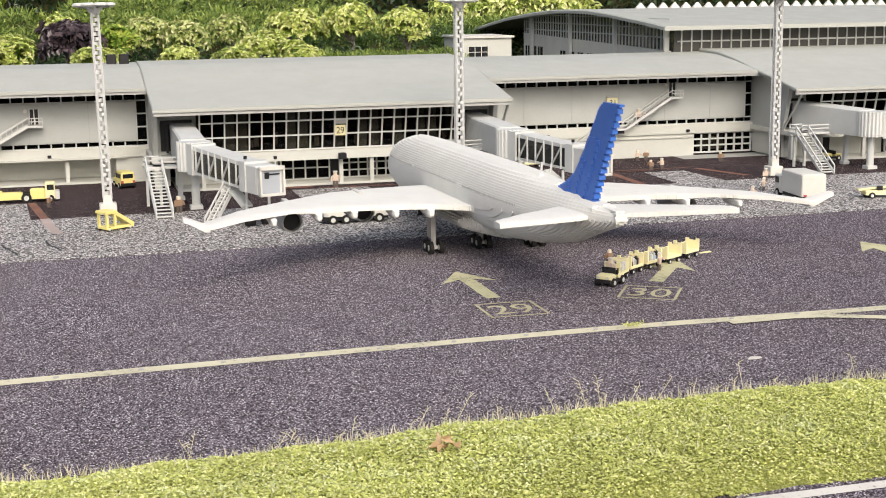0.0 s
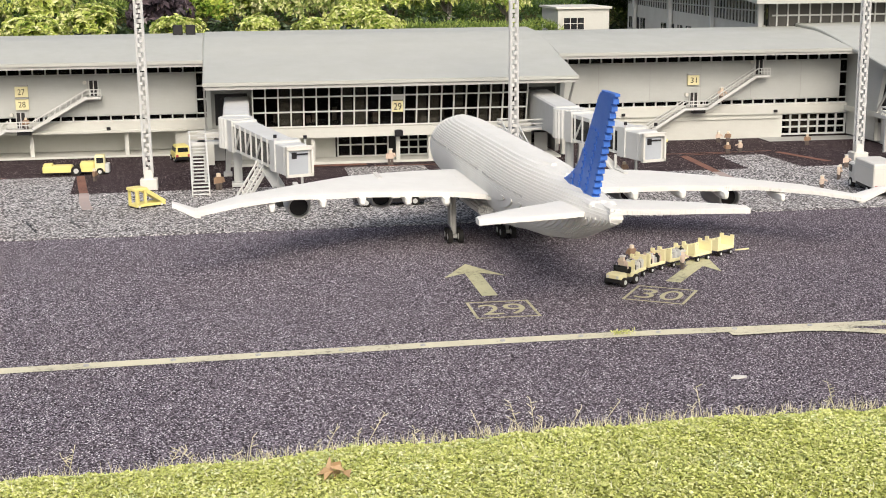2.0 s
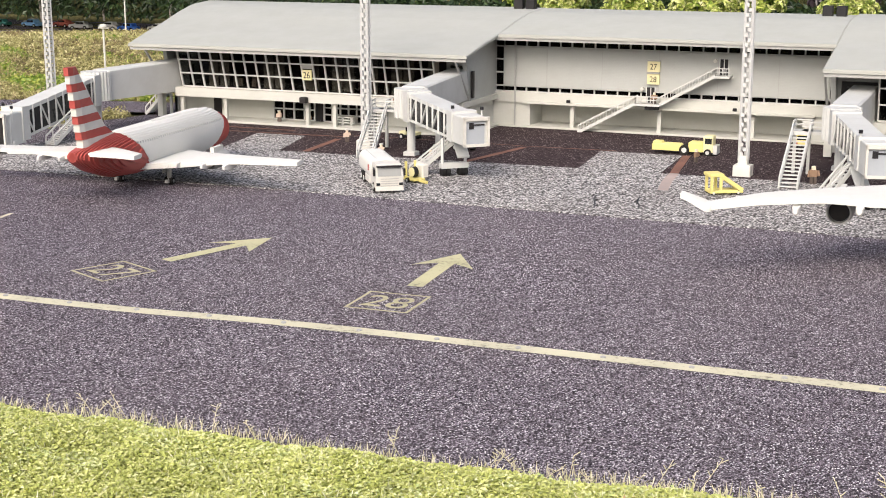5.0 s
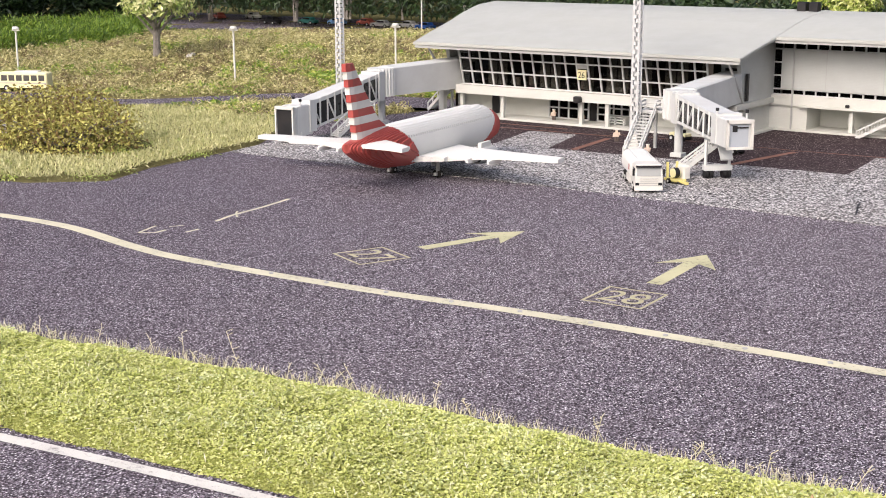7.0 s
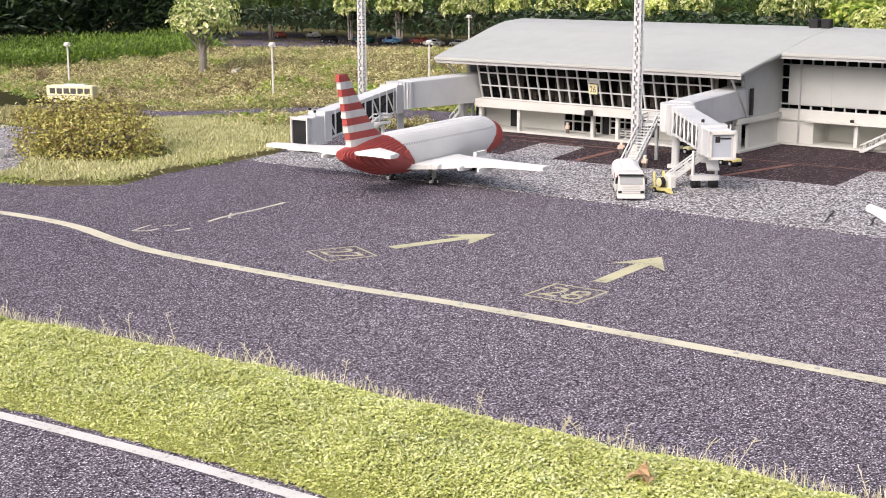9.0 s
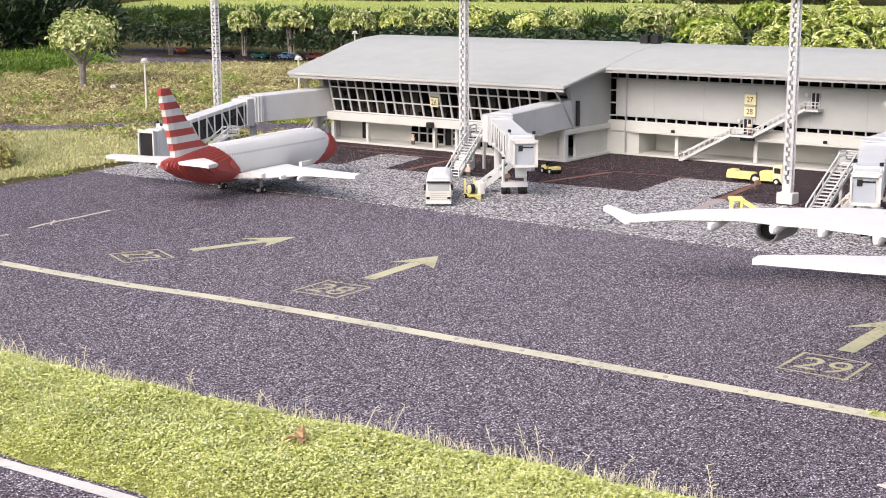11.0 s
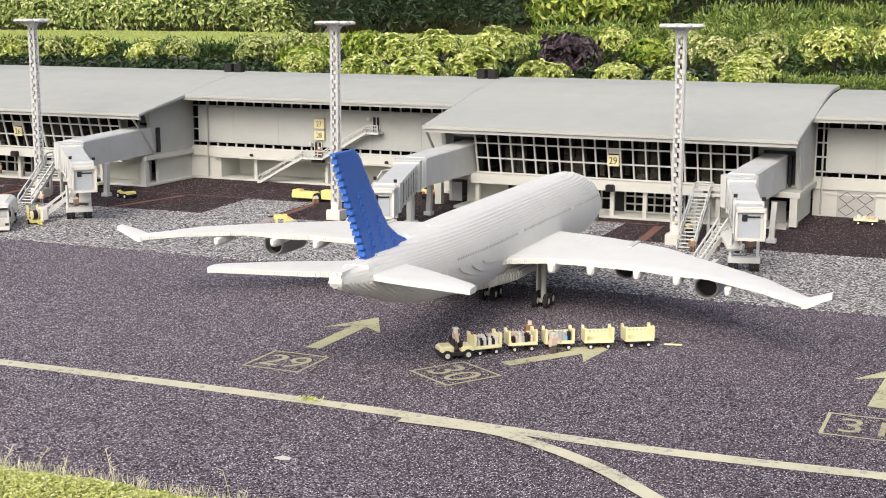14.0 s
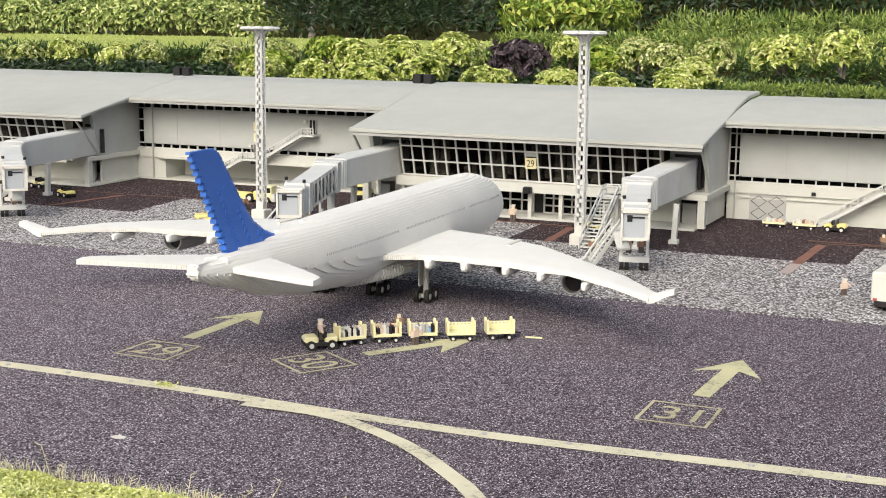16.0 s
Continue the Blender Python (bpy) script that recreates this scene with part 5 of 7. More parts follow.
jetway((3.52, 12.0), (3.50, 10.72), (3.80, 9.62), "pale grey passenger bridge beside the tall mast and gate 29", legs=((3.68, 11.08, 0.0),), wheels=(3.72, 9.88), stair=((3.42, 9.75), (3.55, 10.0)))
jetway((-5.51, 12.0), (-5.69, 10.85), (-5.52, 9.38), "pale grey passenger bridge sloping down beside the small airliner", z_b=(0.27, 0.53), z_c=(0.075, 0.325), legs=(), wheels=(-5.53, 9.42), open_head=True)
jetway((6.90, 12.0), (7.12, 11.02), (8.35, 10.3), "pale grey passenger bridge beside gate 32", legs=((7.1, 11.42, 0.0),), wheels=(8.2, 10.4))
boarding_stairs((-2.72, 10.30), (-2.86, 10.86), (-2.56, 10.95), "pale grey steps up to the gate 26 bridge")
boarding_stairs((0.582, 10.26), (0.556, 10.93), (0.80, 10.99), "pale grey steps up to the gate 29 bridge")
boarding_stairs((3.17, 10.50), (3.11, 11.22), (3.45, 11.35), "pale grey steps up to the second bridge of gate 29")
boarding_stairs((6.56, 10.82), (6.60, 11.36), (6.9, 11.45), "pale grey steps up to the gate 32 bridge")
boarding_stairs((-5.93, 11.97), (-5.68, 11.97), (-5.58, 11.97), "pale grey steps up the end of the gate 26 pier", 0.11, 0.26)
boarding_stairs((-5.44, 9.86), (-5.42, 10.2), (-5.5, 10.3), "pale grey steps beside the small airliner's bridge", 0.09, 0.2)


# ---- toy figures ----
def figure_mesh(arms, hat):
    s = Solid()
    for x in (-0.013, 0.013):
        s.bevbox(x - 0.011, x + 0.011, -0.012, 0.012, 0.0, 0.058, 0.003)
    s.bevbox(-0.026, 0.026, -0.015, 0.015, 0.056, 0.105, 0.004)
    for sg in (-1, 1):
        lift = arms if sg > 0 else -0.01
        s.bar((sg * 0.031, 0, 0.098), (sg * 0.035, -0.02 - lift, 0.062 + lift), 0.014)
    s.bevbox(-0.014, 0.014, -0.014, 0.014, 0.105, 0.132, 0.004)
    if hat:
        s.bevbox(-0.018, 0.018, -0.02, 0.016, 0.130, 0.141, 0.003)
    return s


FIGURE_LABELS = ("tan brick-built toy ground worker standing", "tan brick-built toy ground worker with cap")
fig_a = lone("toy_figure", figure_mesh(0.0, False), TAN, 0.71, 10.55, 0.003, 20, FIGURE_LABELS[0], "toy figure", "toy ground crew")
fig_b = lone("toy_figure", figure_mesh(0.02, True), plastic("light_tan_bricks", (0.64, 0.56, 0.48), 0.5, 0.2), 2.15, 11.57, 0.003, 0, FIGURE_LABELS[1], "toy figure", "toy ground crew")
for f_ob, coat in ((fig_a, plastic("brown_bricks", (0.26, 0.17, 0.11), 0.5, 0.2)), (fig_b, TAN)):
    for m in (coat, plastic("dark_trousers", (0.10, 0.08, 0.07), 0.5, 0.2), plastic("pale_head", (0.68, 0.58, 0.44), 0.4, 0.1), WHITE):
        f_ob.data.materials.append(m)
    for face in f_ob.data.polygons:
        h = face.center.z / UNIT
        face.material_index = 2 if h < 0.03 else 0 if h < 0.058 else 1 if h < 0.106 else 3 if h < 0.131 else 4
for k, (x, y, z, rz) in enumerate(((-3.27, 11.07, 0.003, 30), (-0.27, 11.16, 0.009, 70), (5.35, 12.35, 0.003, 10), (5.45, 12.36, 0.003, -30), (5.30, 11.66, 0.004, 200), (6.08, 12.0, 0.003, 0), (5.49, 10.05, 0.006, 60), (5.55, 10.15, 0.006, 240), (5.17, 9.64, 0.006, 40), (5.17, 11.62, 0.003, 180), (-4.38, 11.85, 0.023, 0), (-4.04, 11.80, 0.023, 20), (-2.63, 10.42, 0.006, 0), (-2.15, 10.3, 0.006, 50), (-2.0, 9.72, 0.006, 120), (3.24, 10.42, 0.006, 0), (3.4, 10.55, 0.006, 90), (3.74, 9.98, 0.11, 30), (3.66, 9.95, 0.11, -30), (-1.77, 9.98, 0.11, 0), (5.82, 10.62, 0.006, 0), (3.07, 7.53, 0.001, 200), (3.29, 7.28, 0.006, 60), (-2.79, 11.05, 0.325, 0))):
    copy_thing(fig_a if k % 2 else fig_b, spot(x, y, z, rz)).scale = (0.76, 0.76, 0.76)
copy_thing(fig_a, spot(-0.96, 12.49, 0.285)).scale = (0.76, 0.76, 0.76)
copy_thing(fig_b, spot(5.42, 12.49, 0.37))


# ---- vehicles ----
def wheel_pair(parent, y, half, r=0.026, w=0.022):
    for sg in (-1, 1):
        x = sg * half
        tyre = part("tyre", Solid().tube((x - w / 2, y, r), (x + w / 2, y, r), r, 14), RUBBER, parent)
        part("rim", Solid().tube((x + sg * w * 0.4, y, r), (x + sg * w * 0.62, y, r), r * 0.5, 10), PALE, tyre)


def baggage_tug(x, y, rz, mat, label):
    g = thing("baggage_tug", x, y, 0, rz, label, "baggage tug")
    part("chassis", Solid().bevbox(-0.05, 0.05, -0.085, 0.085, 0.022, 0.042, 0.004), DARK, g)
    part("bonnet", Solid().bevbox(-0.048, 0.048, 0.015, 0.088, 0.042, 0.072, 0.008), mat, g)
    part("bumper", Solid().box(-0.046, 0.046, 0.084, 0.094, 0.028, 0.046), DARK, g)
    part("rear_deck", Solid().bevbox(-0.048, 0.048, -0.088, -0.02, 0.042, 0.066, 0.005), mat, g)
    part("seat", Solid().box(-0.04, 0.04, -0.03, -0.015, 0.06, 0.095), DARK, g)
    part("windscreen", Solid().box(-0.042, 0.042, 0.012, 0.018, 0.07, 0.105), DARKGLASS, g)
    for sg in (-1, 1):
        part("headlight", Solid().tube((sg * 0.03, 0.086, 0.056), (sg * 0.03, 0.092, 0.056), 0.008, 8), WHITE, g)
    wheel_pair(g, 0.055, 0.047)
    wheel_pair(g, -0.055, 0.047)
    return g


def cart(x, y, rz, load, label):
    g = thing("baggage_cart", x, y, 0, rz, label, "baggage cart", "train of baggage carts")
    part("bed", Solid().bevbox(-0.055, 0.055, -0.088, 0.088, 0.040, 0.056, 0.003), CREAMY, g)
    for yy in (-0.088, 0.074):
        part("end_board", Solid().box(-0.055, 0.055, yy, yy + 0.014, 0.056, 0.115).box(-0.055, -0.03, yy, yy + 0.014, 0.115, 0.128).box(0.03, 0.055, yy, yy + 0.014, 0.115, 0.128), CREAMY, g)
    part("side_board", Solid().box(-0.055, -0.045, -0.074, 0.074, 0.056, 0.10), CREAMY, g)
    slots = Solid()
    for i in range(6):
        yy = -0.06 + 0.024 * i
        slots.box(-0.0448, -0.0435, yy - 0.006, yy + 0.006, 0.085, 0.094)
    part("slot", slots, STEEL, g)
    part("drawbar", Solid().bar((0, 0.088, 0.04), (0, 0.135, 0.035), 0.01), DARK, g)
    wheel_pair(g, 0.052, 0.048, 0.018, 0.016)
    wheel_pair(g, -0.052, 0.048, 0.018, 0.016)
    g.scale = (0.88, 0.88, 0.88)
    bpy.context.view_layer.update()
    r = random.Random(load * 7 + 1)
    if load:
        for i in range(14):
            lx, ly = (-0.022, 0.022)[i % 2] + r.uniform(-0.008, 0.008), -0.060 + 0.0092 * i
            h = r.uniform(0.022, 0.046)
            case = Solid().bevbox(-0.016, 0.016, -0.0085, 0.0085, 0, h, 0.003)
            case.bar((-0.006, 0, h), (-0.006, 0, h + 0.008), 0.003).bar((0.006, 0, h), (0.006, 0, h + 0.008), 0.003).bar((-0.007, 0, h + 0.008), (0.007, 0, h + 0.008), 0.003)
            m = g.matrix_basis @ spot(lx, ly, 0.057, r.uniform(-15, 15)) @ Matrix.Scale(1 / 0.88, 4)
            ob = lone("suitcase", case, r.choice((RED, DARK, DARK, WHITE, WHITE, TAN, PALE, STEEL) if load != 3 else (SKYB, PALE, WHITE, WHITE, DARK, STEEL)), label="small brick suitcase lying on a baggage cart", category="suitcase", group="suitcases on the carts")
            ob.matrix_basis = m
    return g


baggage_tug(2.86, 7.01, 131, CREAMY, "pale yellow open tug pulling the baggage carts")
driver = copy_thing(fig_b, spot(2.862, 7.012, 0.045, 131))
driver.scale = (0.8, 0.8, 0.8)
CARTS = ((2.962, 7.155, 137, 1), (3.108, 7.295, 127, 2), (3.273, 7.405, 122, 3), (3.453, 7.51, 121, 0), (3.633, 7.63, 123, 0))
for x, y, rz, load in CARTS:
    # each cart's side that faces the verge is open
    cart(x, y, rz + 180, load, "pale yellow baggage cart " + ("piled with small suitcases" if load else "standing empty") + " on the apron")
lone("tow_hook", Solid().bar((0, 0, 0.006), (0.09, 0.02, 0.006), 0.008), CREAMY, 3.76, 7.70, label="pale yellow drawbar lying on the apron", category="drawbar")
baggage_tug(-2.17, 11.03, 70, YELLOW, "yellow open tug parked under the gate 26 bridge")
baggage_tug(4.72, 12.24, 88 + 180, YELLOW, "yellow open tug parked by the terminal wall")


def flat_trailer(x, y, rz):
    g = thing("flat_trailer", x, y, 0, rz, "low pale flat trailer loaded with small parcels by the terminal wall", "trailer", "flat trailers")
    part("deck", Solid().bevbox(-0.05, 0.05, -0.095, 0.095, 0.034, 0.048, 0.003), CREAMY, g)
    part("rail", Solid().bar((-0.046, -0.09, 0.052), (0.046, -0.09, 0.052), 0.012).bar((-0.046, 0.09, 0.052), (0.046, 0.09, 0.052), 0.012), WHITE, g)
    part("drawbar", Solid().bar((0, 0.095, 0.036), (0, 0.135, 0.032), 0.009), DARK, g)
    wheel_pair(g, 0.055, 0.044, 0.017, 0.014)
    wheel_pair(g, -0.055, 0.044, 0.017, 0.014)
    r = random.Random(int(x * 100))
    for i in range(6):
        box = Solid().bevbox(-0.02, 0.02, -0.012, 0.012, 0, r.uniform(0.018, 0.034), 0.003)
        ob = lone("parcel", box, r.choice((TAN, WHITE, DULLBROWN, PALE)), label="small brick parcel lying on a flat trailer", category="parcel", group="parcels on the trailers")
        ob.matrix_basis = g.matrix_basis @ spot((-0.022, 0.022)[i % 2], -0.06 + 0.024 * i, 0.048, r.uniform(-12, 12))


for x in (4.22, 4.47):
    flat_trailer(x, 12.27, 90)
baggage_tug(-2.85, 11.45, 80, CREAMY, "pale yellow tug parked by the terminal ground floor")
baggage_tug(7.15, 11.75, 95, YELLOW, "yellow tug parked under the gate 32 bridge")
baggage_tug(2.95, 11.35, 60, YELLOW, "yellow tug parked behind the large airliner")


def tanker(x, y, rz):
    g = thing("fuel_tanker", x, y, 0, rz, "white brick-built fuel tanker parked on the chippings", "tanker truck")
    part("chassis", Solid().box(-0.07, 0.07, -0.36, 0.30, 0.03, 0.06), DARK, g)
    rings = []
    for yy, k in ((-0.36, 0.8), (-0.35, 0.95), (-0.33, 1.0), (0.13, 1.0), (0.15, 0.92)):
        ring = []
        for q in range(24):
            c, d = math.cos(6.2832 * q / 24), math.sin(6.2832 * q / 24)
            ring.append((0.102 * k * math.copysign(abs(c) ** 0.6, c), yy, 0.137 + 0.078 * k * math.copysign(abs(d) ** 0.7, d)))
        rings.append(ring)
    part("tank", Solid().loft(rings), HULL, g, "white rounded tank")
    for sg in (-1, 1):
        part("tank_rib", Solid().box(*sorted((sg * 0.05, sg * 0.056)), -0.33, 0.13, 0.205, 0.214), PALE, g)
        part("skirt", Solid().bevbox(*sorted((sg * 0.088, sg * 0.102)), -0.06, 0.12, 0.04, 0.09, 0.004), WHITE, g)
        part("side_mark", Solid().box(*sorted((sg * 0.101, sg * 0.1045)), 0.06, 0.085, 0.125, 0.165), RED, g, "small red mark")
    cab = part("cab", Solid().loft([[(a_ * 0.096 * k, yy, z) for a_, yy in ((-1, 0.16), (1, 0.16), (1, y1), (-1, y1))] for z, k, y1 in ((0.04, 1.0, 0.335), (0.115, 1.0, 0.335), (0.185, 0.95, 0.315), (0.20, 0.9, 0.30))]), WHITE, g)
    part("windscreen", Solid().loft([[(a_ * 0.082, yy, z) for a_, yy in ((-1, y0), (1, y0), (1, y0 + 0.006), (-1, y0 + 0.006))] for z, y0 in ((0.122, 0.332), (0.178, 0.316))]), plastic("dusty_windscreen", (0.30, 0.31, 0.30), 0.2, 0.2), cab, "dusty grey windscreen")
    part("visor", Solid().box(-0.088, 0.088, 0.305, 0.338, 0.182, 0.192), DARK, cab)
    for k in range(4):
        part("grille_bar", Solid().box(-0.062, 0.062, 0.335, 0.339, 0.054 + 0.016 * k, 0.058 + 0.016 * k), STEEL, cab)
    for sg in (-1, 1):
        part("side_window", Solid().box(*sorted((sg * 0.090, sg * 0.0975)), 0.23, 0.305, 0.122, 0.172), DARKGLASS, cab)
        part("mirror", Solid().box(*sorted((sg * 0.098, sg * 0.112)), 0.322, 0.332, 0.125, 0.17), DARK, cab)
        part("headlight", Solid().box(*sorted((sg * 0.066, sg * 0.092)), 0.334, 0.341, 0.058, 0.076), DARKGLASS, cab)
    part("bumper", Solid().bevbox(-0.098, 0.098, 0.325, 0.346, 0.022, 0.048, 0.004), WHITE, cab)
    for yy in (0.24, -0.15, -0.25):
        wheel_pair(g, yy, 0.082, 0.036, 0.03)


tanker(-2.09, 9.29, 216)


def box_truck(x, y, rz):
    g = thing("catering_truck", x, y, 0, rz, "white brick-built box truck parked by the mast", "box truck")
    part("chassis", Solid().box(-0.075, 0.075, -0.30, 0.25, 0.035, 0.07), DARK, g)
    part("body", Solid().bevbox(-0.10, 0.10, -0.30, 0.10, 0.07, 0.245, 0.008), WHITE, g, "white ribbed box body")
    part("body_rib", Solid().box(-0.102, 0.102, -0.302, 0.102, 0.205, 0.21), PALE, g)
    cab = part("cab", Solid().bevbox(-0.09, 0.09, 0.12, 0.26, 0.045, 0.19, 0.012), WHITE, g)
    part("windscreen", Solid().box(-0.08, 0.08, 0.258, 0.265, 0.115, 0.17), DARKGLASS, cab)
    for sg in (-1, 1):
        part("side_window", Solid().box(*sorted((sg * 0.086, sg * 0.093)), 0.17, 0.235, 0.12, 0.17), DARKGLASS, cab)
        part("tail_light", Solid().box(*sorted((sg * 0.06, sg * 0.085)), -0.304, -0.298, 0.072, 0.085), RED, g)
    for yy in (0.19, -0.17):
        wheel_pair(g, yy, 0.08, 0.038, 0.03)


box_truck(5.51, 9.53, -6)


def step_truck(x, y, rz):
    """Mobile steps: wheeled base, four posts, a deck and a flight that comes down to the front."""
    g = thing("boarding_steps", x, y, 0, rz, "yellow mobile boarding steps on small wheels", "mobile steps")
    part("base", Solid().bevbox(-0.06, 0.06, -0.11, 0.125, 0.018, 0.036, 0.004), YELLOW, g)
    for sx in (-1, 1):
        for yy in (-0.1, -0.035):
            part("post", Solid().bar((sx * 0.052, yy, 0.036), (sx * 0.052, yy, 0.132), 0.017), YELLOW, g)
        part("side_rail", Solid().bar((sx * 0.055, -0.03, 0.135), (sx * 0.055, 0.12, 0.036), 0.012, 0.026), YELLOW, g)
    part("deck", Solid().bevbox(-0.066, 0.066, -0.12, -0.015, 0.132, 0.152, 0.005), YELLOW, g)
    for i in range(6):
        part("tread", Solid().box(-0.05, 0.05, -0.02 + 0.023 * i, 0.002 + 0.023 * i, 0.118 - 0.0165 * i, 0.127 - 0.0165 * i), CREAMY, g)
    wheel_pair(g, 0.09, 0.052, 0.018, 0.014)
    wheel_pair(g, -0.085, 0.052, 0.018, 0.014)


step_truck(0.20, 9.92, -58)


def pushback(x, y, rz):
    g = thing("tow_truck", x, y, 0, rz, "yellow brick-built tow truck with flat trailer", "tow truck")
    part("trailer", Solid().bevbox(-0.055, 0.055, -0.30, -0.06, 0.03, 0.085, 0.01), YELLOW, g, "yellow trailer")
    part("rear_block", Solid().bevbox(-0.05, 0.05, -0.295, -0.22, 0.085, 0.10, 0.006), YELLOW, g)
    part("bonnet", Solid().bevbox(-0.055, 0.055, 0.0, 0.12, 0.03, 0.11, 0.01), YELLOW, g)
    cab = part("cab", Solid().bevbox(-0.055, 0.055, 0.12, 0.20, 0.03, 0.165, 0.008), CREAMY, g)
    part("cab_window", Solid().box(-0.0575, 0.0575, 0.135, 0.19, 0.10, 0.145), DARKGLASS, cab)
    part("bumper", Solid().bevbox(-0.055, 0.055, 0.2, 0.235, 0.02, 0.09), PALE, g)
    part("hitch", Solid().box(-0.02, 0.02, -0.06, 0.02, 0.03, 0.055), DARK, g)
    for yy, r in ((-0.03, 0.042), (0.16, 0.03)):
        wheel_pair(g, yy, 0.055, r, 0.026)


pushback(-0.42, 11.58, -90)


def van(x, y, rz, mat, label, name="van"):
    g = thing(name, x, y, 0, rz, label, name.replace("_", " "))
    part("body", Solid().bevbox(-0.075, 0.075, -0.15, 0.15, 0.035, 0.10, 0.012), mat, g)
    rings = [[(0.07 * k * a, yy, z) for a, yy in ((-1, y0), (1, y0), (1, y1), (-1, y1))] for z, k, y0, y1 in ((0.10, 1.0, -0.148, 0.09), (0.16, 0.9, -0.14, 0.05), (0.17, 0.82, -0.13, 0.04))]
    part("roof", Solid().loft(rings), mat, g)
    part("windows", Solid().box(-0.0715, 0.0715, -0.12, 0.05, 0.108, 0.148), DARKGLASS, g)
    part("windscreen", Solid().bar((0, 0.092, 0.108), (0, 0.058, 0.15), 0.11, 0.006), DARKGLASS, g)
    part("bumper", Solid().box(-0.076, 0.076, 0.145, 0.16, 0.03, 0.055), DARK, g)
    for sg in (-1, 1):
        part("headlight", Solid().box(*sorted((sg * 0.04, sg * 0.065)), 0.148, 0.153, 0.06, 0.08), WHITE, g)
        part("tail_light", Solid().box(*sorted((sg * 0.045, sg * 0.07)), -0.153, -0.148, 0.06, 0.085), RED, g)
    wheel_pair(g, 0.09, 0.07, 0.03)
    wheel_pair(g, -0.09, 0.07, 0.03)
    part("rear_window", Solid().box(-0.05, 0.05, -0.149, -0.142, 0.108, 0.15), DARKGLASS, g)
    part("rear_bumper", Solid().box(-0.076, 0.076, -0.158, -0.149, 0.03, 0.06), DARK, g)
    g.scale = (0.88, 0.88, 0.88)


van(0.37, 12.22, 12, YELLOW, "yellow brick-built van parked by the terminal")


def service_truck(x, y, rz, mat, label):
    g = thing("service_truck", x, y, 0, rz, label, "service truck")
    part("chassis", Solid().box(-0.065, 0.065, -0.26, 0.24, 0.03, 0.06), DARK, g)
    part("cab", Solid().bevbox(-0.07, 0.07, 0.12, 0.25, 0.05, 0.125, 0.012), mat, g)
    part("windscreen", Solid().box(-0.062, 0.062, 0.2, 0.253, 0.085, 0.115), DARKGLASS, g)
    part("tank", Solid().bevbox(-0.07, 0.07, -0.24, 0.08, 0.06, 0.13, 0.02), mat, g)
    part("hose_reel", Solid().tube((-0.07, 0.0, 0.13), (0.07, 0.0, 0.13), 0.035, 14), DARK, g)
    part("pump", Solid().bevbox(-0.05, 0.05, 0.09, 0.115, 0.06, 0.11), DARK, g)
    for yy in (0.17, -0.08, -0.18):
        wheel_pair(g, yy, 0.065, 0.036, 0.028)


service_truck(1.92, 9.66, -88, WHITE, "white service truck with dark hose reel under the wing")


def hose_cart(x, y, rz):
    g = thing("hydrant_cart", x, y, 0, rz, "yellow hydrant cart with dark hose reel", "hose cart")
    part("frame", Solid().box(-0.05, 0.05, -0.07, 0.07, 0.02, 0.035).bar((0, 0.07, 0.025), (0.0, 0.16, 0.02), 0.018), YELLOW, g)
    part("reel", Solid().tube((-0.024, 0.0, 0.075), (0.024, 0.0, 0.075), 0.034, 16), CREAMY, g)
    part("hose", Solid().tube((-0.017, 0.0, 0.075), (0.017, 0.0, 0.075), 0.038, 16), DARK, g)
    part("tank", Solid().bevbox(-0.10, -0.04, -0.06, 0.05, 0.035, 0.13, 0.01), WHITE, g)
    part("upright", Solid().bar((0.04, -0.04, 0.03), (0.04, -0.04, 0.15), 0.014).bar((-0.04, -0.04, 0.03), (-0.04, -0.04, 0.15), 0.014), YELLOW, g)
    wheel_pair(g, 0.0, 0.055, 0.02, 0.014)


hose_cart(-1.93, 9.50, -120)


def loader(x, y, rz):
    g = thing("belt_loader", x, y, 0, rz, "pale yellow belt loader with raised belt", "belt loader")
    part("chassis", Solid().bevbox(-0.055, 0.055, -0.15, 0.15, 0.03, 0.065, 0.006), CREAMY, g)
    part("belt_frame", Solid().bar((-0.01, -0.2, 0.07), (-0.01, 0.22, 0.11), 0.07, 0.016), CREAMY, g)
    part("belt", Solid().bar((-0.01, -0.19, 0.081), (-0.01, 0.21, 0.121), 0.055, 0.006), STEEL, g)
    part("seat", Solid().box(0.02, 0.05, -0.05, -0.01, 0.065, 0.10), DARK, g)
    part("bonnet", Solid().bevbox(0.01, 0.055, 0.05, 0.14, 0.065, 0.09), CREAMY, g)
    wheel_pair(g, 0.1, 0.055)
    wheel_pair(g, -0.1, 0.055)


loader(6.2, 9.42, -100)
lone("pallet_stack", Solid().box(-0.11, 0.11, -0.04, 0.04, 0.02, 0.03).box(-0.11, 0.11, -0.04, 0.04, 0.045, 0.055).box(-0.11, 0.11, -0.04, 0.04, 0.07, 0.08).box(-0.1, -0.08, -0.04, 0.04, 0, 0.08).box(0.08, 0.1, -0.04, 0.04, 0, 0.08).box(-0.01, 0.01, -0.04, 0.04, 0, 0.08), PALE, -3.72, 11.9, 0.022, label="pale grey slatted rack by the ground floor doors", category="rack")


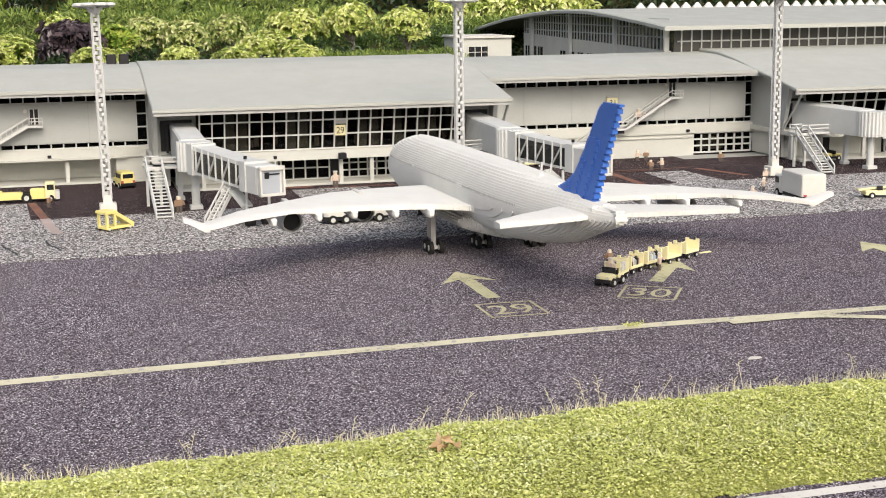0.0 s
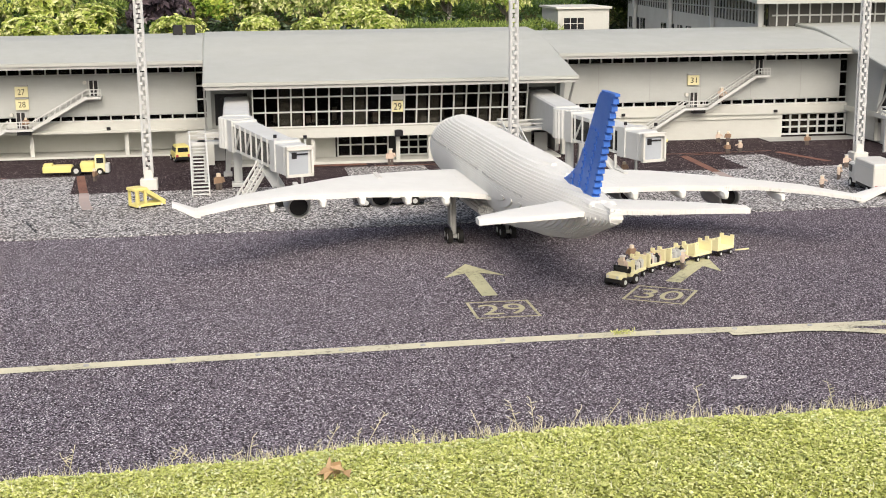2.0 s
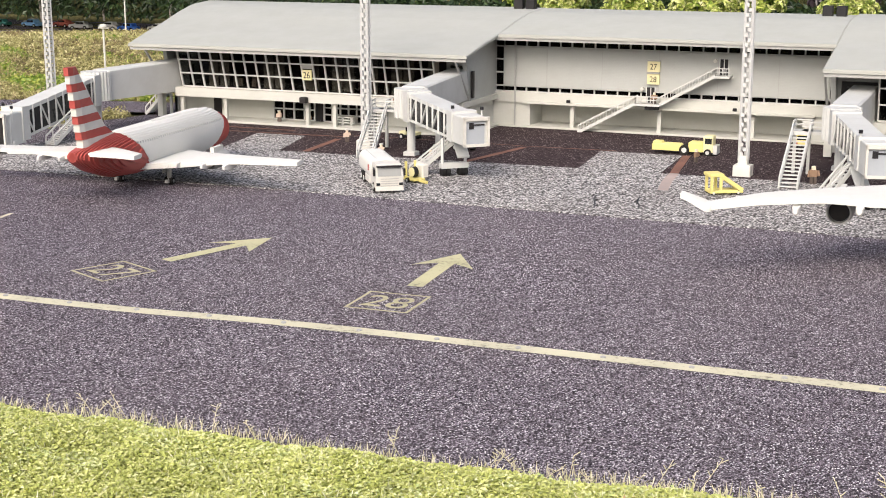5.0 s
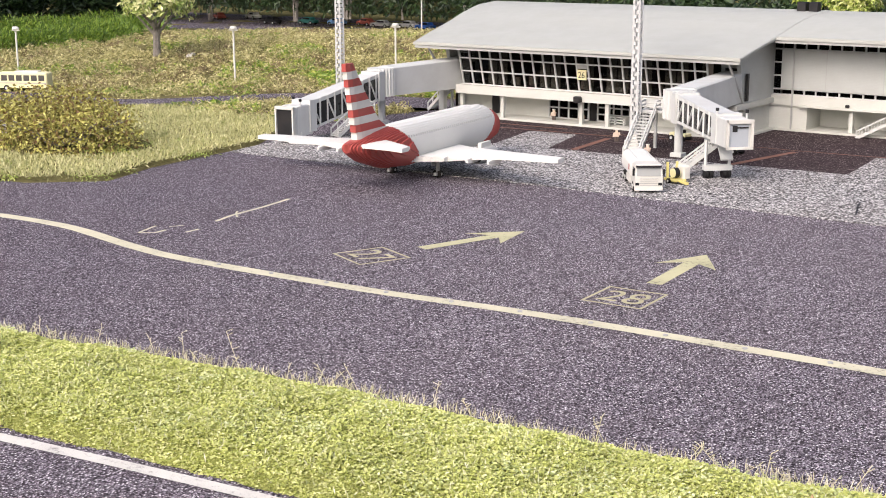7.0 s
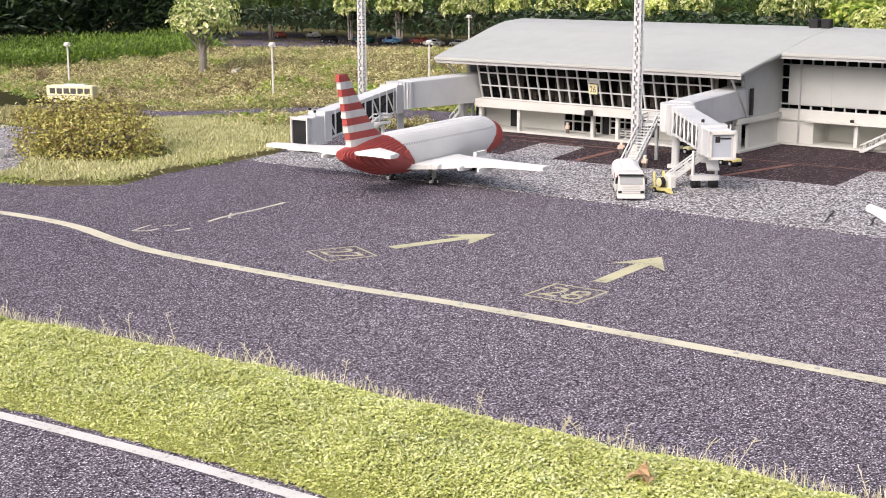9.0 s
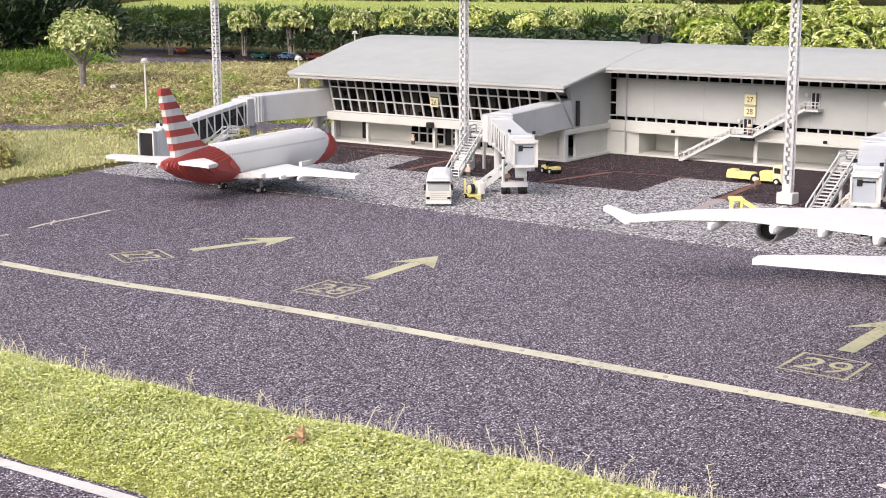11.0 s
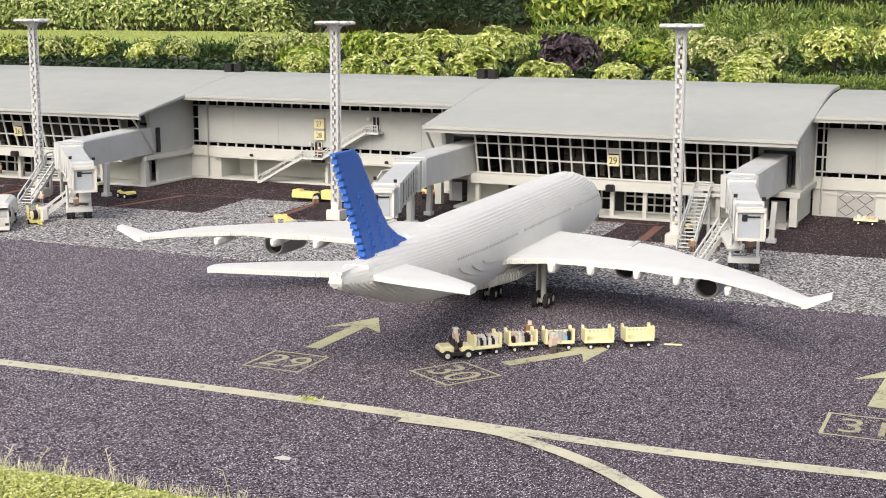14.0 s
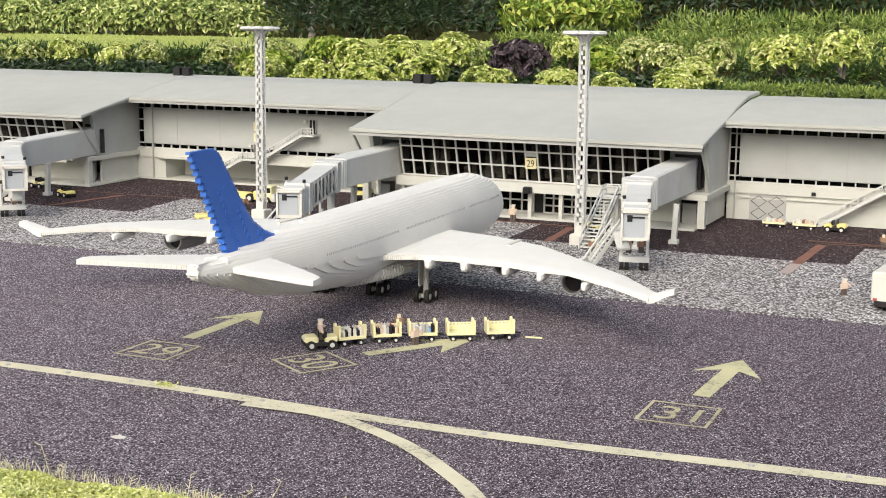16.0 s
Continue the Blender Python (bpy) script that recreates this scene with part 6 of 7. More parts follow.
def bus(x, y, rz):
    g = thing("airport_bus", x, y, 0.025, rz, "pale yellow brick-built bus on the service road", "bus")
    part("body", Solid().bevbox(-0.085, 0.085, -0.30, 0.30, 0.04, 0.215, 0.012), CREAMY, g)
    part("roof_unit", Solid().bevbox(-0.05, 0.05, -0.18, 0.1, 0.215, 0.23), WHITE, g)
    part("windscreen", Solid().box(-0.075, 0.075, 0.298, 0.305, 0.11, 0.19), DARKGLASS, g)
    for sg in (-1, 1):
        for k in range(6):
            yy = -0.27 + 0.09 * k
            part("window", Solid().box(*sorted((sg * 0.083, sg * 0.0875)), yy, yy + 0.07, 0.12, 0.185), DULLGLASS, g)
        part("skirt", Solid().box(*sorted((sg * 0.083, sg * 0.087)), -0.29, 0.29, 0.09, 0.1), STEEL, g)
    wheel_pair(g, 0.19, 0.078, 0.036)
    wheel_pair(g, -0.19, 0.078, 0.036)


bus(-10.75, 10.62, 118)


def car(x, y, z, rz, mat, label):
    g = thing("toy_car", x, y, z, rz, label, "toy car", "cars in the model car park")
    part("body", Solid().bevbox(-0.085, 0.085, -0.2, 0.2, 0.035, 0.09, 0.014), mat, g)
    part("cabin", Solid().loft([[(0.075 * k * a, yy, zz) for a, yy in ((-1, y0), (1, y0), (1, y1), (-1, y1))] for zz, k, y0, y1 in ((0.09, 1.0, -0.13, 0.1), (0.14, 0.85, -0.1, 0.05))]), mat, g)
    part("windows", Solid().box(-0.074, 0.074, -0.09, 0.06, 0.098, 0.13), DARKGLASS, g)
    wheel_pair(g, 0.12, 0.08, 0.034)
    wheel_pair(g, -0.12, 0.08, 0.034)


def lamp_post(x, y, z, h):
    g = thing("lamp_post", x, y, z, 0, "slim white model street lamp with round head", "street lamp", "street lamps")
    part("pole", Solid().tube((0, 0, 0), (0, 0, h), 0.012, 8), WHITE, g)
    part("foot", Solid().tube((0, 0, 0), (0, 0, 0.03), 0.03, 10), WHITE, g)
    part("lamp_head", Solid().loft([[(r * math.cos(2 * math.pi * i / 12), r * math.sin(2 * math.pi * i / 12), h + zz) for i in range(12)] for zz, r in ((-0.01, 0.03), (0.02, 0.045), (0.045, 0.03))]), WHITE, g)
    part("lamp_arm", Solid().bar((-0.07, 0, h + 0.0), (0.07, 0, h + 0.0), 0.012), WHITE, g)


# ---- main hall behind the terminal ----
hall = thing("main_hall", 6.3, 14.0, 0, 0, "large pale model hall with curved roof behind the terminal", "building")
HZ = [(-0.65, 1.292), (-0.3, 1.325), (0.93, 1.41), (1.63, 1.445), (2.8, 1.443), (3.6, 1.40), (4.64, 1.326), (5.98, 1.183), (7.26, 0.988)]


def hall_z(y):
    return float(np.interp(y, [p[0] for p in HZ], [p[1] for p in HZ]))


s = Solid()
rings = []
for i in range(30):
    y = -0.65 + 7.91 * i / 29
    z = hall_z(y)
    rings.append([(-0.22, y, z - 0.045), (14, y, z - 0.045), (14, y, z), (-0.2, y, z), (-0.22, y, z - 0.012)])
part("roof", s.loft(rings), ROOF, hall, "curved pale roof")
gab = Solid()
ya = [-0.33 + 4.88 * i / 40 for i in range(41)]
sill = lambda y: min(1.022 + 0.017 * y, hall_z(y) - 0.05)  # top of the white gable wall
gab.loft([[(-0.02, y, 0), (0.01, y, 0), (0.01, y, sill(y)), (-0.02, y, sill(y))] for y in ya])
part("gable_wall", gab, WHITE, hall)
part("gable_corner", Solid().box(0.0, 0.12, 4.55, 4.6, 0, 1.1), WHITE, hall)
mull = Solid()
glass = Solid()
for i in range(50):
    y = -0.3 + 4.84 * i / 49
    lo, hi = sill(y), hall_z(y) - 0.05
    if hi > lo + 0.02:
        mull.bar((-0.012, y, lo), (-0.012, y, hi), 0.014)
for y0, y1 in zip(ya, ya[1:]):
    if y1 < 4.56:
        glass.add([(0.012, y0, 0.9), (0.012, y1, 0.9), (0.012, y1, hall_z(y1) - 0.048), (0.012, y0, hall_z(y0) - 0.048)], [(0, 1, 2, 3)])
for z in (1.16, 1.26, 1.36):
    mull.bar((-0.012, -0.33, z), (-0.012, 4.5 if z < 1.3 else 3.4, z), 0.012)
part("gable_mullions", mull, PALE, hall)
part("gable_glass", glass, DARKGLASS, hall, "smoked gable glazing", mend=False)
for y in (-0.33, 1.1, 2.6, 4.1):
    part("gable_post", Solid().bar((-0.06, y, 0), (-0.06, y, hall_z(y) - 0.04), 0.045), PALE, hall)
for i in range(7):
    y = 1.9 + 0.32 * i if i < 4 else 3.75 + 0.26 * (i - 4)
    part("window", Solid().box(-0.028, -0.016, y, y + 0.18, 0.78, 0.905 if i < 4 else 0.93), DARKGLASS, hall)
    part("window_bar", Solid().box(-0.032, -0.029, y + 0.083, y + 0.097, 0.78, 0.905 if i < 4 else 0.93), WHITE, hall)
front = Solid()
for i in range(112):
    front.bar((0.1 + 0.119 * i, -0.392, 1.0), (0.1 + 0.119 * i, -0.392, 1.26), 0.014)
for z in (0.995, 1.12, 1.25):
    front.bar((0.05, -0.394, z), (13.5, -0.394, z), 0.016)
part("front_mullions", front, PALE, hall)
part("front_glass", Solid().box(0.02, 13.8, -0.38, -0.35, 0.985, 1.29), DULLGLASS, hall, "long band of smoked windows")
part("front_wall", Solid().box(0.0, 13.8, -0.40, -0.33, 0.0, 0.985), CREAM, hall)
point = mesh_of("roof_point", Solid().loft([[(-0.068, -0.03, 0), (0.068, -0.03, 0), (0.068, 0.03, 0), (-0.068, 0.03, 0)], [(-0.01, -0.01, 0.072), (0.01, -0.01, 0.072), (0.01, 0.01, 0.072), (-0.01, 0.01, 0.072)]]), WHITE)
fix(point)
for i in range(40):
    tip = new("roof_point", point)
    tip.parent = hall
    tip.matrix_basis = spot(1.05 + 0.165 * i, 2.9, 1.44)
hut = thing("roof_hut", 4.92, 17.0, 0, 0, "small white flat-roofed block with one window behind the terminal", "building")
part("wall", Solid().box(0, 0.66, 0, 0.9, 0, 1.09), CREAM, hut)
part("roof", Solid().box(-0.03, 0.69, -0.03, 0.93, 1.09, 1.115), WHITE, hut)
part("window", Solid().box(0.07, 0.33, -0.012, 0.0, 0.84, 0.98), DARKGLASS, hut)
for a_, b_, c_, d_ in ((0.06, 0.07, 0.83, 0.99), (0.33, 0.34, 0.83, 0.99), (0.153, 0.16, 0.84, 0.98), (0.24, 0.247, 0.84, 0.98)):
    part("window_bar", Solid().box(a_, b_, -0.02, -0.002, c_, d_), WHITE, hut)
part("window_bar", Solid().box(0.07, 0.33, -0.02, -0.0125, 0.907, 0.914), WHITE, hut)


# ---- planting ----
rng = np.random.default_rng(11)


def leaf_set(points, ups, length, width, curl=0.25, spread=0.7, blade=False, droop=0.5):
    """Many small folded leaves. Broad leaves face along ups, and hang a little; blades stand up along it."""
    n = len(points)
    ups = ups / (np.linalg.norm(ups, axis=1)[:, None] + 1e-9) + rng.normal(0, spread, (n, 3)) * (1.0 if blade else 0.6)
    ups /= np.linalg.norm(ups, axis=1)[:, None] + 1e-9
    other = rng.normal(0, 1, (n, 3)) - np.array((0, 0, 0.0 if blade else droop))
    if blade:
        d = ups
        side = np.cross(d, other)
        side /= np.linalg.norm(side, axis=1)[:, None] + 1e-9
        nor = np.cross(side, d)
    else:
        d = other - (other * ups).sum(1)[:, None] * ups
        d /= np.linalg.norm(d, axis=1)[:, None] + 1e-9
        side = np.cross(d, ups)
        nor = -ups
        d = d + 0.25 * ups
    L = (length * rng.uniform(0.65, 1.25, n))[:, None]
    W = (width * rng.uniform(0.7, 1.2, n))[:, None]
    mid = points + d * L * 0.5
    v = np.stack([points, mid + side * W / 2 - nor * W * curl, points + d * L + nor * L * 0.12, mid - side * W / 2 - nor * W * curl], axis=1).reshape(-1, 3)
    q = (np.arange(n)[:, None] * 4 + np.arange(4)[None, :])
    return v, q


def leaf_solid(v, q):
    s = Solid()
    s.v, s.f = [tuple(p) for p in v.tolist()], [tuple(p) for p in q.tolist()]
    return s


def ball(n, rx, ry, rz, inner=0.72, lumps=6, seed=0):
    """Points in the outer skin of an uneven crown, and their outward ways."""
    r = np.random.default_rng(seed)
    d = r.normal(0, 1, (n, 3))
    d /= np.linalg.norm(d, axis=1)[:, None]
    d[:, 2] = np.where(d[:, 2] < -0.45, -d[:, 2], d[:, 2])
    c = r.normal(0, 1, (lumps, 3))
    c /= np.linalg.norm(c, axis=1)[:, None]
    bulge = 1 + 0.34 * np.max(np.clip((d @ c.T - 0.62) / 0.38, 0, 1), axis=1) - 0.2
    rad = bulge * r.uniform(inner, 1.0, n)
    return d * rad[:, None] * np.array((rx, ry, rz)), d


def rosette_leaves(centres, ways, count, length, width, seed):
    """Ovate folded leaves that spread round each way and droop at the tip."""
    r = np.random.default_rng(seed)
    n = len(centres) * count
    c, w = np.repeat(centres, count, axis=0), np.repeat(ways, count, axis=0)
    w = w / np.linalg.norm(w, axis=1)[:, None]
    t = r.normal(0, 1, (n, 3))
    t -= (t * w).sum(1)[:, None] * w
    t /= np.linalg.norm(t, axis=1)[:, None]
    d = t + w * r.uniform(0.0, 0.8, n)[:, None] + np.array((0, 0, -0.1))
    d /= np.linalg.norm(d, axis=1)[:, None]
    side = np.cross(d, w)
    side /= np.linalg.norm(side, axis=1)[:, None] + 1e-9
    up = np.cross(side, d)
    L = (length * r.uniform(0.6, 1.2, n))[:, None]
    W = (width * r.uniform(0.75, 1.2, n))[:, None]
    o = c + d * L * 0.12
    rows = [o]
    for f, h, lift in ((0.32, 0.5, 0.10), (0.68, 0.42, 0.05)):
        rows += [o + d * L * f + side * W * h + up * (W * 0.22 + L * lift), o + d * L * f - side * W * h + up * (W * 0.22 + L * lift)]
    rows.append(o + d * L - up * L * 0.16)
    v = np.stack(rows, axis=1).reshape(-1, 3)
    k = np.arange(n)[:, None] * 6
    q = np.concatenate([k + np.array((0, 1, 3, 5)), k + np.array((0, 5, 4, 2))])
    return v, q


def shrub_kind(name, mat, leaf, label, seed, n=64, stem=0.55, width=0.52):
    """A shrub of unit crown on short stems, its leaves in rosettes, to be copied."""
    g = thing(name, 0, 0, -30, 0, label, "shrub", "shrubs behind the terminal")
    p, d = ball(n, 1, 1, 0.74, 0.72, 9, seed)
    v, q = rosette_leaves(p * 0.92, d + np.array((0, 0, 0.25)), 9, leaf, leaf * width, seed)
    part("crown", leaf_solid(v, q), mat, g, mend=False)
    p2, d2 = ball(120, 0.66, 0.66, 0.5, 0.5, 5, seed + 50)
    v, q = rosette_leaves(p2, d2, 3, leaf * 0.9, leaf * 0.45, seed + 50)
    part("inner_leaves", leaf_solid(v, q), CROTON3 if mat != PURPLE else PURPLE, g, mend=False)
    tr = Solid()
    r = random.Random(seed)
    for _ in range(3):
        a = r.uniform(0, 6.28)
        tr.tube((0.12 * math.cos(a), 0.12 * math.sin(a), -1.5), (0.2 * math.cos(a), 0.2 * math.sin(a), -0.3), 0.05, 7, 0.04)
    for _ in range(6):
        a = r.uniform(0, 6.28)
        tr.tube((0, 0, r.uniform(-0.7, -0.45)), (0.55 * math.cos(a), 0.55 * math.sin(a), r.uniform(-0.1, 0.3)), 0.04, 6, 0.015)
    part("trunk", tr, BARK, g)
    return g


KINDS = {
    "y": [shrub_kind("croton_shrub", CROTON, 0.21, "bright yellow-green leafy shrub on a short trunk", 1, 150), shrub_kind("croton_shrub", CROTON, 0.20, "bright yellow-green leafy shrub on a short trunk", 2, 160)],
    "v": [shrub_kind("variegated_shrub", CROTON2, 0.21, "variegated yellow and green shrub on a short trunk", 3, 140), shrub_kind("variegated_shrub", CROTON2, 0.20, "variegated yellow and green shrub on a short trunk", 4, 150)],
    "g": [shrub_kind("green_shrub", CROTON3, 0.25, "mid-green leafy shrub on a short trunk", 5, 110)],
    "p": [shrub_kind("purple_shrub", PURPLE, 0.25, "dark purple leafy shrub on a short trunk", 6, 110)],
}
made = random.Random(9)


def plant(kind, x, y, z, rx, rz_):
    src = KINDS[kind][made.randrange(len(KINDS[kind]))]
    ob = copy_thing(src, spot(x, y, z, made.uniform(0, 360)))
    ob.scale = (rx * 0.93 * made.uniform(0.9, 1.12), rx * 0.93 * made.uniform(0.9, 1.12), rz_ * 1.4 * made.uniform(0.92, 1.08))
    return ob


for kind, x, y, z, rx, rz_ in (
    ("v", -9.27, 18.6, 0.97, 0.36, 0.23), ("y", -8.65, 18.9, 1.01, 0.33, 0.24), ("y", -7.45, 18.6, 0.95, 0.33, 0.24), ("v", -6.81, 18.7, 0.99, 0.33, 0.25),
    ("v", -5.43, 18.6, 1.06, 0.35, 0.25), ("v", -4.84, 18.8, 1.13, 0.30, 0.22), ("v", -4.36, 18.6, 1.12, 0.28, 0.22), ("g", -3.75, 18.9, 1.15, 0.33, 0.24), ("y", -3.1, 18.6, 1.07, 0.41, 0.24),
    ("y", -2.39, 18.6, 1.15, 0.40, 0.25), ("y", -1.49, 18.4, 1.17, 0.44, 0.27), ("g", 0.62, 18.6, 1.10, 0.37, 0.24), ("v", 1.0, 18.9, 1.16, 0.34, 0.25), ("v", 1.52, 18.5, 1.13, 0.36, 0.24), ("v", 2.12, 18.7, 1.16, 0.36, 0.25),
    ("y", 3.0, 18.6, 1.21, 0.45, 0.29), ("y", 3.75, 18.6, 1.26, 0.40, 0.28), ("y", 4.6, 18.8, 1.2, 0.4, 0.28),
    ("p", 0.03, 17.1, 1.13, 0.42, 0.29), ("y", -2.83, 15.6, 1.00, 0.33, 0.18), ("y", -2.01, 15.5, 0.99, 0.34, 0.18), ("y", -1.26, 15.4, 0.98, 0.40, 0.18), ("y", -0.68, 15.8, 1.05, 0.40, 0.22),
    ("y", 0.29, 15.4, 0.97, 0.30, 0.17), ("y", 1.16, 15.4, 0.97, 0.29, 0.17), ("y", 1.78, 15.4, 0.95, 0.31, 0.15), ("y", 2.50, 15.4, 0.99, 0.31, 0.16), ("y", -0.1, 19.4, 1.2, 0.35, 0.22),
    ("v", -14.64, 19.6, 0.86, 0.39, 0.28), ("v", -13.38, 19.6, 0.90, 0.45, 0.28), ("v", -12.2, 19.7, 0.87, 0.29, 0.26), ("v", -11.66, 19.6, 0.93, 0.28, 0.24), ("y", -10.6, 19.3, 0.95, 0.33, 0.24),
    ("v", -17.83, 20.6, 0.78, 0.39, 0.31), ("v", -20.5, 19.5, 1.1, 0.7, 0.5), ("g", -3.6, 16.9, 1.0, 0.36, 0.24), ("y", 2.3, 16.9, 1.03, 0.34, 0.2),
):
    plant(kind, x, y, z, rx, rz_)


def leafy_stuff(name, mat, points, ups, length, width, label, category="plants", spread=0.6, curl=0.25, blade=False):
    v, q = leaf_set(points, ups, length, width, curl, spread, blade)
    return lone(name, leaf_solid(v, q), mat, label=label, category=category, kind="stuff", mend=False)


def ground_points(n, x0, x1, y0, y1, keep=None, lift=0.0):
    p = np.empty((n, 3))
    p[:, 0], p[:, 1] = rng.uniform(x0, x1, n), rng.uniform(y0, y1, n)
    if keep is not None:
        p = p[[keep(x, y) for x, y, _ in p]]
    p[:, 2] = [bank_height(x, y) - 0.012 + lift for x, y, _ in p]
    return p


UP = np.array((0.0, 0.0, 1.0))
# the verge: a low mound of bright creeping plants between the two strips of asphalt
far_edge = lambda x: float(np.interp(x, [-9, -5, -2.95, -1.9, -0.72, 0.3, 1.8, 3.3, 12], [3.15, 3.90, 4.225, 4.385, 4.53, 4.565, 4.745, 4.785, 4.95]))
near_edge = lambda x: float(np.interp(x, [-9, -3.5, -1.73, -0.88, -0.15, 1.2, 2.53, 5, 12], [2.42, 3.24, 3.49, 3.60, 3.675, 3.75, 3.775, 3.83, 3.87]))


def verge_z(x, y):
    a, b = near_edge(x), far_edge(x)
    u = min(max((y - a) / (b - a), 0.0), 1.0)
    return 0.078 * (1 - (2 * u - 1) ** 4) + 0.022 * noise.noise(Vector((x * 3, y * 3, 0))) + 0.012 * noise.noise(Vector((x * 11, y * 11, 3)))


s = Solid()
xs_v = [-9 + 0.06 * i for i in range(301)]
m_v = 22
for x in xs_v:
    a, b = near_edge(x), far_edge(x)
    for j in range(m_v + 1):
        u = j / m_v
        y = a + (b - a) * u + (0.03 * noise.noise(Vector((x * 6, u, 0))) if 0 < j < m_v else 0.05 * noise.noise(Vector((x * 5, j, 0))))
        s.v.append((x, y, -0.01 if j in (0, m_v) else verge_z(x, y)))
s.f = [(i * (m_v + 1) + j, (i + 1) * (m_v + 1) + j, (i + 1) * (m_v + 1) + j + 1, i * (m_v + 1) + j + 1) for i in range(300) for j in range(m_v)]
lone("grass_verge", s, TURF, label="low mound of turf between the two strips of asphalt", category="verge", kind="structure", smooth=True, mend=False)
n = 380000
px = rng.uniform(-4.6, 6.2, n)
uu = rng.uniform(0.0, 1.0, n)
pts = np.array([(x, near_edge(x) + (far_edge(x) - near_edge(x)) * u, 0) for x, u in zip(px, uu)])
pts[:, 2] = [verge_z(x, y) - 0.004 for x, y, _ in pts]
pts[:, 2] += rng.uniform(0, 1, n) ** 2 * 0.02 * np.minimum(1, 6 * np.minimum(uu, 1 - uu))
leafy_stuff("verge_plants", MOSS, pts, np.tile(UP, (n, 1)), 0.0150, 0.0115, "dense bright yellow-green creeping plants covering the verge", "ground cover", 0.45)
n = 4600
px = rng.uniform(-4.6, 6.2, n)
pts = np.array([(x, far_edge(x) - abs(rng.normal(0, 0.06)), 0.02) for x in px])
leafy_stuff("grass_stalks", STRAW, pts, np.tile(UP * 2.2, (n, 1)), 0.055, 0.0034, "thin straw-coloured grass stalks along the verge's edge", "grass", 0.35, blade=True)
s = Solid()
r = random.Random(21)
for _ in range(110):
    x = r.uniform(-4.6, 6.2)
    y = far_edge(x) - r.uniform(0, 0.1)
    h = r.uniform(0.05, 0.10) if r.random() < 0.75 else r.uniform(0.10, 0.17)
    lean = r.uniform(-0.09, 0.09)
    s.bar((x, y, 0.02), (x + lean, y, 0.02 + h), 0.0018)
    for k in range(5):
        u = 0.6 + 0.1 * k
        s.bar((x + lean * u, y, 0.02 + h * u), (x + lean * u + r.uniform(-0.025, 0.025), y + r.uniform(-0.02, 0.02), 0.03 + h * u), 0.002)
lone("seed_heads", s, STRAW, label="tall grass stalks gone to seed along the verge's edge", category="grass", kind="stuff", mend=False)
n = 13000
px, uu = rng.uniform(-4.6, 6.2, n), rng.uniform(0.02, 0.98, n)
pts = np.array([(x, near_edge(x) + (far_edge(x) - near_edge(x)) * u, 0) for x, u in zip(px, uu)])
pts = pts[[noise.noise(Vector((x * 1.7, y * 2.5, 4))) > -0.12 for x, y, _ in pts]]
pts[:, 2] = [verge_z(x, y) for x, y, _ in pts]
leafy_stuff("verge_grass", VERGEBLADE, pts, np.tile(UP, (len(pts), 1)), 0.036, 0.004, "fine grass blades growing through the verge plants", "grass", 0.9, blade=True)
r = np.random.default_rng(61)
spots_v = []
for _ in range(150):
    x, u = r.uniform(-4.6, 6.2), r.uniform(0.08, 0.92)
    y = near_edge(x) + (far_edge(x) - near_edge(x)) * u
    for _ in range(int(r.uniform(16, 46))):
        a_, b_ = x + r.normal(0, 0.045), y + r.normal(0, 0.035)
        spots_v.append((a_, b_, verge_z(a_, b_) + r.uniform(0.008, 0.024)))
pts = np.array(spots_v)
leafy_stuff("clover_patches", CLOVER, pts, np.tile(UP, (len(pts), 1)), 0.014, 0.013, "patches of paler round-leaved weeds in the verge", "ground cover", 0.35)
for x, y in ((1.131, 4.254),):
    p, d = ball(9, 0.05, 0.035, 0.02, 0.5, 3, 77)
    v, q = leaf_set(p, d, 0.06, 0.035, 0.35, 0.6)
    lone("dead_leaf", leaf_solid(v, q), DEADLEAF, x, y, verge_z(x, y) + 0.02, label="dry curled brown leaf lying on the verge", category="dead leaf", mend=False)
p, d = ball(70, 0.08, 0.028, 0.008, 0.3, 3, 5)
v, q = leaf_set(p, d + UP, 0.02, 0.008, 0.2, 0.9)
for x, y in ((2.58, 6.03), (-0.95, 3.1)):
    lone("weed_tuft", leaf_solid(v + np.array((0, 0, 0.008)), q), MOSS, x, y, 0.004, label="small weed tuft growing through the asphalt", category="weed", mend=False)

# dry turf on the left, with a service road across it
road_pts = [(-16, 10.0), (-13, 10.08), (-11.3, 10.14), (-9.6, 10.2), (-8.8, 10.45), (-8.35, 11.0), (-7.95, 11.7), (-7.3, 12.1), (-6.5, 12.25), (-5.6, 12.45)]


def road_gap(x, y):
    """Distance to the middle of the service road."""
    best = 9.0
    for (ax, ay), (bx, by) in zip(road_pts, road_pts[1:]):
        u = min(max(((x - ax) * (bx - ax) + (y - ay) * (by - ay)) / ((bx - ax) ** 2 + (by - ay) ** 2), 0.0), 1.0)
        best = min(best, math.hypot(x - ax - u * (bx - ax), y - ay - u * (by - ay)))
    return best


def in_pit(x, y):
    """The bed of chippings round the mast beyond the turf's tip."""
    return x < -6.5 and y < 8.9 and y < 6.95 + 0.88 * (-6.45 - x)


def left_edge(y):
    return float(np.interp(y, [5.2, 6.7, 6.8, 7.2, 7.8, 9.1, 10.4, 11.6, 14.2, 30], [-8.5, -6.35, -5.85, -5.45, -5.6, -5.75, -6.4, -6.1, -5.6, -6.2]))


def on_left(x, y):
    return x < left_edge(y) and not in_pit(x, y)


s = Solid()
nx, ny = 150, 130
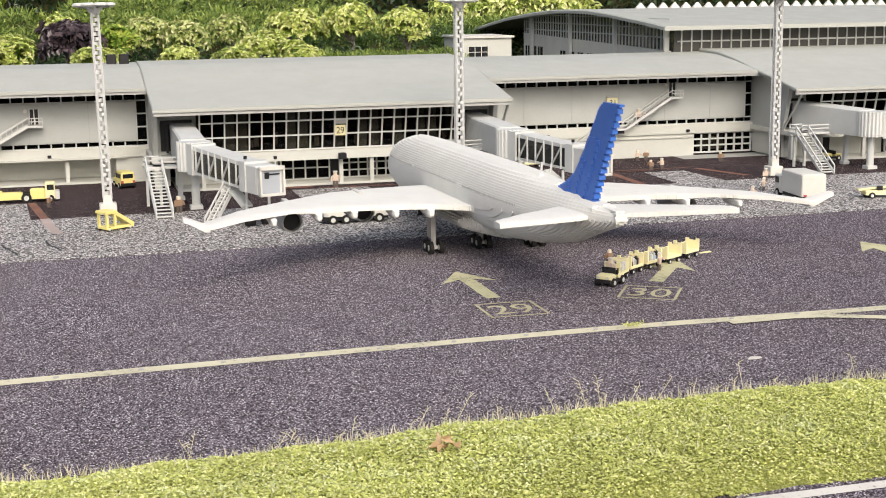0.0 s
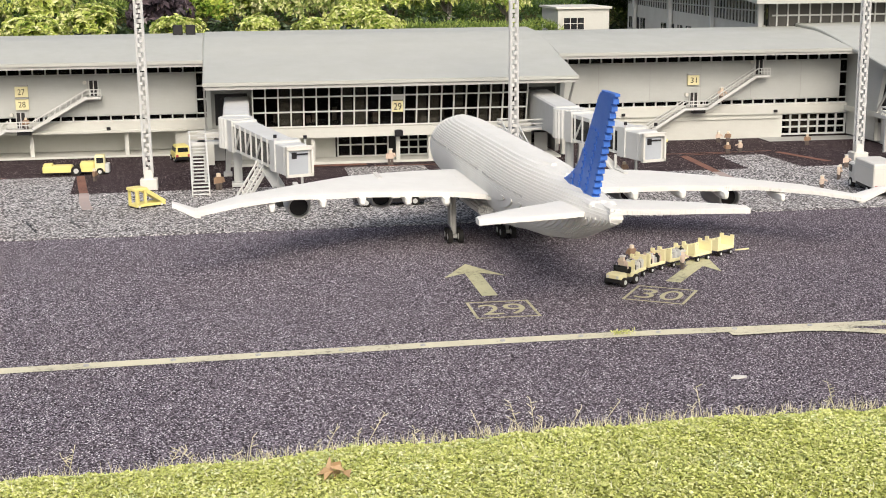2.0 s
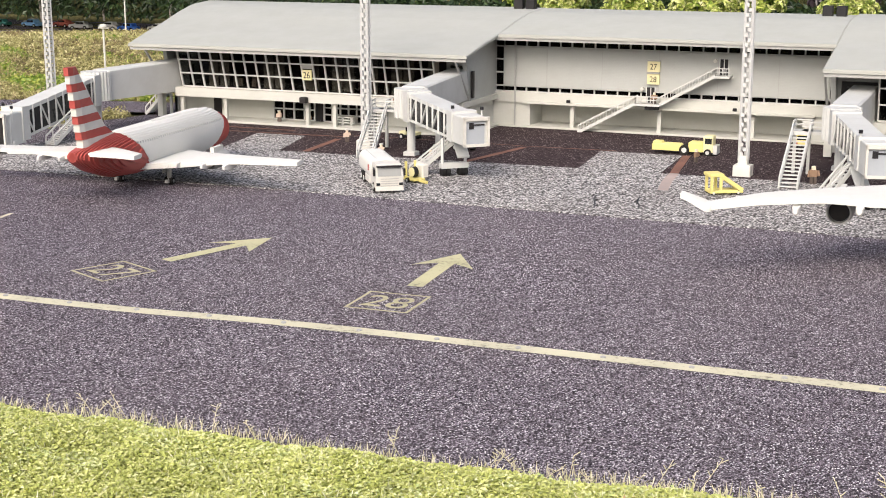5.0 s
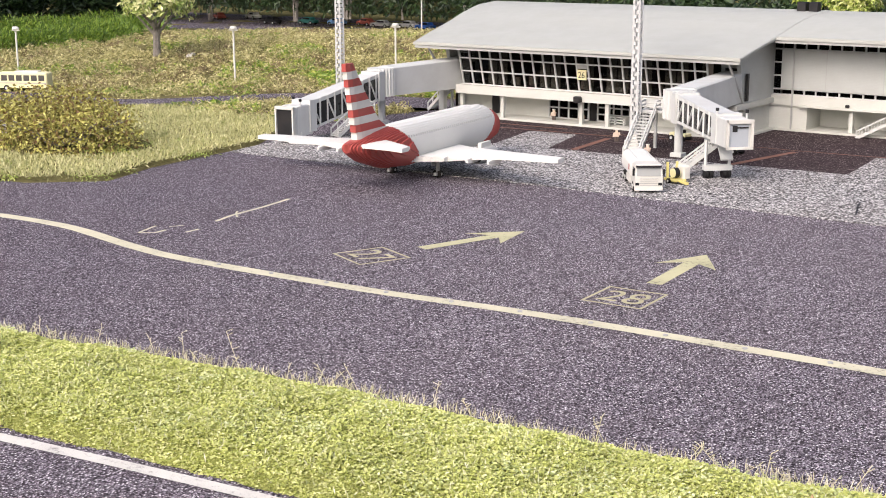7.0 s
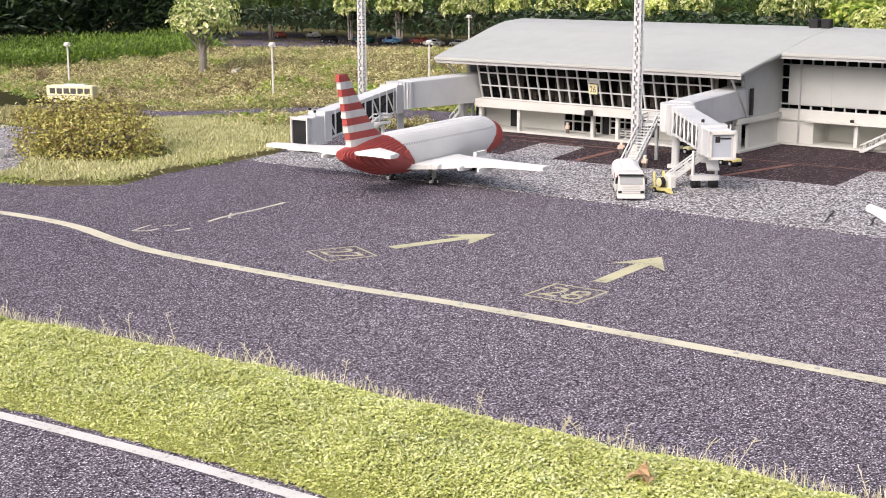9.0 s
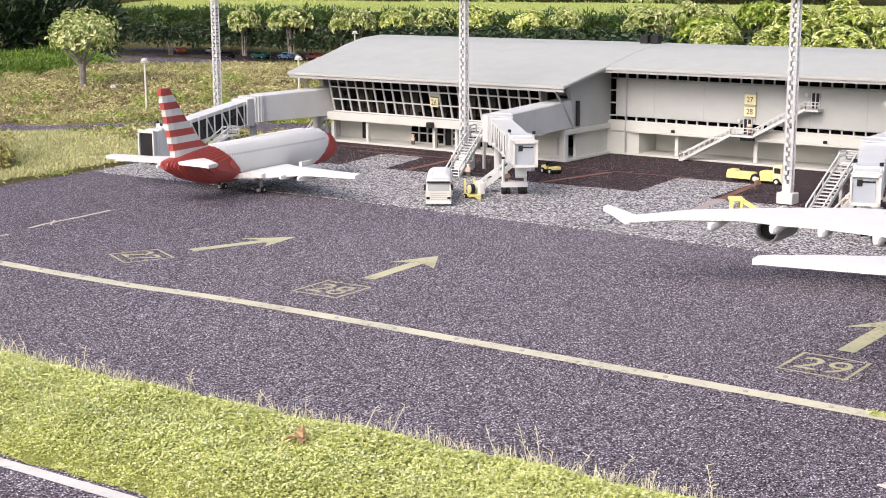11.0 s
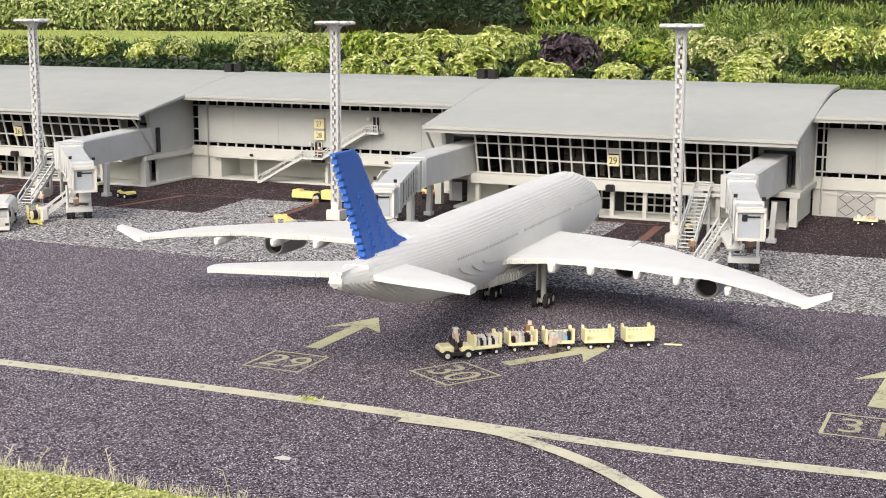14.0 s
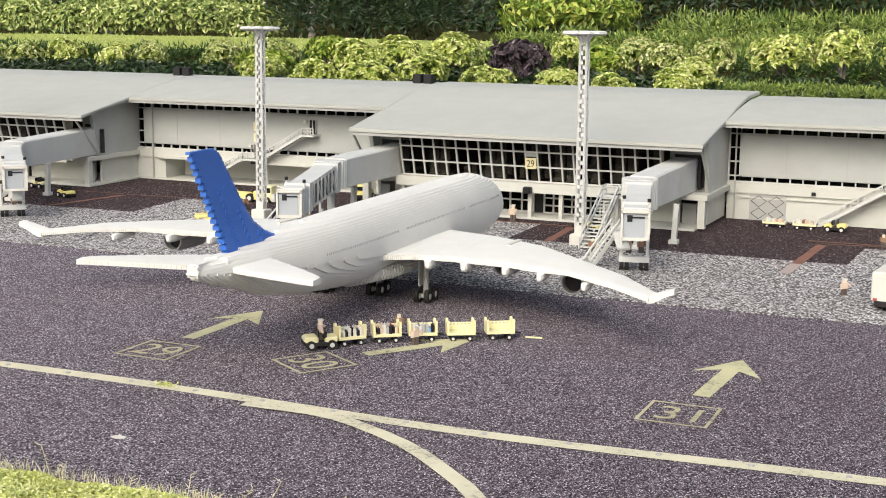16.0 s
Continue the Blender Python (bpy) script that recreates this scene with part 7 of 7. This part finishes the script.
lx = [-26 + 20.9 * i / nx for i in range(nx + 1)]
ly = [5.0 + 19.2 * j / ny for j in range(ny + 1)]
for y in ly:
    for x in lx:
        inside = min(max((left_edge(y) - x) / 0.12, -1.0), 1.0)
        s.v.append((x, y, bank_height(x, y) + 0.025 * inside + (0.02 * noise.noise(Vector((x * 2, y * 2, 5))) if inside > 0.9 else 0.0) - (0.034 if road_gap(x, y) < 0.40 else 0.0) - (0.06 if in_pit(x, y) else 0.0)))
for j in range(ny):
    for i in range(nx):
        if left_edge(ly[j]) - lx[i] > -0.25:
            s.f.append((j * (nx + 1) + i, j * (nx + 1) + i + 1, (j + 1) * (nx + 1) + i + 1, (j + 1) * (nx + 1) + i))
lone("dry_turf", s, DRYSOIL, label="rough dry turf rising beside the model apron", category="turf", kind="structure", smooth=True, mend=False)
keep = lambda x, y: on_left(x - 0.07, y) and road_gap(x, y) > 0.46


def clumps(name, mat, count, box, ok, leaf, width, label, seed, height=0.07):
    """Low cushions of leaves, each a small uneven dome."""
    r = np.random.default_rng(seed)
    out, ways = [], []
    for _ in range(count):
        x, y = r.uniform(box[0], box[1]), r.uniform(box[2], box[3])
        if not ok(x, y):
            continue
        rad, h, m = r.uniform(0.06, 0.19), height * r.uniform(0.4, 1.2), int(r.uniform(34, 76))
        a, u = r.uniform(0, 6.283, m), np.sqrt(r.uniform(0, 1, m))
        px, py = x + rad * u * np.cos(a), y + rad * u * np.sin(a)
        pz = np.array([bank_height(x, y)] * m) + 0.012 + h * (1 - u ** 2) * r.uniform(0.5, 1.0, m)
        out.append(np.stack([px, py, pz], axis=1))
        ways.append(np.stack([np.cos(a) * u, np.sin(a) * u, np.full(m, 0.9)], axis=1))
    v, q = leaf_set(np.concatenate(out), np.concatenate(ways), leaf, width, 0.25, 0.9)
    return lone(name, leaf_solid(v, q), mat, label=label, category="grass", kind="stuff", mend=False)


beyond = lambda x, y: keep(x, y) and (x < -9 or y > 10.3)
patchy = lambda k, lo: (lambda x, y: beyond(x, y) and noise.noise(Vector((x * 0.8, y * 0.8, k))) > lo)
clumps("dry_grass", DRYLEAF, 6800, (-14.5, -5.4, 5.5, 19), beyond, 0.056, 0.014, "dry straw and olive tufts covering the rough turf", 71, 0.10)
clumps("green_tufts", CROTON3, 2600, (-14.5, -5.4, 5.5, 19), patchy(9, 0.05), 0.055, 0.022, "greener tufts in patches on the rough turf", 72, 0.09)
clumps("brown_tufts", WITHERED, 2900, (-14.5, -5.4, 5.5, 19), patchy(17, -0.1), 0.06, 0.013, "withered brown tufts in patches on the rough turf", 73, 0.10)
clumps("short_turf", LAWNLEAF, 700, (-9.5, -5.4, 6.2, 10.4), lambda x, y: keep(x, y) and noise.noise(Vector((x * 1.4, y * 1.4, 2))) > 0.0, 0.03, 0.011, "short green tufts in the pale grass", 74, 0.045)
pts = ground_points(60000, -9.5, -5.4, 6.2, 10.4, lambda x, y: keep(x, y) and math.hypot((x + 6.95) / 0.95, (y - 8.05) / 0.6) > 1, 0.05)
leafy_stuff("pale_grass", PALEGRASS, pts, np.tile(UP, (len(pts), 1)), 0.046, 0.010, "pale dry grass beside the apron", "grass", 0.6, blade=True)
slab("gravel_bed", [(-6.5, 6.99), (-8.7, 8.9), (-13, 8.9), (-13, 5.9), (-9, 5.75), (-6.6, 6.75)], -0.02, 0.006, GRAVEL, "bed of grey stone chippings round a mast", "gravel")
stripe("service_road", road_pts, 0.86, ASPHALT, lambda x, y: bank_height(x, y) + 0.02, "narrow dark service road across the dry turf")
p, d = ball(9600, 1.0, 0.62, 0.40, 0.4, 14, 31)
p = p + np.array((-6.95, 8.05, 0.10))
p = p[p[:, 2] > 0.01]
v, q = leaf_set(p, p - np.array((-6.95, 8.05, -0.3)), 0.036, 0.022, 0.25, 1.2)
sh = thing("low_shrub", -6.95, 8.05, 0, 0, "low spreading yellow-green shrub beside the apron", "shrub")
part("crown", leaf_solid(v - np.array((-6.95, 8.05, 0)), q), RUSSET, sh, mend=False)
tw = Solid()
for k in range(16):
    a_ = 6.28 * k / 16
    tw.tube((0, 0, 0), (0.75 * math.cos(a_), 0.45 * math.sin(a_), 0.28), 0.014, 5, 0.006)
part("stems", tw, BARK, sh)


def mass(name, mat, spots, leaf, label, n, category="hedge", spread=0.6, width=0.5, blade=False):
    """Dense planting that nobody could count: many crowns in one mesh."""
    vs, qs, off = [], [], 0
    for k, (c, r3) in enumerate(spots):
        p_, d_ = ball(n, *r3, 0.55, 9, 100 + k)
        v_, q_ = leaf_set(p_ + np.array(c), d_ + UP * 0.3, leaf, leaf * width, 0.25, spread, blade)
        vs.append(v_)
        qs.append(q_ + off)
        off += len(v_)
    return lone(name, leaf_solid(np.concatenate(vs), np.concatenate(qs)), mat, label=label, category=category, kind="stuff", mend=False)


rr = random.Random(5)
# left: clipped bright hedge, dark conifers behind it
mass("clipped_hedge", BRIGHTHEDGE, [((float(np.interp(k, [0, 4, 8, 13], [-14.7, -13.6, -13.45, -14.6])) + rr.uniform(-0.1, 0.1), 10.6 + 0.4 * k, 0.24), (0.6, 0.6, 0.27)) for k in range(14)] + [((-15.2 + rr.uniform(-0.1, 0.1), 10.8 + 0.7 * k, 0.26), (0.8, 0.8, 0.29)) for k in range(8)], 0.07, "clipped bright green hedge beyond the dry turf", 2600, blade=True, width=0.25)
mass("conifer_bank", PINE, [((-17.6 - 0.25 * k + rr.uniform(-0.4, 0.4), 10.5 + 0.8 * k + rr.uniform(-0.4, 0.4), 1.0 + rr.uniform(-0.1, 0.3)), (1.2, 1.1, 1.1)) for k in range(13)] + [((-20 - 0.3 * k, 10 + 1.2 * k, 1.8), (1.6, 1.5, 1.6)) for k in range(10)] + [((-16.3 + rr.uniform(-0.2, 0.2), 10.4 + 0.6 * k, 0.72 + rr.uniform(-0.05, 0.2)), (0.75, 0.6, 0.8)) for k in range(12)], 0.2, "dark green conifers behind the hedge", 1400, "conifers", blade=True, width=0.25)
mass("ground_ivy", CROTON3, [((-7.1 - 0.25 * (k // 2), 12.75 + 0.10 * (k // 2) + 0.28 * (k % 2), 0.05 + bank_height(-7.1 - 0.25 * (k // 2), 12.75 + 0.10 * (k // 2))), (0.35, 0.24, 0.10)) for k in range(11)], 0.07, "green creeping plants at the turf's edge", 380, "ground cover")
# behind the terminal: hedge, lawn, flowering shrubs, dark trees
mass("back_hedge", HEDGE, [((-19 + 0.62 * k, 20.15 + rr.uniform(-0.1, 0.1), 0.86), (0.5, 0.34, 0.30)) for k in range(46)], 0.11, "dark green hedge along the foot of the lawn", 560, blade=True, width=0.22)
# near-black leaves fill in the shade at the hedge's foot
mass("hedge_shade", PINE, [((-19 + 0.8 * k, 19.75 + rr.uniform(-0.1, 0.1), 0.55), (0.6, 0.3, 0.30)) for k in range(36)], 0.12, "dark leaves standing in for the shade below the hedge", 320, width=0.4)
lawn_z = lambda x, y: 1.09 + 0.078 * (y - 20.4) + 0.02 * noise.noise(Vector((x, y, 0)))
sheet("lawn", [-20 + 0.5 * i for i in range(38)], [20.3 + 0.3 * j for j in range(8)], lawn_z, LAWN, "mown green lawn rising behind the hedge", "lawn")
pts = np.stack([rng.uniform(-20, -1.6, 9000), rng.uniform(20.3, 22.4, 9000), np.zeros(9000)], axis=1)
pts[:, 2] = [lawn_z(x, y) for x, y, _ in pts]
leafy_stuff("lawn_grass", LAWNLEAF, pts, np.tile(UP, (len(pts), 1)), 0.03, 0.015, "short mown grass of the lawn", "grass", 0.3, blade=True)
mass("flower_border", OLIVE, [((-26 + 0.7 * k, 23.9 + rr.uniform(-0.4, 0.4), 1.55 + rr.uniform(-0.1, 0.15)), (0.7, 0.7, 0.5)) for k in range(26)], 0.14, "flowering green shrubs bordering the lawn", 900, "shrubs", width=0.45)
pts = np.concatenate([ball(9, 0.8, 0.75, 0.55, 0.95, 9, 300 + k)[0] + np.array((-26 + 0.7 * k, 23.8, 1.58)) for k in range(26)])
leafy_stuff("flower_heads", FLOWER, pts, np.tile(-np.array((0, 1.0, 0)), (len(pts), 1)), 0.07, 0.07, "small pale yellow flowers on the border shrubs", "flowers", 0.6)
mass("dark_bamboo", PINE, [((-7.6 + 0.6 * k, 24.4 + rr.uniform(-0.4, 0.4), 1.75), (0.6, 0.7, 0.75)) for k in range(7)], 0.2, "dark feathery bushes beside the lawn", 700, "bushes", blade=True, width=0.14)
mass("fern_bank", FERN, [((0.5 + 0.8 * k, 23.6 + rr.uniform(-0.6, 0.6), 1.34 + 0.02 * k), (0.85, 0.9, 0.38)) for k in range(6)], 0.16, "low feathery green bushes on the bank", 800, "bushes", blade=True, width=0.16)
mass("under_hedge", FERN, [((-1 + 0.55 * k, 20.4, 0.98), (0.5, 0.5, 0.28)) for k in range(11)], 0.10, "green hedge on the bank behind the shrubs", 500, blade=True, width=0.2)
# the dark gaps between the shrubs, filled with near-black leaves as shade
mass("shrub_shade", PINE, [((-9.6 + 0.55 * k + rr.uniform(-0.1, 0.1), 18.2 + rr.uniform(-0.2, 0.2), 0.72), (0.5, 0.4, 0.26)) for k in range(25)] + [((-5.2 + 0.55 * k, 16.2 + rr.uniform(-0.2, 0.2), 0.70), (0.5, 0.5, 0.24)) for k in range(15)], 0.12, "dark leaves standing in for the shade between the shrubs", 340, "undergrowth", width=0.45)
mass("bank_cover", FERN, [((-1.7 + 0.5 * k + rr.uniform(-0.1, 0.1), 21.5 + rr.uniform(-0.2, 0.3), 1.22 + rr.uniform(-0.03, 0.06)), (0.5, 0.6, 0.2)) for k in range(12)] + [((4.9 + 0.5 * k, 22.1 + rr.uniform(-0.1, 0.1), 1.0), (0.5, 0.5, 0.32)) for k in range(8)], 0.12, "green hedging plants on the bank behind the hall", 420, "hedge", blade=True, width=0.24)
mass("yellow_bank_shrubs", CROTON, [((6.6 + 0.55 * k, 23.4 + rr.uniform(-0.2, 0.2), 1.34 + rr.uniform(-0.03, 0.08)), (0.5, 0.45, 0.3)) for k in range(5)], 0.14, "yellow-green shrubs on the bank behind the hall", 420, "shrubs", width=0.45)
mass("low_hedge", FERN, [((2.3 + 0.4 * k, 17.0 + rr.uniform(-0.1, 0.1), 0.80), (0.35, 0.35, 0.17)) for k in range(7)], 0.06, "low clipped green hedge behind the terminal roof", 600, blade=True, width=0.3)


def tree(x, y, z, h, rx, rz_, mat, label, n=2600, leaf=0.16, name="tree", seed=1):
    g = thing(name, x, y, z, 0, label, "tree")
    r_ = random.Random(seed)
    tr_ = Solid().tube((0, 0, -0.3), (0.03, 0, h * 0.55), 0.10 if h > 1.5 else 0.055, 10, 0.06 if h > 1.5 else 0.045)
    for k in range(8):
        a_ = 6.28 * k / 8 + r_.uniform(-0.3, 0.3)
        tr_.tube((0.02, 0, h * r_.uniform(0.4, 0.55)), (rx * 0.6 * math.cos(a_), rx * 0.6 * math.sin(a_), h * r_.uniform(0.85, 1.15)), 0.022 if h < 1.5 else 0.04, 6, 0.008)
    part("trunk", tr_, BARK, g)
    p_, d_ = ball(n, rx, rx, rz_, 0.45, 12, seed)
    v_, q_ = leaf_set(p_ + np.array((0, 0, h)), d_, leaf, leaf * 0.45, 0.25, 0.6)
    part("crown", leaf_solid(v_, q_), mat, g, mend=False)


tree(-2.3, 25.6, 1.1, 0.62, 1.25, 0.55, CROTON3, "spreading yellow-green tree behind the shrubs", 3400, 0.17, seed=3)
tree(-11.2, 13.05, 0.2, 0.72, 0.54, 0.38, CROTON2, "small yellow-green tree with pale trunk on the dry turf", 1700, 0.085, seed=8)
for k, (x, y, h, rx, rz_) in enumerate(((-28, 30, 2.6, 2.4, 1.8), (-22, 31, 2.8, 2.4, 1.9), (-16.5, 30, 2.7, 2.3, 1.9), (-11, 31, 2.7, 2.4, 1.9), (-6, 29.5, 2.6, 2.2, 1.9), (-1, 31, 2.9, 2.4, 2.0), (4, 30, 2.8, 2.3, 1.9), (9, 31, 2.8, 2.4, 2.0), (14, 30, 2.8, 2.4, 2.0), (20, 31, 2.8, 2.4, 2.0), (27, 30, 2.8, 2.6, 2.0), (-33, 24, 2.6, 2.6, 2.0), (-37, 17, 2.6, 2.6, 2.0))):
    tree(x, y, 1.2 if x > -30 else 0.8, h, rx, rz_, PINE, "dark leafy tree closing the view behind the gardens", 3000, 0.3, seed=40 + k)
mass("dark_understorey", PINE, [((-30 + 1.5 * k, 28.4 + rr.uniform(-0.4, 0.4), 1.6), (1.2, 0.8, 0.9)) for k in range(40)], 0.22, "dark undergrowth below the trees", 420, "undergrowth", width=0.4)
# flat upright sheet in the shade-darkened soil colour, behind the trees
sheet("backdrop", [-60 + 10 * i for i in range(13)], [36, 36.01], lambda x, y: 0.0 if y < 36.005 else 9.0, BANK, "dark bank of woodland far behind", "backdrop")

# model car park beyond the turf
sheet("car_park", [-21 + 1.2 * i for i in range(11)], [18.4, 19, 19.6, 20.2, 20.8, 21.4, 22, 22.6], lambda x, y: bank_height(x, y) + 0.03, ASPHALT, "small dark asphalt car park beyond the turf", "car park")
DULLRED = plastic("faded_red_bricks", (0.28, 0.075, 0.055), 0.4, 0.3)
TEAL = plastic("teal_bricks", (0.03, 0.16, 0.14), 0.4, 0.3)
for x, y, rz, mat, what in ((-17.95, 20.98, 60, DULLRED, "faded red"), (-17.45, 21.45, 75, WHITE, "white"), (-15.95, 20.4, 80, DARK, "black"), (-15.3, 20.7, 95, TEAL, "teal"), (-14.95, 21.2, 80, STEEL, "grey"), (-14.65, 20.8, 85, SKYB, "pale blue"), (-14.1, 21.0, 80, DULLRED, "faded red"), (-13.5, 20.7, 100, PALE, "silver"), (-12.95, 20.8, 90, STEEL, "grey"), (-12.4, 20.6, 85, BLUE, "blue"), (-11.85, 20.7, 80, WHITE, "white")):
    car(x, y, bank_height(x, y) + 0.03, rz, mat, what + " toy car parked in the model car park")
lamp_post(-9.27, 12.53, bank_height(-9.27, 12.53) + 0.01, 0.64)
lamp_post(-11.86, 11.37, bank_height(-11.86, 11.37) + 0.01, 0.55)
lamp_post(-7.9, 13.92, bank_height(-7.9, 13.92), 0.68 - bank_height(-7.9, 13.92))
lamp_post(-11.19, 18.86, bank_height(-11.19, 18.86), 0.77 - bank_height(-11.19, 18.86))
lone("marker_stone", Solid().bevbox(-0.05, 0.05, -0.14, 0.14, 0, 0.05, 0.015), WHITE, -10.94, 13.42, bank_height(-10.94, 13.42) + 0.02, 40, "small white stone lying on the dry turf", "stone")
